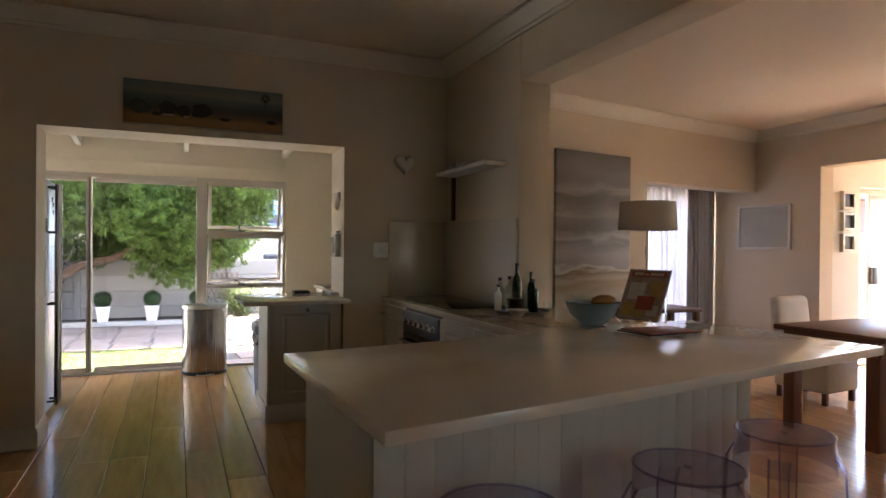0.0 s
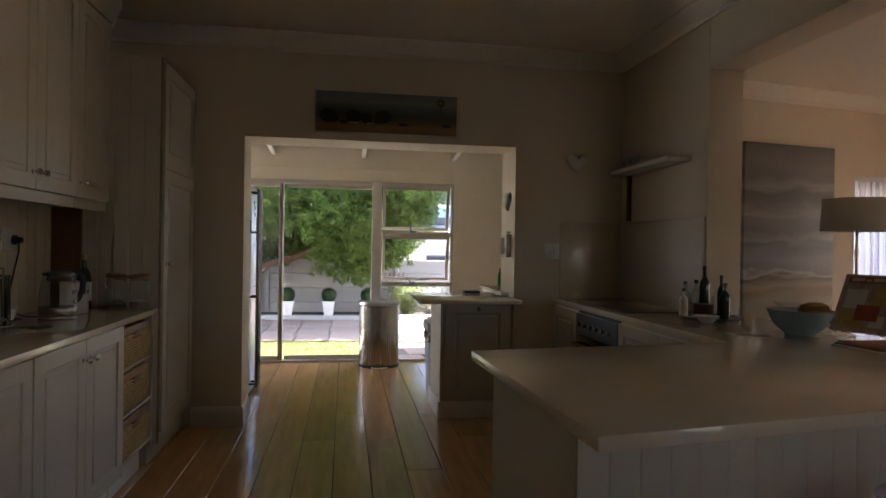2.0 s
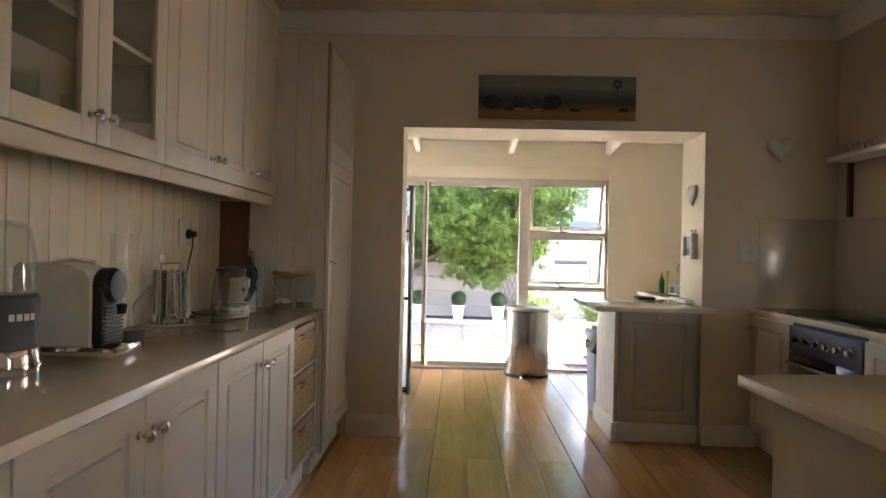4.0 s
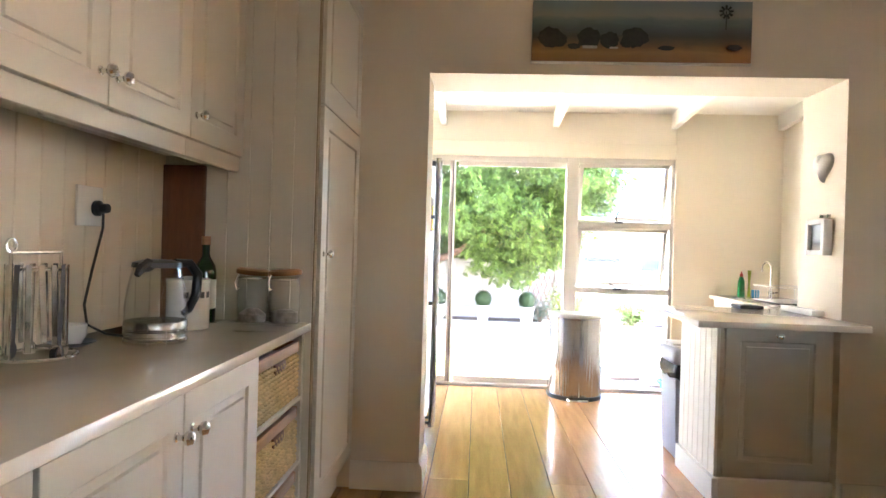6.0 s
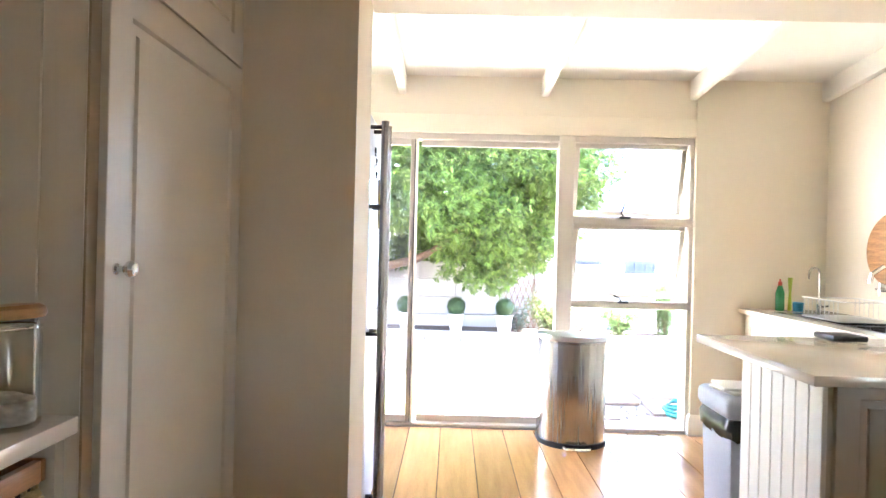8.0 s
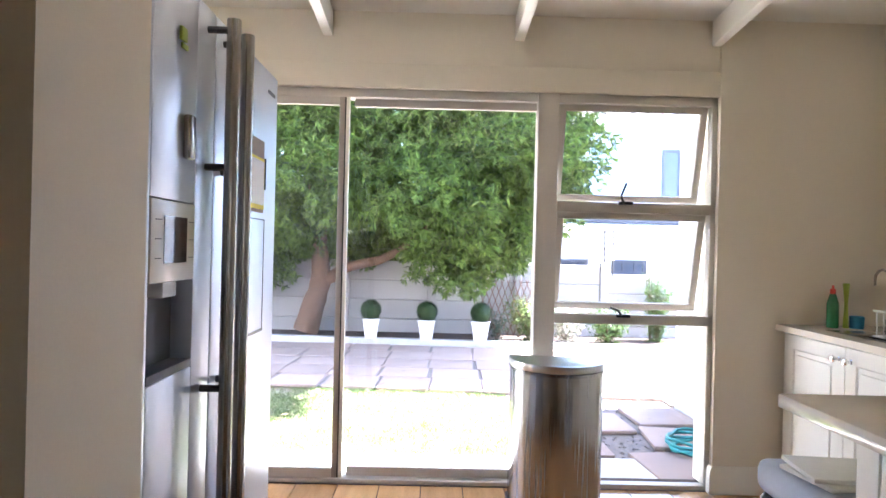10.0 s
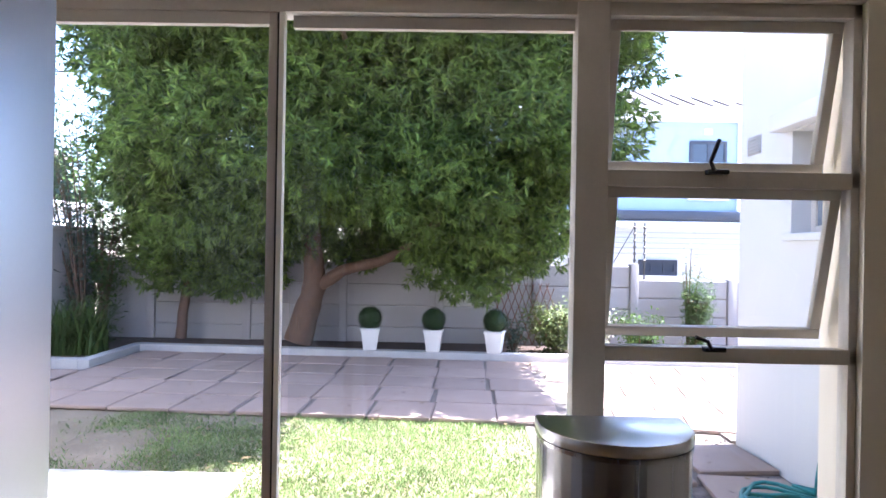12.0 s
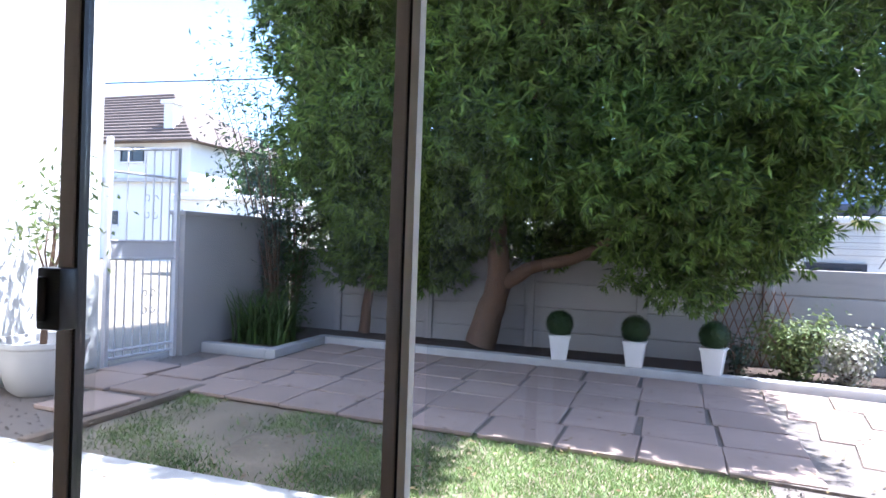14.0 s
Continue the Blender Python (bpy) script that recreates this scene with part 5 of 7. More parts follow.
part("display", box(FX + 0.0025, 6.120, 1.175, FX + 0.004, 6.235, 1.275), hob_glass, fz)
part("buttons", boxes([(FX + 0.0025, 6.080 + a, 1.185 + b, FX + 0.0035, 6.108 + a, 1.187 + b) for a in (0, 0.168) for b in (0, 0.04, 0.08)]), dark_grey, fz)
part("nozzle", boxes([(FX - 0.045, 6.140, 1.100, FX - 0.005, 6.210, 1.135)], 0.006), ceramic, fz)
part("drip_grille", boxes([(FX - 0.05, 6.062, 0.931, FX, 6.283, 0.950)], 0.002), dark_grey, fz)
fd = part("fridge_door", box(FX - 0.058, 6.403, 0.06, FX, 7.000, 1.795, 0.006), fridge_steel, fr, "steel fridge door with a small hatch")
part("hatch_seam", boxes([(FX, 6.485, 1.297, FX + 0.0015, 6.865, 1.301), (FX, 6.485, 0.937, FX + 0.003, 6.865, 0.945), (FX, 6.862, 0.941, FX + 0.0015, 6.866, 1.299), (FX, 6.484, 0.941, FX + 0.0015, 6.488, 1.299)]), black_plastic, fd)
part("badge", boxes([(FX, 6.880, 1.720, FX + 0.002, 6.960, 1.732)]), dark_grey, fd)
for y, owner in ((6.345, fz), (6.455, fd)):
    h = part("handle", tube([(FX + 0.062, y, 0.11), (FX + 0.062, y, 1.765)], 0.017, 14), steel, owner, "round steel bar handle")
    for z in (0.135, 0.865, 1.405, 1.740):
        part("mount", tube([(FX, y, z), (FX + 0.05, y, z)], 0.009, 8), dark_grey, h)
cb = thing("clipboard", (FX, 6.750, 1.315), "brown clipboard with a yellow-edged notepad on the fridge", "clipboard")
part("backing", box(FX + 0.001, 6.640, 1.320, FX + 0.005, 6.835, 1.550, 0.001), card, cb)
part("yellow_pad", box(FX + 0.0055, 6.665, 1.330, FX + 0.012, 6.815, 1.490), yellow_paper, cb)
part("note", box(FX + 0.0125, 6.675, 1.343, FX + 0.014, 6.805, 1.480), paper, cb)
part("pen", tube([(FX + 0.01, 6.828, 1.395), (FX + 0.01, 6.828, 1.495)], 0.004, 6), black_plastic, cb)
for y, z, mt, w in ((6.545, 1.565, black_plastic, 0.02), (6.545, 1.625, black_plastic, 0.02), (6.500, 1.665, dark_grey, 0.025), (6.490, 1.595, ceramic, 0.018), (6.190, 1.675, lime, 0.03)):
    bm = boxes([(FX + 0.0005, y - w / 2, z - w / 2, FX + 0.008, y + w / 2, z + w / 2), (FX + 0.0005, y - w * 0.2, z - w, FX + 0.006, y + w * 0.865, z - w * 0.6)], 0.002)
    solo("fridge_magnet", bm, mt, "small magnet stuck on the fridge door", "magnet", "fridge magnets")
bm = boxes([(FX + 0.0005, 6.205, 1.405, FX + 0.02, 6.235, 1.505)], 0.006)
solo("fridge_clip", bm, steel, "metal clip stuck on the freezer door", "clip")

# pedal bin
pb = thing("pedal_bin", (1.29, 7.72, 0), "half-round brushed steel pedal bin with a black base", "bin")


def half_round(r, back, grow=0.0):
    pts = [(1.29 - r - grow, 7.86 + grow)]
    for i in range(21):
        a = math.pi + math.pi * i / 20
        pts.append((1.29 + (r + grow) * math.cos(a), 7.775 + (0.20 + grow) * math.sin(a)))
    pts.append((1.29 + r + grow, 7.86 + grow))
    return pts


part("body", prism(half_round(0.216, 0), 0.035, 0.655, 0.002), steel, pb)
part("base", prism(half_round(0.216, 0, 0.006), 0.0, 0.034, 0.004), black_plastic, pb, "black plastic base ring")
part("collar", prism(half_round(0.216, 0, 0.004), 0.656, 0.668), steel, pb)
bm = prism(half_round(0.216, 0, 0.006), 0.669, 0.705, 0.008)
part("lid", bm, material("lid_steel", (0.62, 0.61, 0.6), 0.3, metal=1.0, vary=0.02), pb, "domed steel lid")
bm = tube([(1.21, 7.575, 0.015), (1.22, 7.545, 0.013), (1.29, 7.535, 0.013), (1.36, 7.545, 0.013), (1.37, 7.575, 0.015)], 0.011, 8)
part("pedal", bm, chrome, pb, "steel pedal loop")

g = thing("waste_bin", (1.77, 6.42, 0), "grey plastic waste bin with a black liner and newspapers on top", "bin")
bm = box(1.63, 6.26, 0, 1.90, 6.56, 0.56, 0.02)
for v in bm.verts:
    k = 1 - 0.14 * (1 - v.co.z / 0.56)
    v.co.x, v.co.y = 1.765 + (v.co.x - 1.765) * k, 6.41 + (v.co.y - 6.41) * k
part("body", bm, grey_plastic, g)
part("lid", box(1.615, 6.245, 0.562, 1.915, 6.575, 0.655, 0.03, seg=3), grey_plastic, g)
bm = bmesh.new()
ring = []
for lvl, (dz_, gr) in enumerate(((0.565, 0.005), (0.535, 0.016), (0.50, 0.014), (0.475, 0.006))):
    row = []
    for i in range(60):
        a = 2 * math.pi * i / 60
        q = 1 / max(abs(math.cos(a)), abs(math.sin(a)))
        wob = 0.006 * math.sin(i * 2.3 + lvl) + (0.012 * math.sin(i * 0.9) if lvl == 3 else 0)
        row.append(bm.verts.new((1.765 + (0.128 + gr + wob * 0.4) * math.cos(a) * q, 6.41 + (0.143 + gr + wob * 0.4) * math.sin(a) * q, dz_ + (wob if lvl else 0))))
    ring.append(row)
for a, b in zip(ring, ring[1:]):
    for i in range(60):
        bm.faces.new((a[i], a[(i + 1) % 60], b[(i + 1) % 60], b[i]))
part("liner", bm, bag_black, g, "crumpled black bin liner")
for i in range(2):
    bm = box(-0.12, -0.09, 0, 0.12, 0.09, 0.012, 0.003)
    bm.transform(Matrix.Translation((1.76, 6.40, 0.657 + 0.013 * i)) @ Matrix.Rotation(radians(10 - 16 * i), 4, "Z"))
    solo("newspaper", bm, paper, "folded newspaper lying on the bin lid", "newspaper")

# sink run
SZ = 0.875
bm = boxes([(2.445, 6.04, SZ - 0.03, 2.56, 7.965, SZ), (2.93, 6.04, SZ - 0.03, 3.028, 7.965, SZ), (2.56, 6.04, SZ - 0.03, 2.93, 6.55, SZ), (2.56, 7.55, SZ - 0.03, 2.93, 7.965, SZ)])
solo("worktop", bm, worktop_stone, "pale stone worktop round the sink", "worktop")
sk = thing("sink", (2.75, 7.05, SZ), "stainless steel sink and drainer let into the worktop", "sink")
part("basin", boxes([(2.56, 6.55, SZ - 0.17, 2.93, 7.55, SZ - 0.165), (2.56, 6.55, SZ - 0.165, 2.565, 7.55, SZ), (2.925, 6.55, SZ - 0.165, 2.93, 7.55, SZ), (2.565, 6.55, SZ - 0.165, 2.925, 6.555, SZ), (2.565, 7.545, SZ - 0.165, 2.925, 7.55, SZ), (2.565, 7.08, SZ - 0.165, 2.925, 7.10, SZ - 0.003)]), steel, sk)
part("rim", boxes([(2.545, 6.535, SZ + 0.0005, 2.565, 7.72, SZ + 0.006), (2.925, 6.535, SZ + 0.0005, 2.945, 7.72, SZ + 0.006), (2.565, 7.55, SZ + 0.0005, 2.925, 7.72, SZ + 0.004), (2.565, 6.535, SZ + 0.0005, 2.925, 6.555, SZ + 0.006)], 0.002), steel, sk, "steel drainer rim")
c = thing("sink_cabinet", (2.75, 7.0, 0), "cream sink cabinet with panel doors", "cabinet")
part("body", boxes([(2.49, 6.05, 0.1, 2.51, 7.962, SZ - 0.032), (2.51, 6.05, 0.1, 3.02, 7.962, 0.12)]), white_paint, c)
part("plinth", box(2.54, 6.05, 0, 3.02, 7.962, 0.099), white_paint, c)
for k in range(4):
    w = 0.455
    y0 = 6.1 + k * w
    bm = panel_door(w - 0.004, 0.72)
    bm.transform(Matrix.Translation((2.489, y0 + w - 0.002, 0.115)) @ Matrix.Rotation(math.pi, 4, "Z"))
    d = part("door", bm, white_paint, c)
    knob((2.469, y0 + (w - 0.04 if k % 2 == 0 else 0.04), 0.78), "-x", d)
tp = thing("filter_tap", (2.83, 7.70, SZ), "slim steel gooseneck filter tap", "tap")
bm = lathe([(0, 0), (0.02, 0), (0.02, 0.01), (0.012, 0.015), (0.014, 0.06), (0.006, 0.065), (0, 0.066)], (2.83, 7.70, SZ + 0.001), 14)
part("body", bm, steel, tp)
part("spout", tube([(2.83, 7.70, SZ + 0.06), (2.83, 7.70, SZ + 0.25)] + [(2.83 - 0.035 + 0.035 * math.cos(a), 7.70, SZ + 0.25 + 0.045 * math.sin(a)) for a in (0.5, 1.0, 1.57, 2.1, 2.7, 3.14)] + [(2.76, 7.70, SZ + 0.22)], 0.006, 8), steel, tp)
part("lever", tube([(2.83, 7.70, SZ + 0.045), (2.87, 7.66, SZ + 0.055)], 0.006, 8), steel, tp)
tp = thing("sink_mixer", (2.96, 7.2, SZ), "chrome wall mixer tap with cross handles", "tap")
part("body", tube([(3.027, 7.08, 1.06), (2.96, 7.09, 1.06), (2.96, 7.31, 1.06), (3.027, 7.32, 1.06)], 0.016, 12), chrome, tp)
part("spout", tube([(2.96, 7.2, 1.06), (2.96, 7.2, 1.16), (2.94, 7.2, 1.19), (2.88, 7.2, 1.19), (2.82, 7.2, 1.15), (2.81, 7.2, 1.10)], 0.012, 10), chrome, tp)
for y in (7.07, 7.33):
    bm = bmesh.new()
    for q in range(4):
        a = q * math.pi / 2
        tube([(2.955, y, 1.06), (2.955 + 0.0, y + 0.035 * math.cos(a), 1.06 + 0.035 * math.sin(a))], 0.006, 6, bm)
    part("handle", bm, chrome, tp)
rk = thing("dish_rack", (2.75, 7.28, SZ), "white wire dish rack on the drainer", "rack")
bm = bmesh.new()
for z in (SZ + 0.012, SZ + 0.12):
    tube([(2.60, 7.12, z), (2.90, 7.12, z), (2.90, 7.48, z), (2.60, 7.48, z)], 0.004, 6, bm, closed=True)
for i in range(9):
    y = 7.14 + i * 0.04
    tube([(2.60, y, SZ + 0.12), (2.60, y, SZ + 0.012), (2.90, y, SZ + 0.012), (2.90, y, SZ + 0.12)], 0.0028, 5, bm)
part("wires", bm, ceramic, rk)
bm = lathe([(0, 0), (0.205, 0), (0.21, 0.004), (0.21, 0.018), (0.205, 0.022), (0, 0.022)], (0, 0, 0), 44)
bm.transform(Matrix.Translation((2.985, 7.26, SZ + 0.42)) @ Matrix.Rotation(radians(-86), 4, "Y"))
solo("round_board", bm, round_wood, "round striped wooden serving board leaning on the wall", "board")
bt = thing("soap_bottle", (2.66, 7.85, SZ), "green washing-up bottle with a red cap", "bottle")
part("bottle", lathe([(0, 0), (0.026, 0), (0.028, 0.01), (0.027, 0.12), (0.014, 0.165), (0.011, 0.17), (0, 0.17)], (2.66, 7.85, SZ + 0.001), 18), soap_green, bt)
part("cap", lathe([(0, 0.165), (0.013, 0.165), (0.013, 0.19), (0.006, 0.195), (0.005, 0.21), (0, 0.212)], (2.66, 7.85, SZ), 14), red_cap, bt)
bt = thing("scrub_brush", (2.72, 7.84, SZ), "lime green washing-up brush standing upright", "brush")
part("handle", tube([(2.72, 7.84, SZ + 0.003), (2.72, 7.84, SZ + 0.12), (2.725, 7.85, SZ + 0.22)], 0.011, 8, taper=[0.014, 0.008, 0.016]), lime, bt)
solo("sponge_cup", lathe([(0, 0), (0.03, 0), (0.033, 0.055), (0.03, 0.06), (0, 0.05)], (2.775, 7.84, SZ + 0.001), 16), sponge_blue, "small blue sponge cup by the sink", "sponge")

# ---- garden ----
G, FY = -0.29, 15.2
rng = np.random.default_rng(7)
struct("ground", box(-600, -600, G - 0.6, 600, 900, G), lawn_ground, "thin lawn and bare earth")
struct("wall_wing", boxes([(3.06, 8.2, G, 3.3, 9.2, 3.15), (3.06, 10.09, G, 3.3, 10.82, 3.15), (3.06, 9.2, G, 3.3, 10.09, 1.35), (3.06, 9.2, 2.03, 3.3, 10.09, 3.15), (3.3, 10.56, G, 4.6, 10.82, 3.15)]), plaster_out, "white plastered wing of the house")
wing_win = struct("window_3", boxes([(3.19, 9.2, 1.35, 3.23, 9.25, 2.03), (3.19, 10.04, 1.35, 3.23, 10.09, 2.03), (3.19, 9.25, 1.35, 3.23, 10.04, 1.40), (3.19, 9.25, 1.98, 3.23, 10.04, 2.03)], 0.003), aluminium, "small window in the wing under a plaster hood")
part("pane", box(3.205, 9.25, 1.40, 3.212, 10.04, 1.98), material("dim_glass", (0.22, 0.24, 0.27), 0.12, vary=0.1), wing_win, "dim window pane", smooth=0)
part("hood", box(2.94, 9.10, 2.031, 3.059, 10.18, 2.15, 0.012), plaster_out, wing_win, "white plaster hood")
part("window_sill", box(3.02, 9.16, 1.30, 3.059, 10.13, 1.349, 0.006), plaster_out, wing_win)
vent = struct("wall_vent", box(3.052, 10.50, 1.95, 3.059, 10.70, 2.09, 0.002), kerb_paint, "pale louvred air vent in the wing wall")
for k in range(5):
    part("slat", box(3.045, 10.515, 1.96 + 0.025 * k, 3.052, 10.685, 1.972 + 0.025 * k, 0.001), kerb_paint, vent)
struct("wall_garden_left", boxes([(-5.5, 8.2, G, -4.79, 11.92, 4.1)], 0.03), plaster_out, "tall white plastered boundary building")
struct("wall_garden_side", boxes([(-4.70, 12.82, G, -4.50, FY - 0.1, 1.38), (-4.73, 12.80, 1.38, -4.48, FY - 0.1, 1.43)], 0.006), fence_concrete, "grey plastered side wall beside the gate")
struct("house_front", boxes([(-5.5, 7.9, G, -1.6, 8.15, 4.1), (-1.75, 8.05, G, 3.06, 8.06, -0.02)]), plaster_out)
struct("terrace", boxes([(-4.78, 8.2, G, 2.2, 9.25, G + 0.03), (-4.78, 9.25, G, -0.5, 9.92, G + 0.028)], 0.004), material("pale_concrete", (0.52, 0.5, 0.46), 0.85, vary=0.08, scale=3, bump=0.15), "pale concrete terrace by the doors")

# fence of concrete panels between posts
fence = thing("concrete_fence", (0.5, FY, G), "pale precast concrete fence with ribbed panels and posts", "fence")
POSTS = [-3.695 + 1.445 * i for i in range(9)]
for x in POSTS:
    part("post", box(x - 0.06, FY - 0.07, G, x + 0.06, FY + 0.07, 1.03 if x < 3.6 else 0.82, 0.008), fence_concrete, fence)
    top = 1.0 if x < 3.5 else 0.80
    h = (top + 0.30) / 4
    for k in range(4):
        part("panel", box(x + 0.061, FY - 0.035, -0.30 + k * h, x + 1.384, FY + 0.02, -0.30 + (k + 1) * h - 0.011, 0.008, seg=1), fence_concrete, fence)
    part("backing", box(x + 0.061, FY - 0.008, G, x + 1.384, FY + 0.012, top - 0.04), fence_concrete, fence)
part("infill", boxes([(-4.50, FY - 0.03, G, -3.76, FY + 0.02, 1.0)]), fence_concrete, fence)

# raised bed
def kerb_y(x):
    return 14.12 - 0.05 * x


KT = -0.165
bm = bmesh.new()
prism([(-3.42, kerb_y(-3.42)), (6.0, kerb_y(6.0)), (6.0, kerb_y(6.0) + 0.17), (-3.42, kerb_y(-3.42) + 0.17)], G, KT, 0.01, bm)
prism([(-3.56, 13.12), (-3.42, 13.12), (-3.42, kerb_y(-3.42) + 0.17), (-3.56, kerb_y(-3.42) + 0.17)], G, KT, 0.01, bm)
prism([(-4.49, 13.14), (-3.56, 13.12), (-3.56, 13.26), (-4.49, 13.28)], G, KT, 0.01, bm)
solo("planter_kerb", bm, kerb_paint, "low white-painted kerb round the flower bed", "kerb")
bm = bmesh.new()
prism([(-4.50, 13.26), (-3.55, 13.24), (-3.55, 14.42), (6.0, 13.95), (6.0, FY - 0.03), (-4.50, FY - 0.03)], G, -0.205, bm=bm)
struct("flower_bed", bm, soil, "dark soil of the flower bed")

# topiary pots on the kerb
box_leaf = leafy("box_leaf", (0.035, 0.07, 0.02), (0.012, 0.028, 0.01), 9.0, 0.15)


def topiary(x, y, z):
    t = thing("topiary_pot", (0, 0, 0), "clipped box ball in a white tapered square pot", "potted plant", "topiary pots")
    bm = box(-0.12, -0.12, 0, 0.12, 0.12, 0.28, 0.008)
    for v in bm.verts:
        k = 0.72 + 0.28 * v.co.z / 0.28
        v.co.x, v.co.y = v.co.x * k, v.co.y * k
    part("pot", bm, ceramic, t)
    part("pot_rim", boxes([(-0.128, -0.128, 0.262, 0.128, 0.128, 0.29)], 0.005), ceramic, t)
    own = bmesh.new()
    bmesh.ops.create_icosphere(own, subdivisions=3, radius=0.145, matrix=Matrix.Translation((0, 0, 0.42)))
    part("core", own, box_leaf, t)
    d = rng.normal(size=(1500, 3))
    d /= np.linalg.norm(d, axis=1, keepdims=True)
    me = leaves_mesh("ball", d * (0.145 + 0.02 * rng.random((1500, 1))) + np.array((0, 0, 0.42)), d, 0.022, 0.013, box_leaf, rng, 0)
    o = new("ball", me)
    o.parent = t
    t.matrix_basis = pose(x, y, z, 0, 0, 8)
    return t


t0 = topiary(-0.27, 14.22, KT + 0.001)
copy_thing(t0, pose(0.585, 14.18, KT + 0.001, 0, 0, -6))
copy_thing(t0, pose(1.40, 14.14, KT + 0.001, 0, 0, -16))


# the large tree
def limb(pts, r0, r1):
    n = len(pts)
    out, rad = [], []
    for i in range((n - 1) * 4 + 1):
        k = min(i // 4, n - 2)
        f = i / 4 - k
        p = Vector(pts[k]).lerp(Vector(pts[k + 1]), f)
        w = noise.noise_vector(p * 3) * 0.03
        out.append(p + w)
        q = i / ((n - 1) * 4)
        rad.append((r0 + (r1 - r0) * q) * (1 + 0.12 * noise.noise(p * 7)))
    return tube(out, r0, 12, taper=rad)


TB = (-1.1, 14.4, -0.12)
tree = thing("large_tree", TB, "large dense evergreen tree leaning over the patio", "tree")
part("trunk", limb([(-1.2, 14.42, -0.16), (-1.1, 14.4, 0.25), (-0.97, 14.4, 0.72), (-1.02, 14.35, 1.4), (-1.1, 14.3, 2.2), (-0.9, 14.2, 3.2), (-0.5, 14.1, 4.2)], 0.20, 0.06), bark, tree)
for p_, r0, r1 in (([(-0.98, 14.4, 0.62), (-0.6, 14.3, 0.86), (-0.05, 14.2, 1.0), (0.36, 14.1, 1.24), (1.1, 13.8, 1.9)], 0.10, 0.04),
                   ([(-1.0, 14.35, 1.3), (-1.6, 14.2, 2.0), (-2.4, 14.0, 2.7)], 0.08, 0.025), ([(-1.05, 14.3, 1.8), (-0.5, 13.5, 2.6), (-0.2, 12.6, 3.2), (-0.2, 11.6, 3.5)], 0.08, 0.025),
                   ([(-1.08, 14.3, 2.1), (0.3, 14.4, 3.0), (1.4, 14.3, 3.7)], 0.07, 0.02)):
    part("limb", limb(p_, r0, r1), bark, tree)
part("stem", limb([(-2.95, 14.6, -0.16), (-2.9, 14.6, 0.6), (-3.0, 14.5, 1.5)], 0.08, 0.04), bark, tree)
# clumps of leaves: (x, y, z, size)
CLUMPS = []
cr = random.Random(11)
for i in range(3000):
    x, y = cr.uniform(-4.6, 3.75), cr.uniform(11.7, 16.1)
    q = ((x + 0.45) / 4.15) ** 4 + ((y - 13.9) / 2.2) ** 4
    edge = 0.65 * noise.noise(Vector((y * 0.8, i * 0.01, 2)))
    if q > 1 or x < 0.75 - 0.56 * (y - 6.3) + edge or x > 0.55 + 0.41 * (y - 6.3) + edge:
        continue
    low = 1.0 - (0.3 if -0.1 < x < 1.5 and y < 14.3 else 0) + 0.13 * abs(x - 0.6) + 0.45 * noise.noise(Vector((x * 0.9, y * 0.9, 0))) + max(0, 13.2 - y) * 0.75 + 0.5 * max(0, q - 0.5)
    high = 5.8 - 1.3 * q + 0.4 * noise.noise(Vector((x, y, 5)))
    f = cr.random()
    clear = -1.0 < x < 0.55 and y < 14.5
    z = low + (high - low) * (f ** 1.6 if f < 0.8 else cr.uniform(0.7, 1.0))
    if clear and z < 1.62 or x > 2.35 + 0.42 * (z - 1.3) or x < -3.3 - 0.62 * (z - 1.2):
        continue
    CLUMPS.append((x, y, z, cr.uniform(0.2, 0.44)))
# high boughs out of view, placed to cast the shade on patio and lawn
for i in range(640):
    x = cr.uniform(-2.2, 3.7)
    y = cr.uniform(10.55 if x < 0.9 else 11.6, 12.6)
    CLUMPS.append((x, y, cr.uniform(3.75, 4.9), cr.uniform(0.25, 0.42)))
for x, y, z, s_ in ((2.0, 13.5, 1.35, 0.3), (2.3, 13.7, 1.7, 0.35), (1.95, 13.4, 1.6, 0.35), (0.8, 13.4, 0.95, 0.28), (0.45, 13.5, 0.8, 0.22), (1.15, 13.4, 1.0, 0.28), (1.55, 13.4, 1.2, 0.33), (2.75, 13.7, 2.2, 0.35), (-2.8, 13.7, 1.3, 0.4), (-3.3, 13.9, 1.8, 0.4), (-2.2, 13.4, 1.35, 0.35), (-3.6, 14.0, 2.7, 0.4),
                   (-3.5, 14, 3.2, 0.35), (-1.8, 13.3, 1.5, 0.4), (1.1, 13.1, 1.5, 0.4), (-2.9, 14.2, 0.9, 0.4), (-2.3, 14.5, 1.0, 0.4), (-1.8, 14.6, 1.1, 0.35), (-3.3, 14.4, 1.1, 0.4), (-2.6, 14.75, 0.75, 0.4), (-3.4, 14.75, 0.8, 0.42), (-2.0, 14.8, 0.8, 0.35), (-3.9, 14.7, 0.9, 0.4), (-1.6, 14.85, 1.0, 0.3), (-1.5, 14.6, 1.5, 0.35)):
    CLUMPS.append((x, y, z, s_))
# more unseen boughs, added to shade the left of the lawn
for i in range(520):
    CLUMPS.append((cr.uniform(-1.7, 1.45), cr.uniform(10.2, 11.7), cr.uniform(3.9, 4.9), cr.uniform(0.28, 0.42)))
# high clumps on the right, added to widen the patio's shade
for i in range(260):
    CLUMPS.append((cr.uniform(2.2, 4.0), cr.uniform(12.0, 14.2), cr.uniform(4.4, 5.5), cr.uniform(0.3, 0.45)))
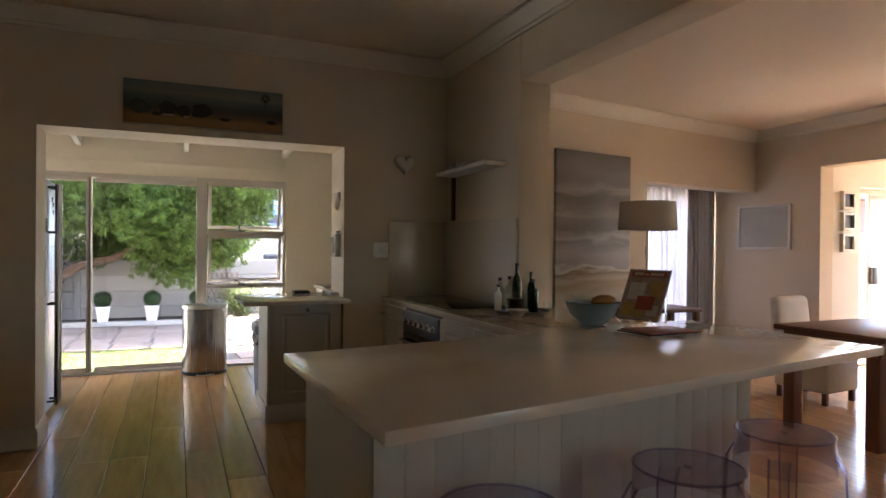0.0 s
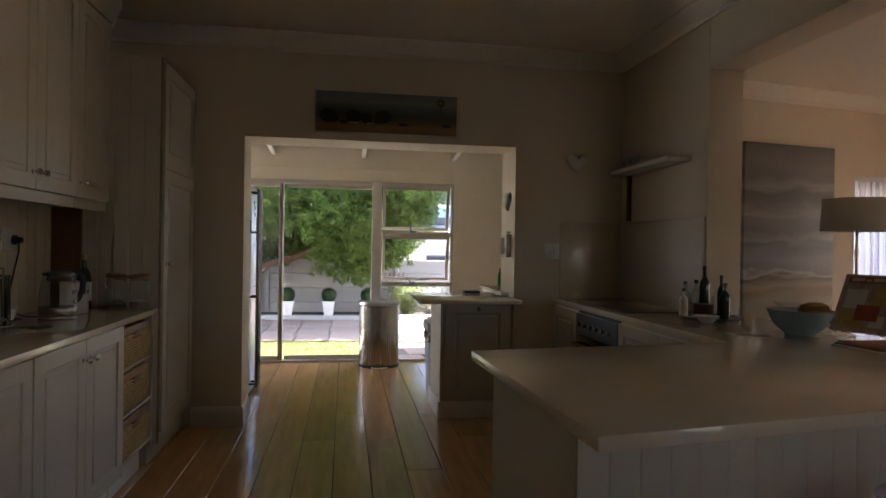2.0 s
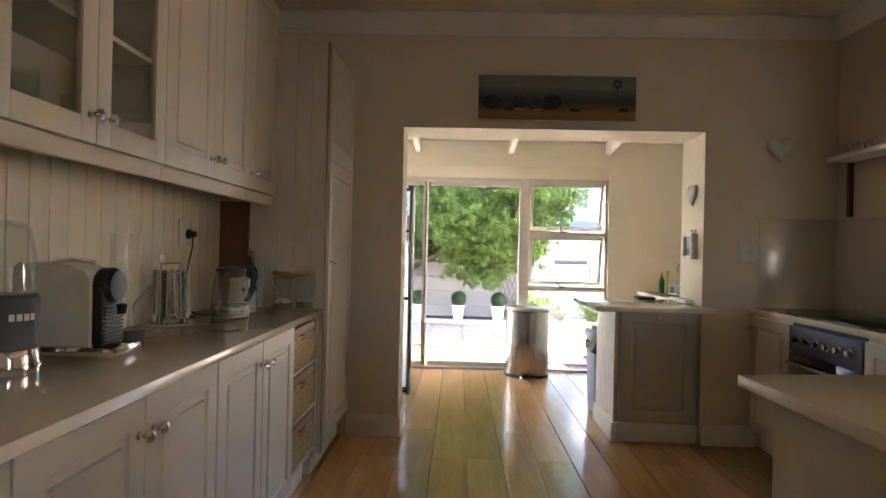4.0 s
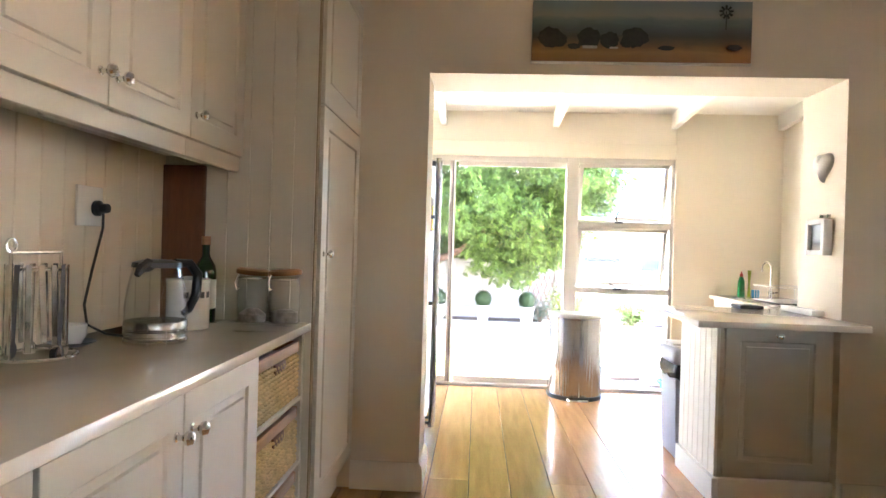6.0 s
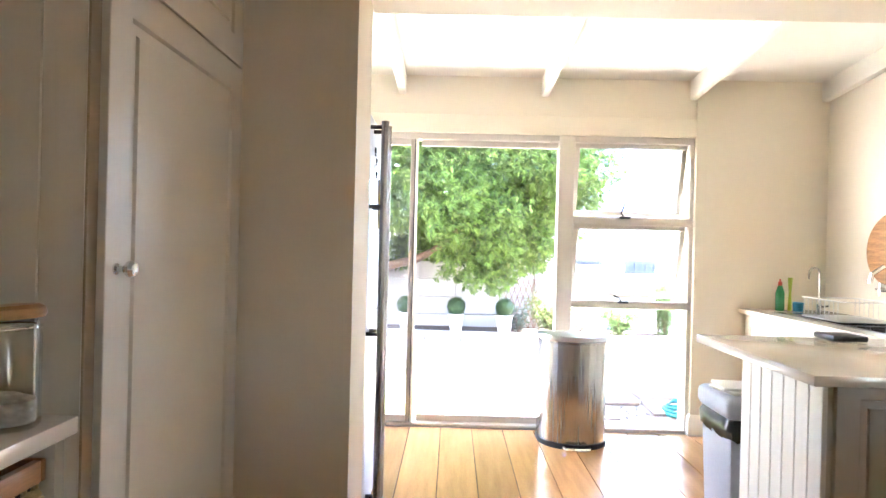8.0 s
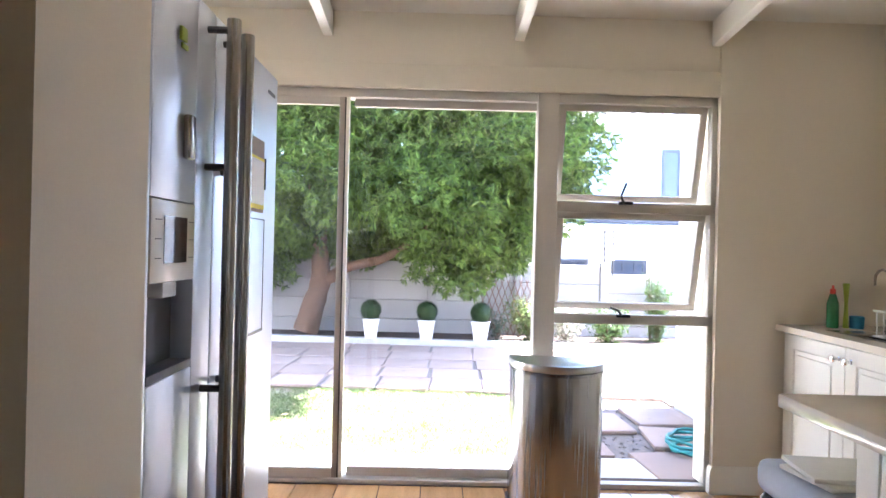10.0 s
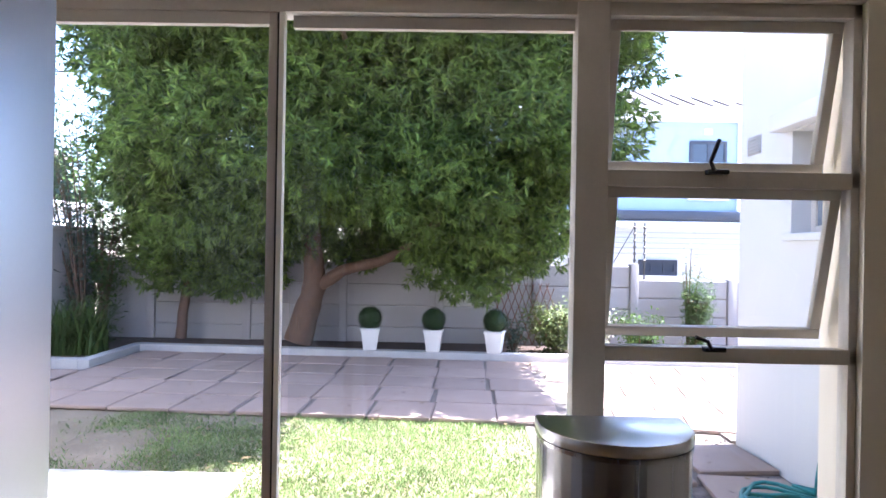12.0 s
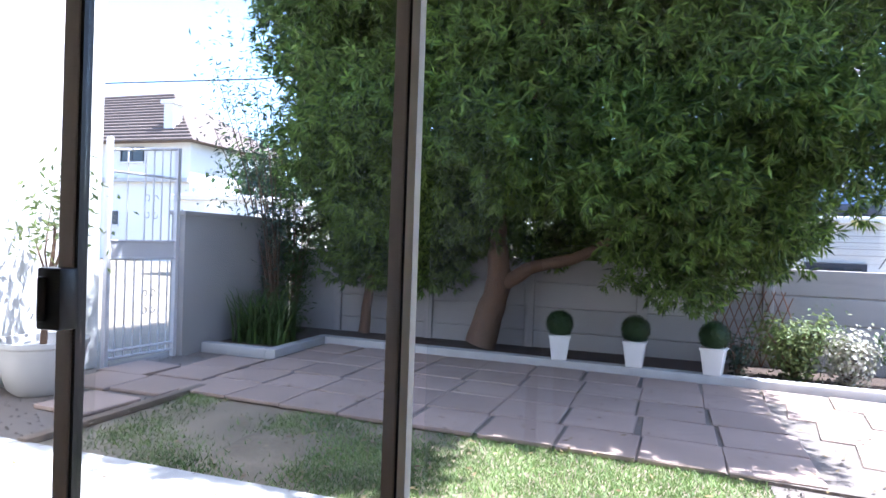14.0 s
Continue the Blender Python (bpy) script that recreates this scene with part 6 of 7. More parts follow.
# dark twigs low before the fence
for i in range(90):
    CLUMPS.append((cr.uniform(-3.3, -1.6), cr.uniform(14.35, 14.8), cr.uniform(0.62, 1.4), cr.uniform(0.2, 0.36)))
# the crown's thick top, filled out with added clumps to block the sun
for i in range(900):
    x, y = cr.uniform(-4.0, 2.6), cr.uniform(11.9, 15.8)
    if ((x + 0.5) / 3.6) ** 2 + ((y - 13.9) / 2.1) ** 2 < 1:
        CLUMPS.append((x, y, cr.uniform(3.4, 5.3), cr.uniform(0.38, 0.5)))
# low twigs behind the trunk, above the fence
for i in range(260):
    x = cr.uniform(-3.9, -1.3) if i % 3 else cr.uniform(-0.7, 1.4)
    CLUMPS.append((x, cr.uniform(14.5, 15.8), cr.uniform(0.95, 1.9), cr.uniform(0.25, 0.4)))
# each clump carries tufts, and each tuft a whorl of narrow leaves at a twig's end
cen, nor, dirs = [], [], []
for x, y, z, s_ in CLUMPS:
    m = int(17 * (s_ / 0.33) ** 1.7)
    d = rng.normal(size=(m, 3))
    d /= np.linalg.norm(d, axis=1, keepdims=True)
    tip = np.array((x, y, z)) + d * (rng.random((m, 1)) ** 0.4) * s_ * np.array((1, 1, 0.75))
    out = d + np.array([[x + 0.35, y - 13.9, (z - 2.6) * 0.5]]) * 0.25 + np.array((0, 0, -0.1))
    out /= np.linalg.norm(out, axis=1, keepdims=True)
    k = 11
    w = np.repeat(out, k, 0) * 0.75 + rng.normal(size=(m * k, 3)) * 0.62
    w[:, 2] -= 0.25
    w /= np.linalg.norm(w, axis=1, keepdims=True)
    ln = 0.055
    cen.append(np.repeat(tip, k, 0) + w * ln - np.repeat(out, k, 0) * 0.05 * rng.random((m * k, 1)))
    dirs.append(w)
    nor.append(rng.normal(size=(m * k, 3)) + np.array((0, 0, 1.0)))
cen, nor, dirs = np.concatenate(cen), np.concatenate(nor), np.concatenate(dirs)
nor /= np.linalg.norm(nor, axis=1, keepdims=True)
o = new("crown", leaves_mesh("crown", cen - np.array(TB), nor, 0.115, 0.023, tree_leaf, rng, 0, dirs))
o.parent = tree
tagged(o, "dense lance-shaped green leaves")
tree.location = (TB[0] - 0.14, TB[1] + 0.25, TB[2])


def bush(name, at, size, n, leaf_len, leaf_w, mat, label, category, stems=5, up=0.4, seed=1, lean=0.0):
    """Stems with leaves along and round them."""
    r_ = np.random.default_rng(seed)
    b = thing(name, at, label, category)
    bm = bmesh.new()
    tips = []
    for i in range(stems):
        a = 2 * math.pi * i / stems + r_.uniform(-0.4, 0.4)
        f = r_.uniform(0.3, 1.0)
        e = Vector((at[0] + size[0] * f * 0.7 * math.cos(a), at[1] + size[1] * f * 0.7 * math.sin(a), at[2] + size[2] * r_.uniform(0.7, 1.0)))
        e.x += lean
        mid = Vector(at).lerp(e, 0.5) + Vector((0, 0, size[2] * 0.1))
        tube([at, mid, e], 0.01, 5, bm, taper=[0.016, 0.010, 0.004])
        tips += [Vector(at).lerp(mid, 0.35), Vector(at).lerp(mid, 0.7)] + [mid.lerp(e, k) for k in (0.0, 0.35, 0.7, 1.0)]
    part("stems", bm, bark, b)
    t_ = np.array([tuple(v) for v in tips])
    c_ = t_[r_.integers(0, len(t_), n)] + r_.normal(size=(n, 3)) * np.array(size) * 0.17
    c_[:, 2] = np.maximum(c_[:, 2], at[2] + 0.02)
    d_ = c_ - np.array((at[0], at[1], at[2] + size[2] * up))
    d_ /= np.linalg.norm(d_, axis=1, keepdims=True) + 1e-6
    o = new("foliage", leaves_mesh("foliage", c_ - np.array(at), d_, leaf_len, leaf_w, mat, r_, 0.1))
    o.parent = b
    return b


pale_leaf = leafy("pale_leaf", (0.22, 0.26, 0.09), (0.07, 0.11, 0.035), 4.0)
flower_leaf = leafy("flower_petal", (0.6, 0.56, 0.5), (0.3, 0.32, 0.2), 4.0)
blue_leaf = leafy("grey_green_leaf", (0.10, 0.15, 0.10), (0.04, 0.075, 0.055), 4.0)
mid_leaf = leafy("mid_leaf", (0.09, 0.15, 0.035), (0.04, 0.08, 0.02), 4.0)
bush("flowering_bush", (2.25, 14.5, -0.205), (0.55, 0.35, 0.62), 2600, 0.06, 0.03, pale_leaf, "pale low flowering bush by the trellis", "bush", 9, seed=2)
bush("flowering_bush", (2.75, 14.45, -0.205), (0.5, 0.35, 0.5), 1800, 0.05, 0.035, flower_leaf, "low bush with whitish flowers", "bush", 8, seed=3)
bush("flowering_bush", (3.4, 14.4, -0.205), (0.5, 0.35, 0.48), 1500, 0.06, 0.03, mid_leaf, "low green bush on the kerb", "bush", 8, seed=4)
bush("small_bush", (1.68, 14.45, -0.205), (0.3, 0.25, 0.42), 500, 0.05, 0.026, blue_leaf, "small dark bush beside the pots", "bush", 6, seed=5)
bush("young_conifer", (4.28, 14.7, -0.205), (0.36, 0.3, 0.9), 3200, 0.07, 0.016, mid_leaf, "bright green feathery young conifer by the fence", "bush", 12, seed=6)
bush("tall_shrub", (4.22, 14.85, -0.205), (0.24, 0.2, 1.55), 260, 0.06, 0.02, pale_leaf, "thin tall shrub with sparse leaves", "bush", 5, seed=8)
bush("small_tree", (-4.25, 14.4, -0.205), (1.0, 0.6, 3.7), 3000, 0.085, 0.03, blue_leaf, "slender grey-green tree with open twigs", "tree", 11, seed=9, lean=-0.55)
bush("small_tree", (-4.2, 14.75, -0.205), (0.6, 0.4, 2.3), 2600, 0.09, 0.032, mid_leaf, "bushy young tree against the side wall", "tree", 12, seed=10)

# strap-leaved plant in the corner bed
sp = thing("strap_plant", (-3.98, 13.75, -0.205), "clump of long strap leaves in the corner bed", "plant")
bm = bmesh.new()
sr = random.Random(3)
for i in range(320):
    a = sr.uniform(0, 2 * math.pi)
    L_, h, w = sr.uniform(0.15, 0.62), sr.uniform(0.35, 0.98), 0.018
    bx, by = -3.98 + sr.uniform(-0.33, 0.33), 13.75 + sr.uniform(-0.25, 0.25)
    prev = None
    for k in range(5):
        f = k / 4
        p = Vector((bx + L_ * f * f * math.cos(a), by + L_ * f * f * math.sin(a) * 0.7, -0.205 + h * (f - 0.25 * f ** 3)))
        s_ = Vector((-math.sin(a), math.cos(a), 0)) * w * (1 - f * 0.9)
        cur = (bm.verts.new(p - s_), bm.verts.new(p + s_))
        if prev:
            bm.faces.new((prev[0], prev[1], cur[1], cur[0]))
        prev = cur
part("leaves", bm, mid_leaf, sp)

# trellis leaning on the fence
tl_ = thing("trellis", (1.9, FY - 0.1, -0.205), "folding diamond trellis of thin dark bars", "trellis")
for i in range(-3, 11):
    for s_ in (-1, 1):
        xa = 1.50 + i * 0.105
        f0 = max(0.0, (1.44 - xa) / 0.34 if s_ > 0 else (xa - 2.34) / 0.34)
        f1 = min(1.0, (2.34 - xa) / 0.34 if s_ > 0 else (xa - 1.44) / 0.34)
        if f1 - f0 < 0.08:
            continue
        part("bar", tube([(xa + s_ * 0.34 * f, FY - 0.095 + 0.008 * s_, -0.205 + 0.92 * f) for f in (f0, f1)], 0.0065, 5), dark_wood, tl_)

# gate, pillar, large pot
gt = thing("garden_gate", (-4.65, 12.37, G), "tall white wrought-iron gate standing shut", "gate")
ga, gb = Vector((-4.73, 11.94, 0)), Vector((-4.60, 12.79, 0))
white_iron = material("white_iron", (0.62, 0.6, 0.6), 0.5, vary=0.06)
for f in (0.0, 1.0):
    p = ga.lerp(gb, f)
    part("post", box(p.x - 0.025, p.y - 0.025, G, p.x + 0.025, p.y + 0.025, 2.16), white_iron, gt)
for z in (G + 0.09, -0.12, 0.87, 1.06, 1.80):
    part("rail", tube([(ga.x, ga.y, z), (gb.x, gb.y, z)], 0.016, 6), white_iron, gt)
part("top_rail", tube([(ga.x, ga.y, 2.02), (gb.x, gb.y, 2.15)], 0.016, 6), white_iron, gt)
part("mid_panel", prism([(ga.x, ga.y), (gb.x, gb.y), (gb.x - 0.008, gb.y), (ga.x - 0.008, ga.y)], 0.885, 1.045), white_iron, gt)
for i in range(1, 8):
    p = ga.lerp(gb, i / 8)
    part("bar", tube([(p.x, p.y, G + 0.09), (p.x, p.y, 0.87)], 0.009, 6), white_iron, gt)
    if i % 2 == 0 or i > 4:
        part("bar", tube([(p.x, p.y, 1.06), (p.x, p.y, 2.03 + 0.13 * i / 8)], 0.009, 6), white_iron, gt)
dg = (gb - ga).normalized()
for zc in (0.38, 1.45):
    bm = bmesh.new()
    for sx in (-1, 1):
        for sz in (-1, 1):
            c0 = ga.lerp(gb, 0.6) + dg * (0.05 * sx) + Vector((0, 0, zc + 0.09 * sz))
            tube([c0 + dg * (0.035 * math.cos(a) * sx * (1 - a / 9)) + Vector((0, 0, 0.05 * math.sin(a) * sz * (1 - a / 9))) for a in [k * 0.5 for k in range(11)]], 0.006, 5, bm)
    part("scroll", bm, white_iron, gt)
pt = thing("large_planter", (-4.38, 10.95, G), "large beige planter with a sparse young shrub", "planter")
part("pot", lathe([(0, 0), (0.2, 0), (0.26, 0.06), (0.33, 0.28), (0.35, 0.42), (0.37, 0.44), (0.37, 0.48), (0.33, 0.48), (0.31, 0.40), (0, 0.38)], (-4.38, 10.95, G), 36), kerb_paint, pt)
part("stem", limb([(-4.38, 10.95, G + 0.36), (-4.33, 10.95, 0.6), (-4.28, 10.95, 1.2)], 0.03, 0.012), bark, pt)
bm = bmesh.new()
for e in ((-4.58, 11.0, 1.1), (-4.03, 10.9, 1.15), (-4.43, 11.05, 1.5), (-4.08, 10.95, 1.5)):
    tube([(-4.33, 10.95, 0.7), ((e[0] - 4.33) / 2, 10.95, 0.95), e], 0.008, 5, bm, taper=[0.012, 0.008, 0.003])
part("twigs", bm, bark, pt)
r_ = np.random.default_rng(21)
tips = np.array(((-4.58, 11.0, 1.1), (-4.03, 10.9, 1.15), (-4.43, 11.05, 1.5), (-4.08, 10.95, 1.5), (-4.28, 10.95, 1.25)))
c_ = tips[r_.integers(0, 5, 320)] + r_.normal(size=(320, 3)) * 0.14
d_ = r_.normal(size=(320, 3))
d_ /= np.linalg.norm(d_, axis=1, keepdims=True)
o = new("foliage", leaves_mesh("foliage", c_ - np.array((-4.38, 10.95, G)), d_, 0.08, 0.03, pale_leaf, r_, 0.1))
o.parent = pt
solo("edging", boxes([(-3.28, 9.9, G, -3.19, 11.66, G + 0.05)], 0.008), material("edging_timber", (0.2, 0.15, 0.11), 0.85, vary=0.2, scale=8, bump=0.3), "timber edging between gravel and lawn", "edging")

# hose
hz = thing("garden_hose", (2.75, 9.45, G), "turquoise garden hose lying in a loose coil", "hose")
pts = []
hr = random.Random(8)
for i in range(150):
    a = i * 0.26
    rr_ = 0.20 + 0.035 * math.sin(i * 0.31) + 0.02 * math.sin(i * 1.1)
    pts.append((2.72 + rr_ * 1.15 * math.cos(a), 9.42 + rr_ * math.sin(a) * 1.1, G + 0.045 + 0.015 * (i // 24) + 0.006 * math.sin(i)))
for k in range(8):
    pts.append((2.9 + 0.02 * k, 9.5 + 0.02 * k, G + 0.14 + 0.055 * k))
part("coil", tube(pts, 0.012, 7), turquoise, hz)

# ---- far houses ----
roof_sheet = material("roof_sheet", (0.2, 0.19, 0.18), 0.5, vary=0.06, scale=2)
roof_tile = material("roof_tile", (0.16, 0.12, 0.10), 0.8, vary=0.15, scale=3, bump=0.2)
blue_wall = material("pale_blue_plaster", (0.27, 0.36, 0.52), 0.85, vary=0.04, scale=1)
dark_frame = material("dark_frame", (0.03, 0.035, 0.05), 0.4, vary=0.05)
pane_blue = material("window_dark_glass", (0.035, 0.05, 0.075), 0.08, vary=0.1)


def far_window(parent, x0, x1, y, z0, z1, bars=1):
    w = part("window", boxes([(x0, y - 0.06, z0, x0 + 0.08, y, z1), (x1 - 0.08, y - 0.06, z0, x1, y, z1), (x0 + 0.08, y - 0.06, z0, x1 - 0.08, y, z0 + 0.08), (x0 + 0.08, y - 0.06, z1 - 0.08, x1 - 0.08, y, z1)]
                              + [(x0 + (x1 - x0) * k / (bars + 1) - 0.03, y - 0.05, z0 + 0.08, x0 + (x1 - x0) * k / (bars + 1) + 0.03, y, z1 - 0.08) for k in range(1, bars + 1)]), dark_frame, parent, "dark-framed window")
    part("pane", box(x0 + 0.08, y - 0.03, z0 + 0.08, x1 - 0.08, y - 0.01, z1 - 0.08), pane_blue, w, smooth=0)
    part("sill", box(x0 - 0.06, y - 0.12, z0 - 0.1, x1 + 0.06, y, z0 - 0.001), plaster_out, w)


HY = 24.0
h = thing("neighbour_house", (6.0, 28, G), "two-storey pale blue house with a ribbed metal roof", "house")
part("wall", boxes([(0.5, HY, 2.4, 9.2, HY + 8, 5.25), (0.5, HY, G, 9.2, HY + 8, 2.13)]), blue_wall, h)
part("ledge", boxes([(0.3, HY - 0.35, 2.13, 9.5, HY + 8.2, 2.4)], 0.02), dark_frame, h, "dark ledge between the storeys")
bm = bmesh.new()
vs = [bm.verts.new(v) for v in ((-0.1, HY - 0.6, 5.3), (9.9, HY - 0.6, 5.3), (9.9, HY + 8.6, 5.3), (-0.1, HY + 8.6, 5.3), (4.0, HY + 4, 7.1), (5.6, HY + 4, 7.1))]
for f in ((0, 1, 5, 4), (1, 2, 5), (2, 3, 4, 5), (3, 0, 4), (3, 2, 1, 0)):
    bm.faces.new([vs[i] for i in f])
roof = part("roof", bm, roof_sheet, h, "ribbed grey metal roof", smooth=0)
bm = bmesh.new()
for i in range(20):
    x = 0.2 + i * 0.47
    k = min(1, (x + 0.1) / 4.1, (9.9 - x) / 4.3)
    tube([(x, HY - 0.6, 5.33), (x, HY - 0.6 + 4.6 * k, 5.33 + 1.8 * k)], 0.035, 4, bm)
part("ribs", bm, roof_tile, roof)
part("gutter", boxes([(-0.15, HY - 0.72, 5.16, 9.95, HY - 0.6, 5.32)], 0.02), plaster_out, h, "white gutter")
part("soffit", boxes([(0.5, HY - 0.6, 5.02, 9.7, HY - 0.001, 5.16)]), plaster_out, h)
far_window(h, 7.69, 8.76, HY, 2.84, 4.46)
far_window(h, 4.3, 5.2, HY, 2.9, 4.4)
far_window(h, 2.0, 3.1, HY, 2.9, 4.4)
part("downpipe", tube([(9.1, HY - 0.08, 5.15), (9.1, HY - 0.08, 2.4)], 0.05, 8), plaster_out, h)
part("vent", boxes([(8.1, HY - 0.02, 4.65, 8.35, HY, 4.83)]), kerb_paint, h)
a = thing("neighbour_annex", (5, 19, G), "low white outbuilding with narrow dark windows", "house")
part("wall", box(0.6, 19.0, G, 12.0, 22.0, 1.72), plaster_out, a)
part("parapet", boxes([(0.5, 18.9, 1.72, 12.1, 22.1, 1.84)], 0.02), plaster_out, a)
for k in range(5):
    part("roof_line", tube([(0.6, 18.96 - 0.01 * k, 1.62 - 0.11 * k), (12, 18.96 - 0.01 * k, 1.62 - 0.11 * k)], 0.012, 4), kerb_paint, a)
for x0, x1 in ((1.32, 1.92), (3.27, 4.2), (4.75, 5.55), (7.0, 7.6)):
    far_window(a, x0, x1, 19.0, 0.72, 1.05, 2)
fp = thing("fence_wires", (3.65, FY + 0.1, 0.9), "black posts of an electric fence above the wall", "fence")
for x in (3.57, 3.72):
    part("post", tube([(x, FY + 0.1, 0.72), (x, FY + 0.1, 1.66)], 0.012, 6), black_plastic, fp)
    for k in range(6):
        part("insulator", tube([(x - 0.02, FY + 0.1, 1.08 + 0.1 * k), (x + 0.02, FY + 0.1, 1.08 + 0.1 * k)], 0.018, 6), black_plastic, fp)
part("stay", tube([(3.57, FY + 0.1, 1.6), (3.25, FY + 0.1, 1.03)], 0.007, 5), black_plastic, fp)
for k in range(6):
    part("wire", tube([(-3.7, FY + 0.1, 1.08 + 0.1 * k), (3.57, FY + 0.1, 1.08 + 0.1 * k)], 0.0025, 4), kerb_paint, fp)
part("warning_sign", box(2.95, FY + 0.085, 1.52, 3.13, FY + 0.095, 1.60), material("sign_yellow", (0.75, 0.68, 0.3), 0.6, vary=0.1), fp, "small pale yellow sign")

LY = 32.0
h = thing("neighbour_house", (-25, 36, G), "white two-storey house with a dark tiled roof", "house")
part("wall", box(-36, LY, G, -21.0, LY + 8, 5.8), plaster_out, h)
bm = bmesh.new()
vs = [bm.verts.new(v) for v in ((-36.6, LY - 0.7, 5.7), (-20.3, LY - 0.7, 5.7), (-20.3, LY + 8.7, 5.7), (-36.6, LY + 8.7, 5.7), (-32, LY + 4, 9.3), (-25.8, LY + 4, 9.3))]
for f in ((0, 1, 5, 4), (1, 2, 5), (2, 3, 4, 5), (3, 0, 4), (3, 2, 1, 0)):
    bm.faces.new([vs[i] for i in f])
roof = part("roof", bm, roof_tile, h, "dark tiled roof", smooth=0)
bm = bmesh.new()
for i in range(16):
    k = i / 16
    tube([(-36.6 + 4.6 * k, LY - 0.7 + 4.7 * k, 5.74 + 3.6 * k), (-20.3 - 5.5 * k, LY - 0.7 + 4.7 * k, 5.74 + 3.6 * k)], 0.05, 4, bm)
part("tile_courses", bm, roof_tile, roof)
part("chimney", boxes([(-23.0, LY + 0.3, 5.9, -22.4, LY + 0.9, 7.75), (-23.15, LY + 0.2, 7.75, -22.25, LY + 1.0, 7.95)]), plaster_out, h, "white chimney")
far_window(h, -25.4, -23.9, LY, 4.75, 5.5)
far_window(h, -26.1, -25.5, LY, 1.5, 2.2, 0)
far_window(h, -28.6, -27.1, LY, 4.75, 5.5)
part("ledge", boxes([(-36.1, LY - 0.3, 3.7, -20.9, LY, 3.9)]), kerb_paint, h)
lw_ = solo("lean_to", boxes([(-14.6, 24.0, G, -11.5, 27.0, 2.3), (-14.8, 23.8, 2.3, -11.3, 27.2, 2.48)], 0.02), plaster_out, "low white outbuilding beyond the side wall", "outbuilding")
for i, (x, y, s_) in enumerate(((-17.5, 34, 1.5), (-14.5, 38, 1.3), (-24, 24, 1.1), (-11, 36, 1.2))):
    bush("far_tree", (x, y, G), (2.2 * s_, 2.0 * s_, 3.6 * s_), 2600, 0.45, 0.22, mid_leaf, "round green tree beyond the houses", "tree", 9, seed=30 + i)
solo("overhead_cable", tube([(-40, 24.5, 7.2), (-20, 22.4, 5.98), (-15.4, 22, 5.8), (-10, 22, 5.66), (4, 21.5, 6.2)], 0.022, 5), black_plastic, "thin black overhead cable across the sky", "cable")


# yard beside the sun room
struct("wall_yard", boxes([(7.0, 11.0, G, 22.0, 11.2, 1.75)], 0.01), plaster_out, "white plastered yard wall")
h = thing("brick_outbuilding", (17, 14, G), "red brick outbuilding with a dark roof behind the yard wall", "house")
part("wall", box(13.0, 12.5, G, 24.0, 16.0, 2.75), material("red_brick", (0.33, 0.13, 0.10), 0.85, vary=0.15, scale=6, bump=0.2), h)
part("roof", boxes([(12.7, 12.2, 2.75, 24.3, 16.3, 3.0)], 0.02), roof_tile, h)
bush("flowering_bush", (12.3, 10.4, G), (0.8, 0.5, 2.4), 1500, 0.12, 0.05, mid_leaf, "tall green shrub against the yard wall", "bush", 8, seed=40)
# ---- floor planks, wall boards, paving, grass ----
floor = struct("floor", boxes([(-1.6, BACK_Y, -0.0155, 9.8, 8.0, -0.012)]), hidden_wood, "glossy wide oak floorboards")
PW = 0.212
pr = random.Random(5)
mesh_by_len = {}


def plank(x, y0, y1):
    key = round(y1 - y0, 2)
    if key not in mesh_by_len:
        bm = box(0, 0, -0.0115, PW - 0.004, key - 0.003, 0.0, 0.0015, seg=1)
        mesh_by_len[key] = mesh_of(bm, "plank", floor_oak, 0)
    o = new("plank", mesh_by_len[key])
    o.location = (x, y0, 0)
    o.parent = floor


for i in range(22):
    x = -1.50 + 0.03 + i * PW
    edges = [BACK_Y + 0.01]
    y = BACK_Y + pr.choice((1.2, 1.8, 2.4, 3.0))
    while y < 6.8:
        edges.append(round(y, 2))
        y += pr.choice((2.4, 3.0, 3.6))
    edges.append(7.99)
    for a, b in zip(edges, edges[1:]):
        if x + PW < LEFT_X and b < 6.0:
            continue
        plank(x, a, b)
bm = bmesh.new()
for i in range(31):
    x = -1.47 + (22 + i) * PW
    y = BACK_Y + pr.uniform(0.5, 2.5)
    ys = [BACK_Y] + [y + 2.7 * k for k in range(4)]
    ys = [v for v in ys if v < 6.3] + [6.9]
    for a, b in zip(ys, ys[1:]):
        box(x, a, -0.0115, x + PW - 0.004, b - 0.003, 0.0, bm=bm)
part("planks", bm, floor_oak, floor, "oak boards of the dining room", 0)
floor.children[-1]["kind"] = "stuff"

# tongue-and-groove boards behind the left worktop
panelling = struct("panelling", box(LEFT_X + 0.0005, 1.0, TOP, LEFT_X + 0.004, 4.826, 1.535), cabinet_paint, "cream tongue-and-groove boards behind the worktop")
bm = box(0, 0, 0, 0.011, 0.0915, 1.535 - TOP, 0.0025, seg=1)
board_mesh = mesh_of(bm, "board", wall_paint, 0)
for i in range(40):
    o = new("board", board_mesh)
    o.location = (LEFT_X + 0.005, 4.73 - i * 0.0945, TOP + 0.001)
    o.parent = panelling

# paving slabs
def patio_y(x):
    return 11.32 - 0.09 * x


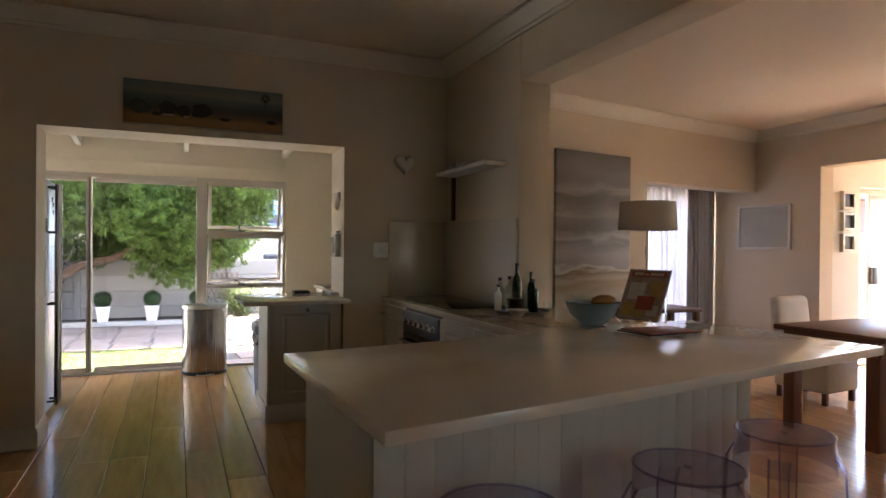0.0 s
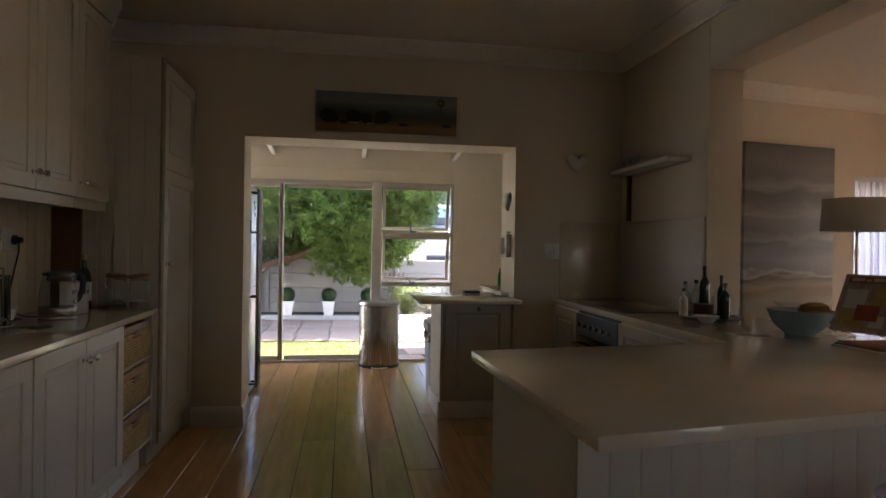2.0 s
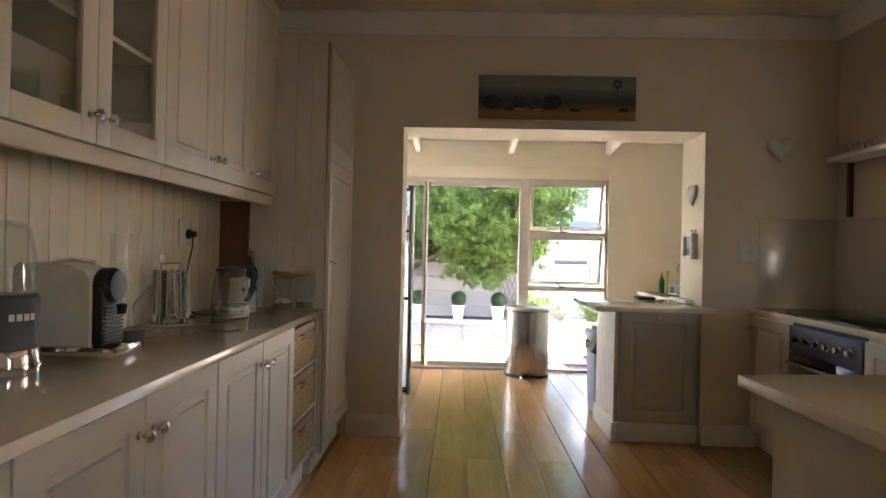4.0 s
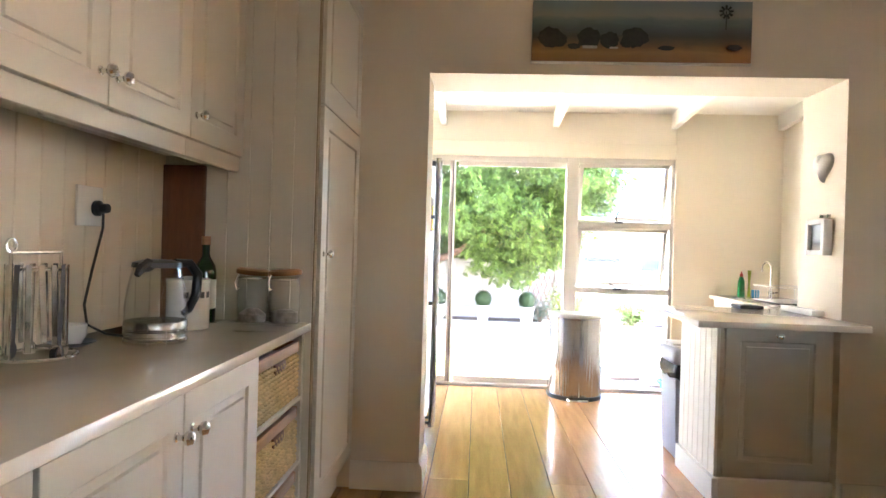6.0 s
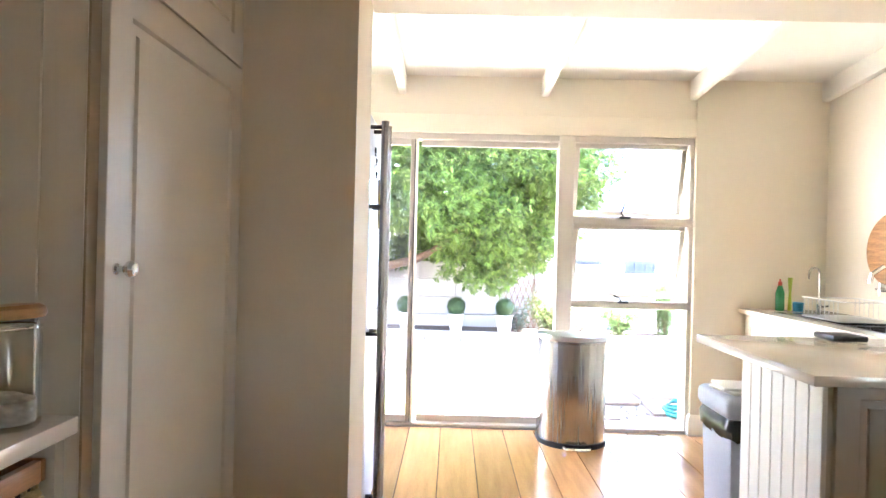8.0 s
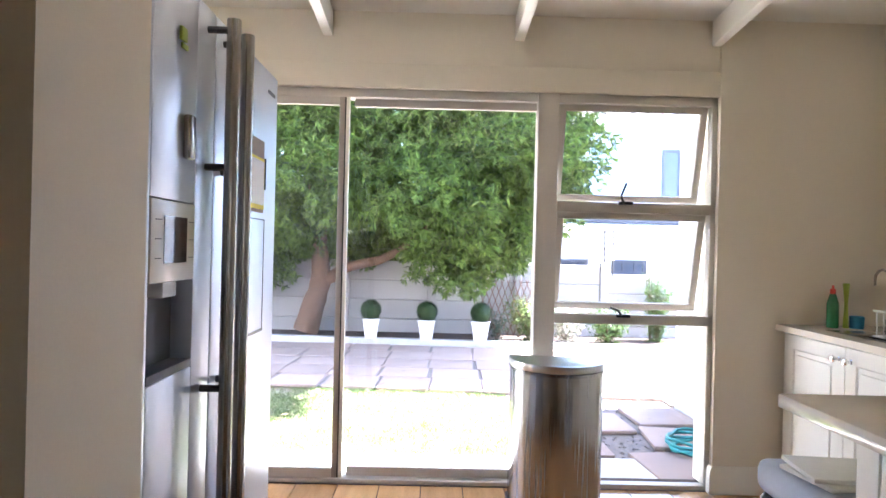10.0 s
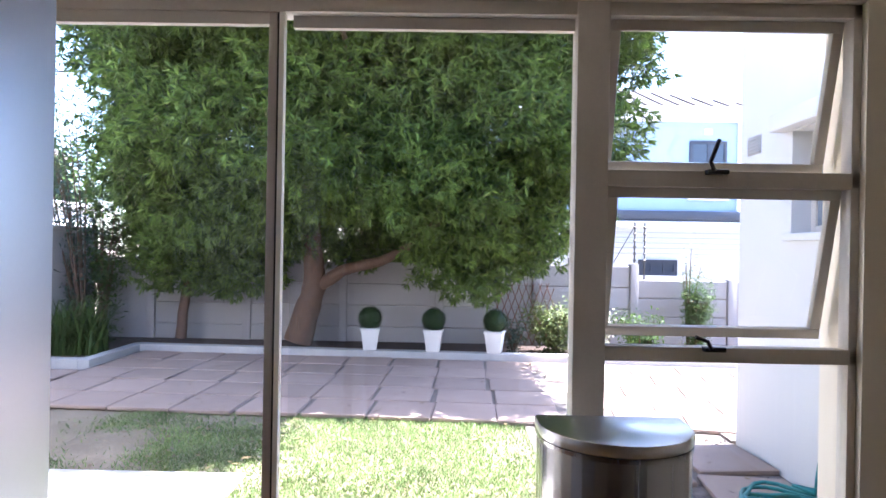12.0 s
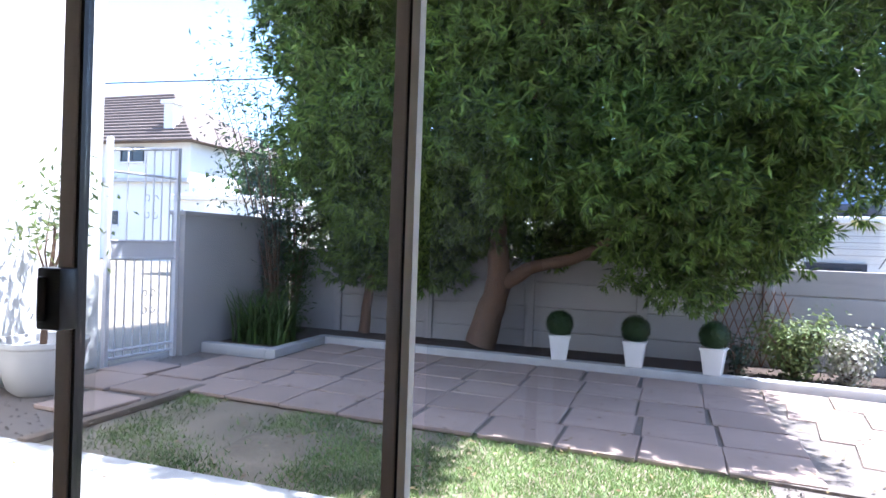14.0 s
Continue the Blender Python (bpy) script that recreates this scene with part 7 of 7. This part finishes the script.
pavement = struct("pavement", prism([(-3.3, patio_y(-3.3)), (3.03, patio_y(3.03)), (3.03, 10.83), (6.0, 10.83), (6.0, kerb_y(6.0) - 0.005), (-3.41, kerb_y(-3.41) - 0.005), (-3.41, 13.1)], G, G + 0.028), gravel, "worn patio of square concrete slabs")
slab_mesh = []
sr = random.Random(9)
for k in range(5):
    bm = box(-0.278, -0.276, 0, 0.278, 0.276, 0.035, 0.008, seg=1)
    for v in bm.verts:
        if v.co.z > 0.03:
            v.co.x += sr.uniform(-0.008, 0.008)
            v.co.y += sr.uniform(-0.008, 0.008)
    slab_mesh.append(mesh_of(bm, "slab", paving, 0))


def slab_at(x, y, turn, s=(1, 1)):
    o = new("slab", slab_mesh[sr.randrange(5)])
    o.matrix_basis = Matrix.Translation((x, y, G + 0.005 + sr.uniform(0, 0.006))) @ Matrix.Rotation(radians(turn + sr.uniform(-1, 1)), 4, "Z") @ Matrix.Diagonal((*s, 1, 1))
    o.parent = pavement


for i in range(9):
    for j in range(5):
        x = -3.08 + i * 0.575 + 0.02 * math.sin(j * 2.1 + i)
        y = kerb_y(x) - 0.30 - j * 0.568
        if y > patio_y(x) + 0.1:
            slab_at(x, y, -2.5, (1.0 + sr.uniform(-0.03, 0.01), 0.99 + sr.uniform(-0.03, 0.01)))
for i in range(6):
    for j in range(5):
        x, y = 2.10 + i * 0.60 + 0.11 * j, kerb_y(2.1) - 0.32 - j * 0.585 - 0.05 * i
        if j < 4 or i < 2:
            slab_at(x, y, -9 + sr.uniform(-3, 3), (1.02 + sr.uniform(-0.04, 0.02), 1.02 + sr.uniform(-0.04, 0.02)))
for x, y, t_ in ((2.75, 10.4, 4), (2.7, 9.75, -5), (2.1, 10.15, 3), (1.75, 9.55, 0), (2.45, 9.1, 6), (-3.68, 12.1, 2), (-4.3, 12.0, -4), (-3.62, 11.5, 2), (-3.66, 10.8, -3), (-4.2, 11.45, 3), (-3.7, 12.65, 0)):
    slab_at(x, y, t_)
struct("gravel_bed", boxes([(1.45, 9.26, G, 3.05, 11.2, G + 0.006), (-4.78, 9.91, G, -3.29, 13.12, G + 0.006)]), gravel, "gravel strip with stepping slabs")
gv = bmesh.new()
for i in range(900):
    if i % 2:
        x, y = sr.uniform(1.5, 3.03), sr.uniform(9.3, 11.2)
    else:
        x, y = sr.uniform(-4.7, -3.3), sr.uniform(10.0, 13.1)
    q = sr.uniform(0.010, 0.024)
    own = [gv.verts.new((x + q * sr.uniform(0.6, 1.2) * a, y + q * sr.uniform(0.6, 1.2) * b, G + 0.004 + q * c_)) for a, b, c_ in ((1, 0, 0.3), (-0.5, 0.87, 0.3), (-0.5, -0.87, 0.3), (0, 0, 1))]
    for f in ((0, 1, 3), (1, 2, 3), (2, 0, 3)):
        gv.faces.new([own[k] for k in f])
tagged(struct("pebbles", gv, gravel, "loose pebbles between the slabs", "", 0), kind="stuff")

# grass blades and fallen leaves
n = 70000
gx, gy = rng.uniform(-3.18, 1.45, n), rng.uniform(9.26, 11.7, n)
dens = np.array([noise.noise(Vector((a * 1.1, b * 1.1, 3.0))) for a, b in zip(gx, gy)])
keep = (dens + 0.24 + 0.2 * (gx + 1.0) + rng.normal(size=n) * 0.15 > 0.1) & ~((gx < -0.5) & (gy < 9.93)) & (gy < 11.33 - 0.09 * gx)
gx, gy = gx[keep], gy[keep]
n = len(gx)
hh = rng.uniform(0.015, 0.04, n)
aa = rng.uniform(0, 2 * np.pi, n)
lean = rng.normal(size=(n, 2)) * 0.018
v = np.zeros((n, 3, 3))
v[:, 0, 0], v[:, 0, 1] = gx - 0.005 * np.cos(aa), gy - 0.005 * np.sin(aa)
v[:, 1, 0], v[:, 1, 1] = gx + 0.005 * np.cos(aa), gy + 0.005 * np.sin(aa)
v[:, 2, 0], v[:, 2, 1], v[:, 2, 2] = gx + lean[:, 0], gy + lean[:, 1], hh
v[:, :, 2] += G
me = bpy.data.meshes.new("grass")
me.from_pydata(v.reshape(-1, 3).tolist(), [], np.arange(3 * n).reshape(n, 3).tolist())
me.materials.append(leafy("grass_blade", (0.27, 0.34, 0.13), (0.10, 0.17, 0.05), 2.0, 0.3))
tagged(new("grass", me), "patchy short lawn grass", "grass", "", "stuff")
n = 500
lx, ly = rng.uniform(-3.2, 2.8, n), rng.uniform(9.3, 13.9, n)
lc = np.stack([lx, ly, np.full(n, G + 0.05)], 1)
o = new("fallen_leaves", leaves_mesh("fallen_leaves", lc, np.tile((0.0, 0.0, 1.0), (n, 1)), 0.06, 0.022, leafy("dry_leaf", (0.25, 0.18, 0.09), (0.09, 0.06, 0.03), 2.0, 0.1), rng, 0))
for vv in o.data.vertices:
    vv.co.z = G + 0.046 + 0.004 * math.sin(vv.index)
tagged(o, "dry fallen leaves on the patio", "leaves", "", "stuff")
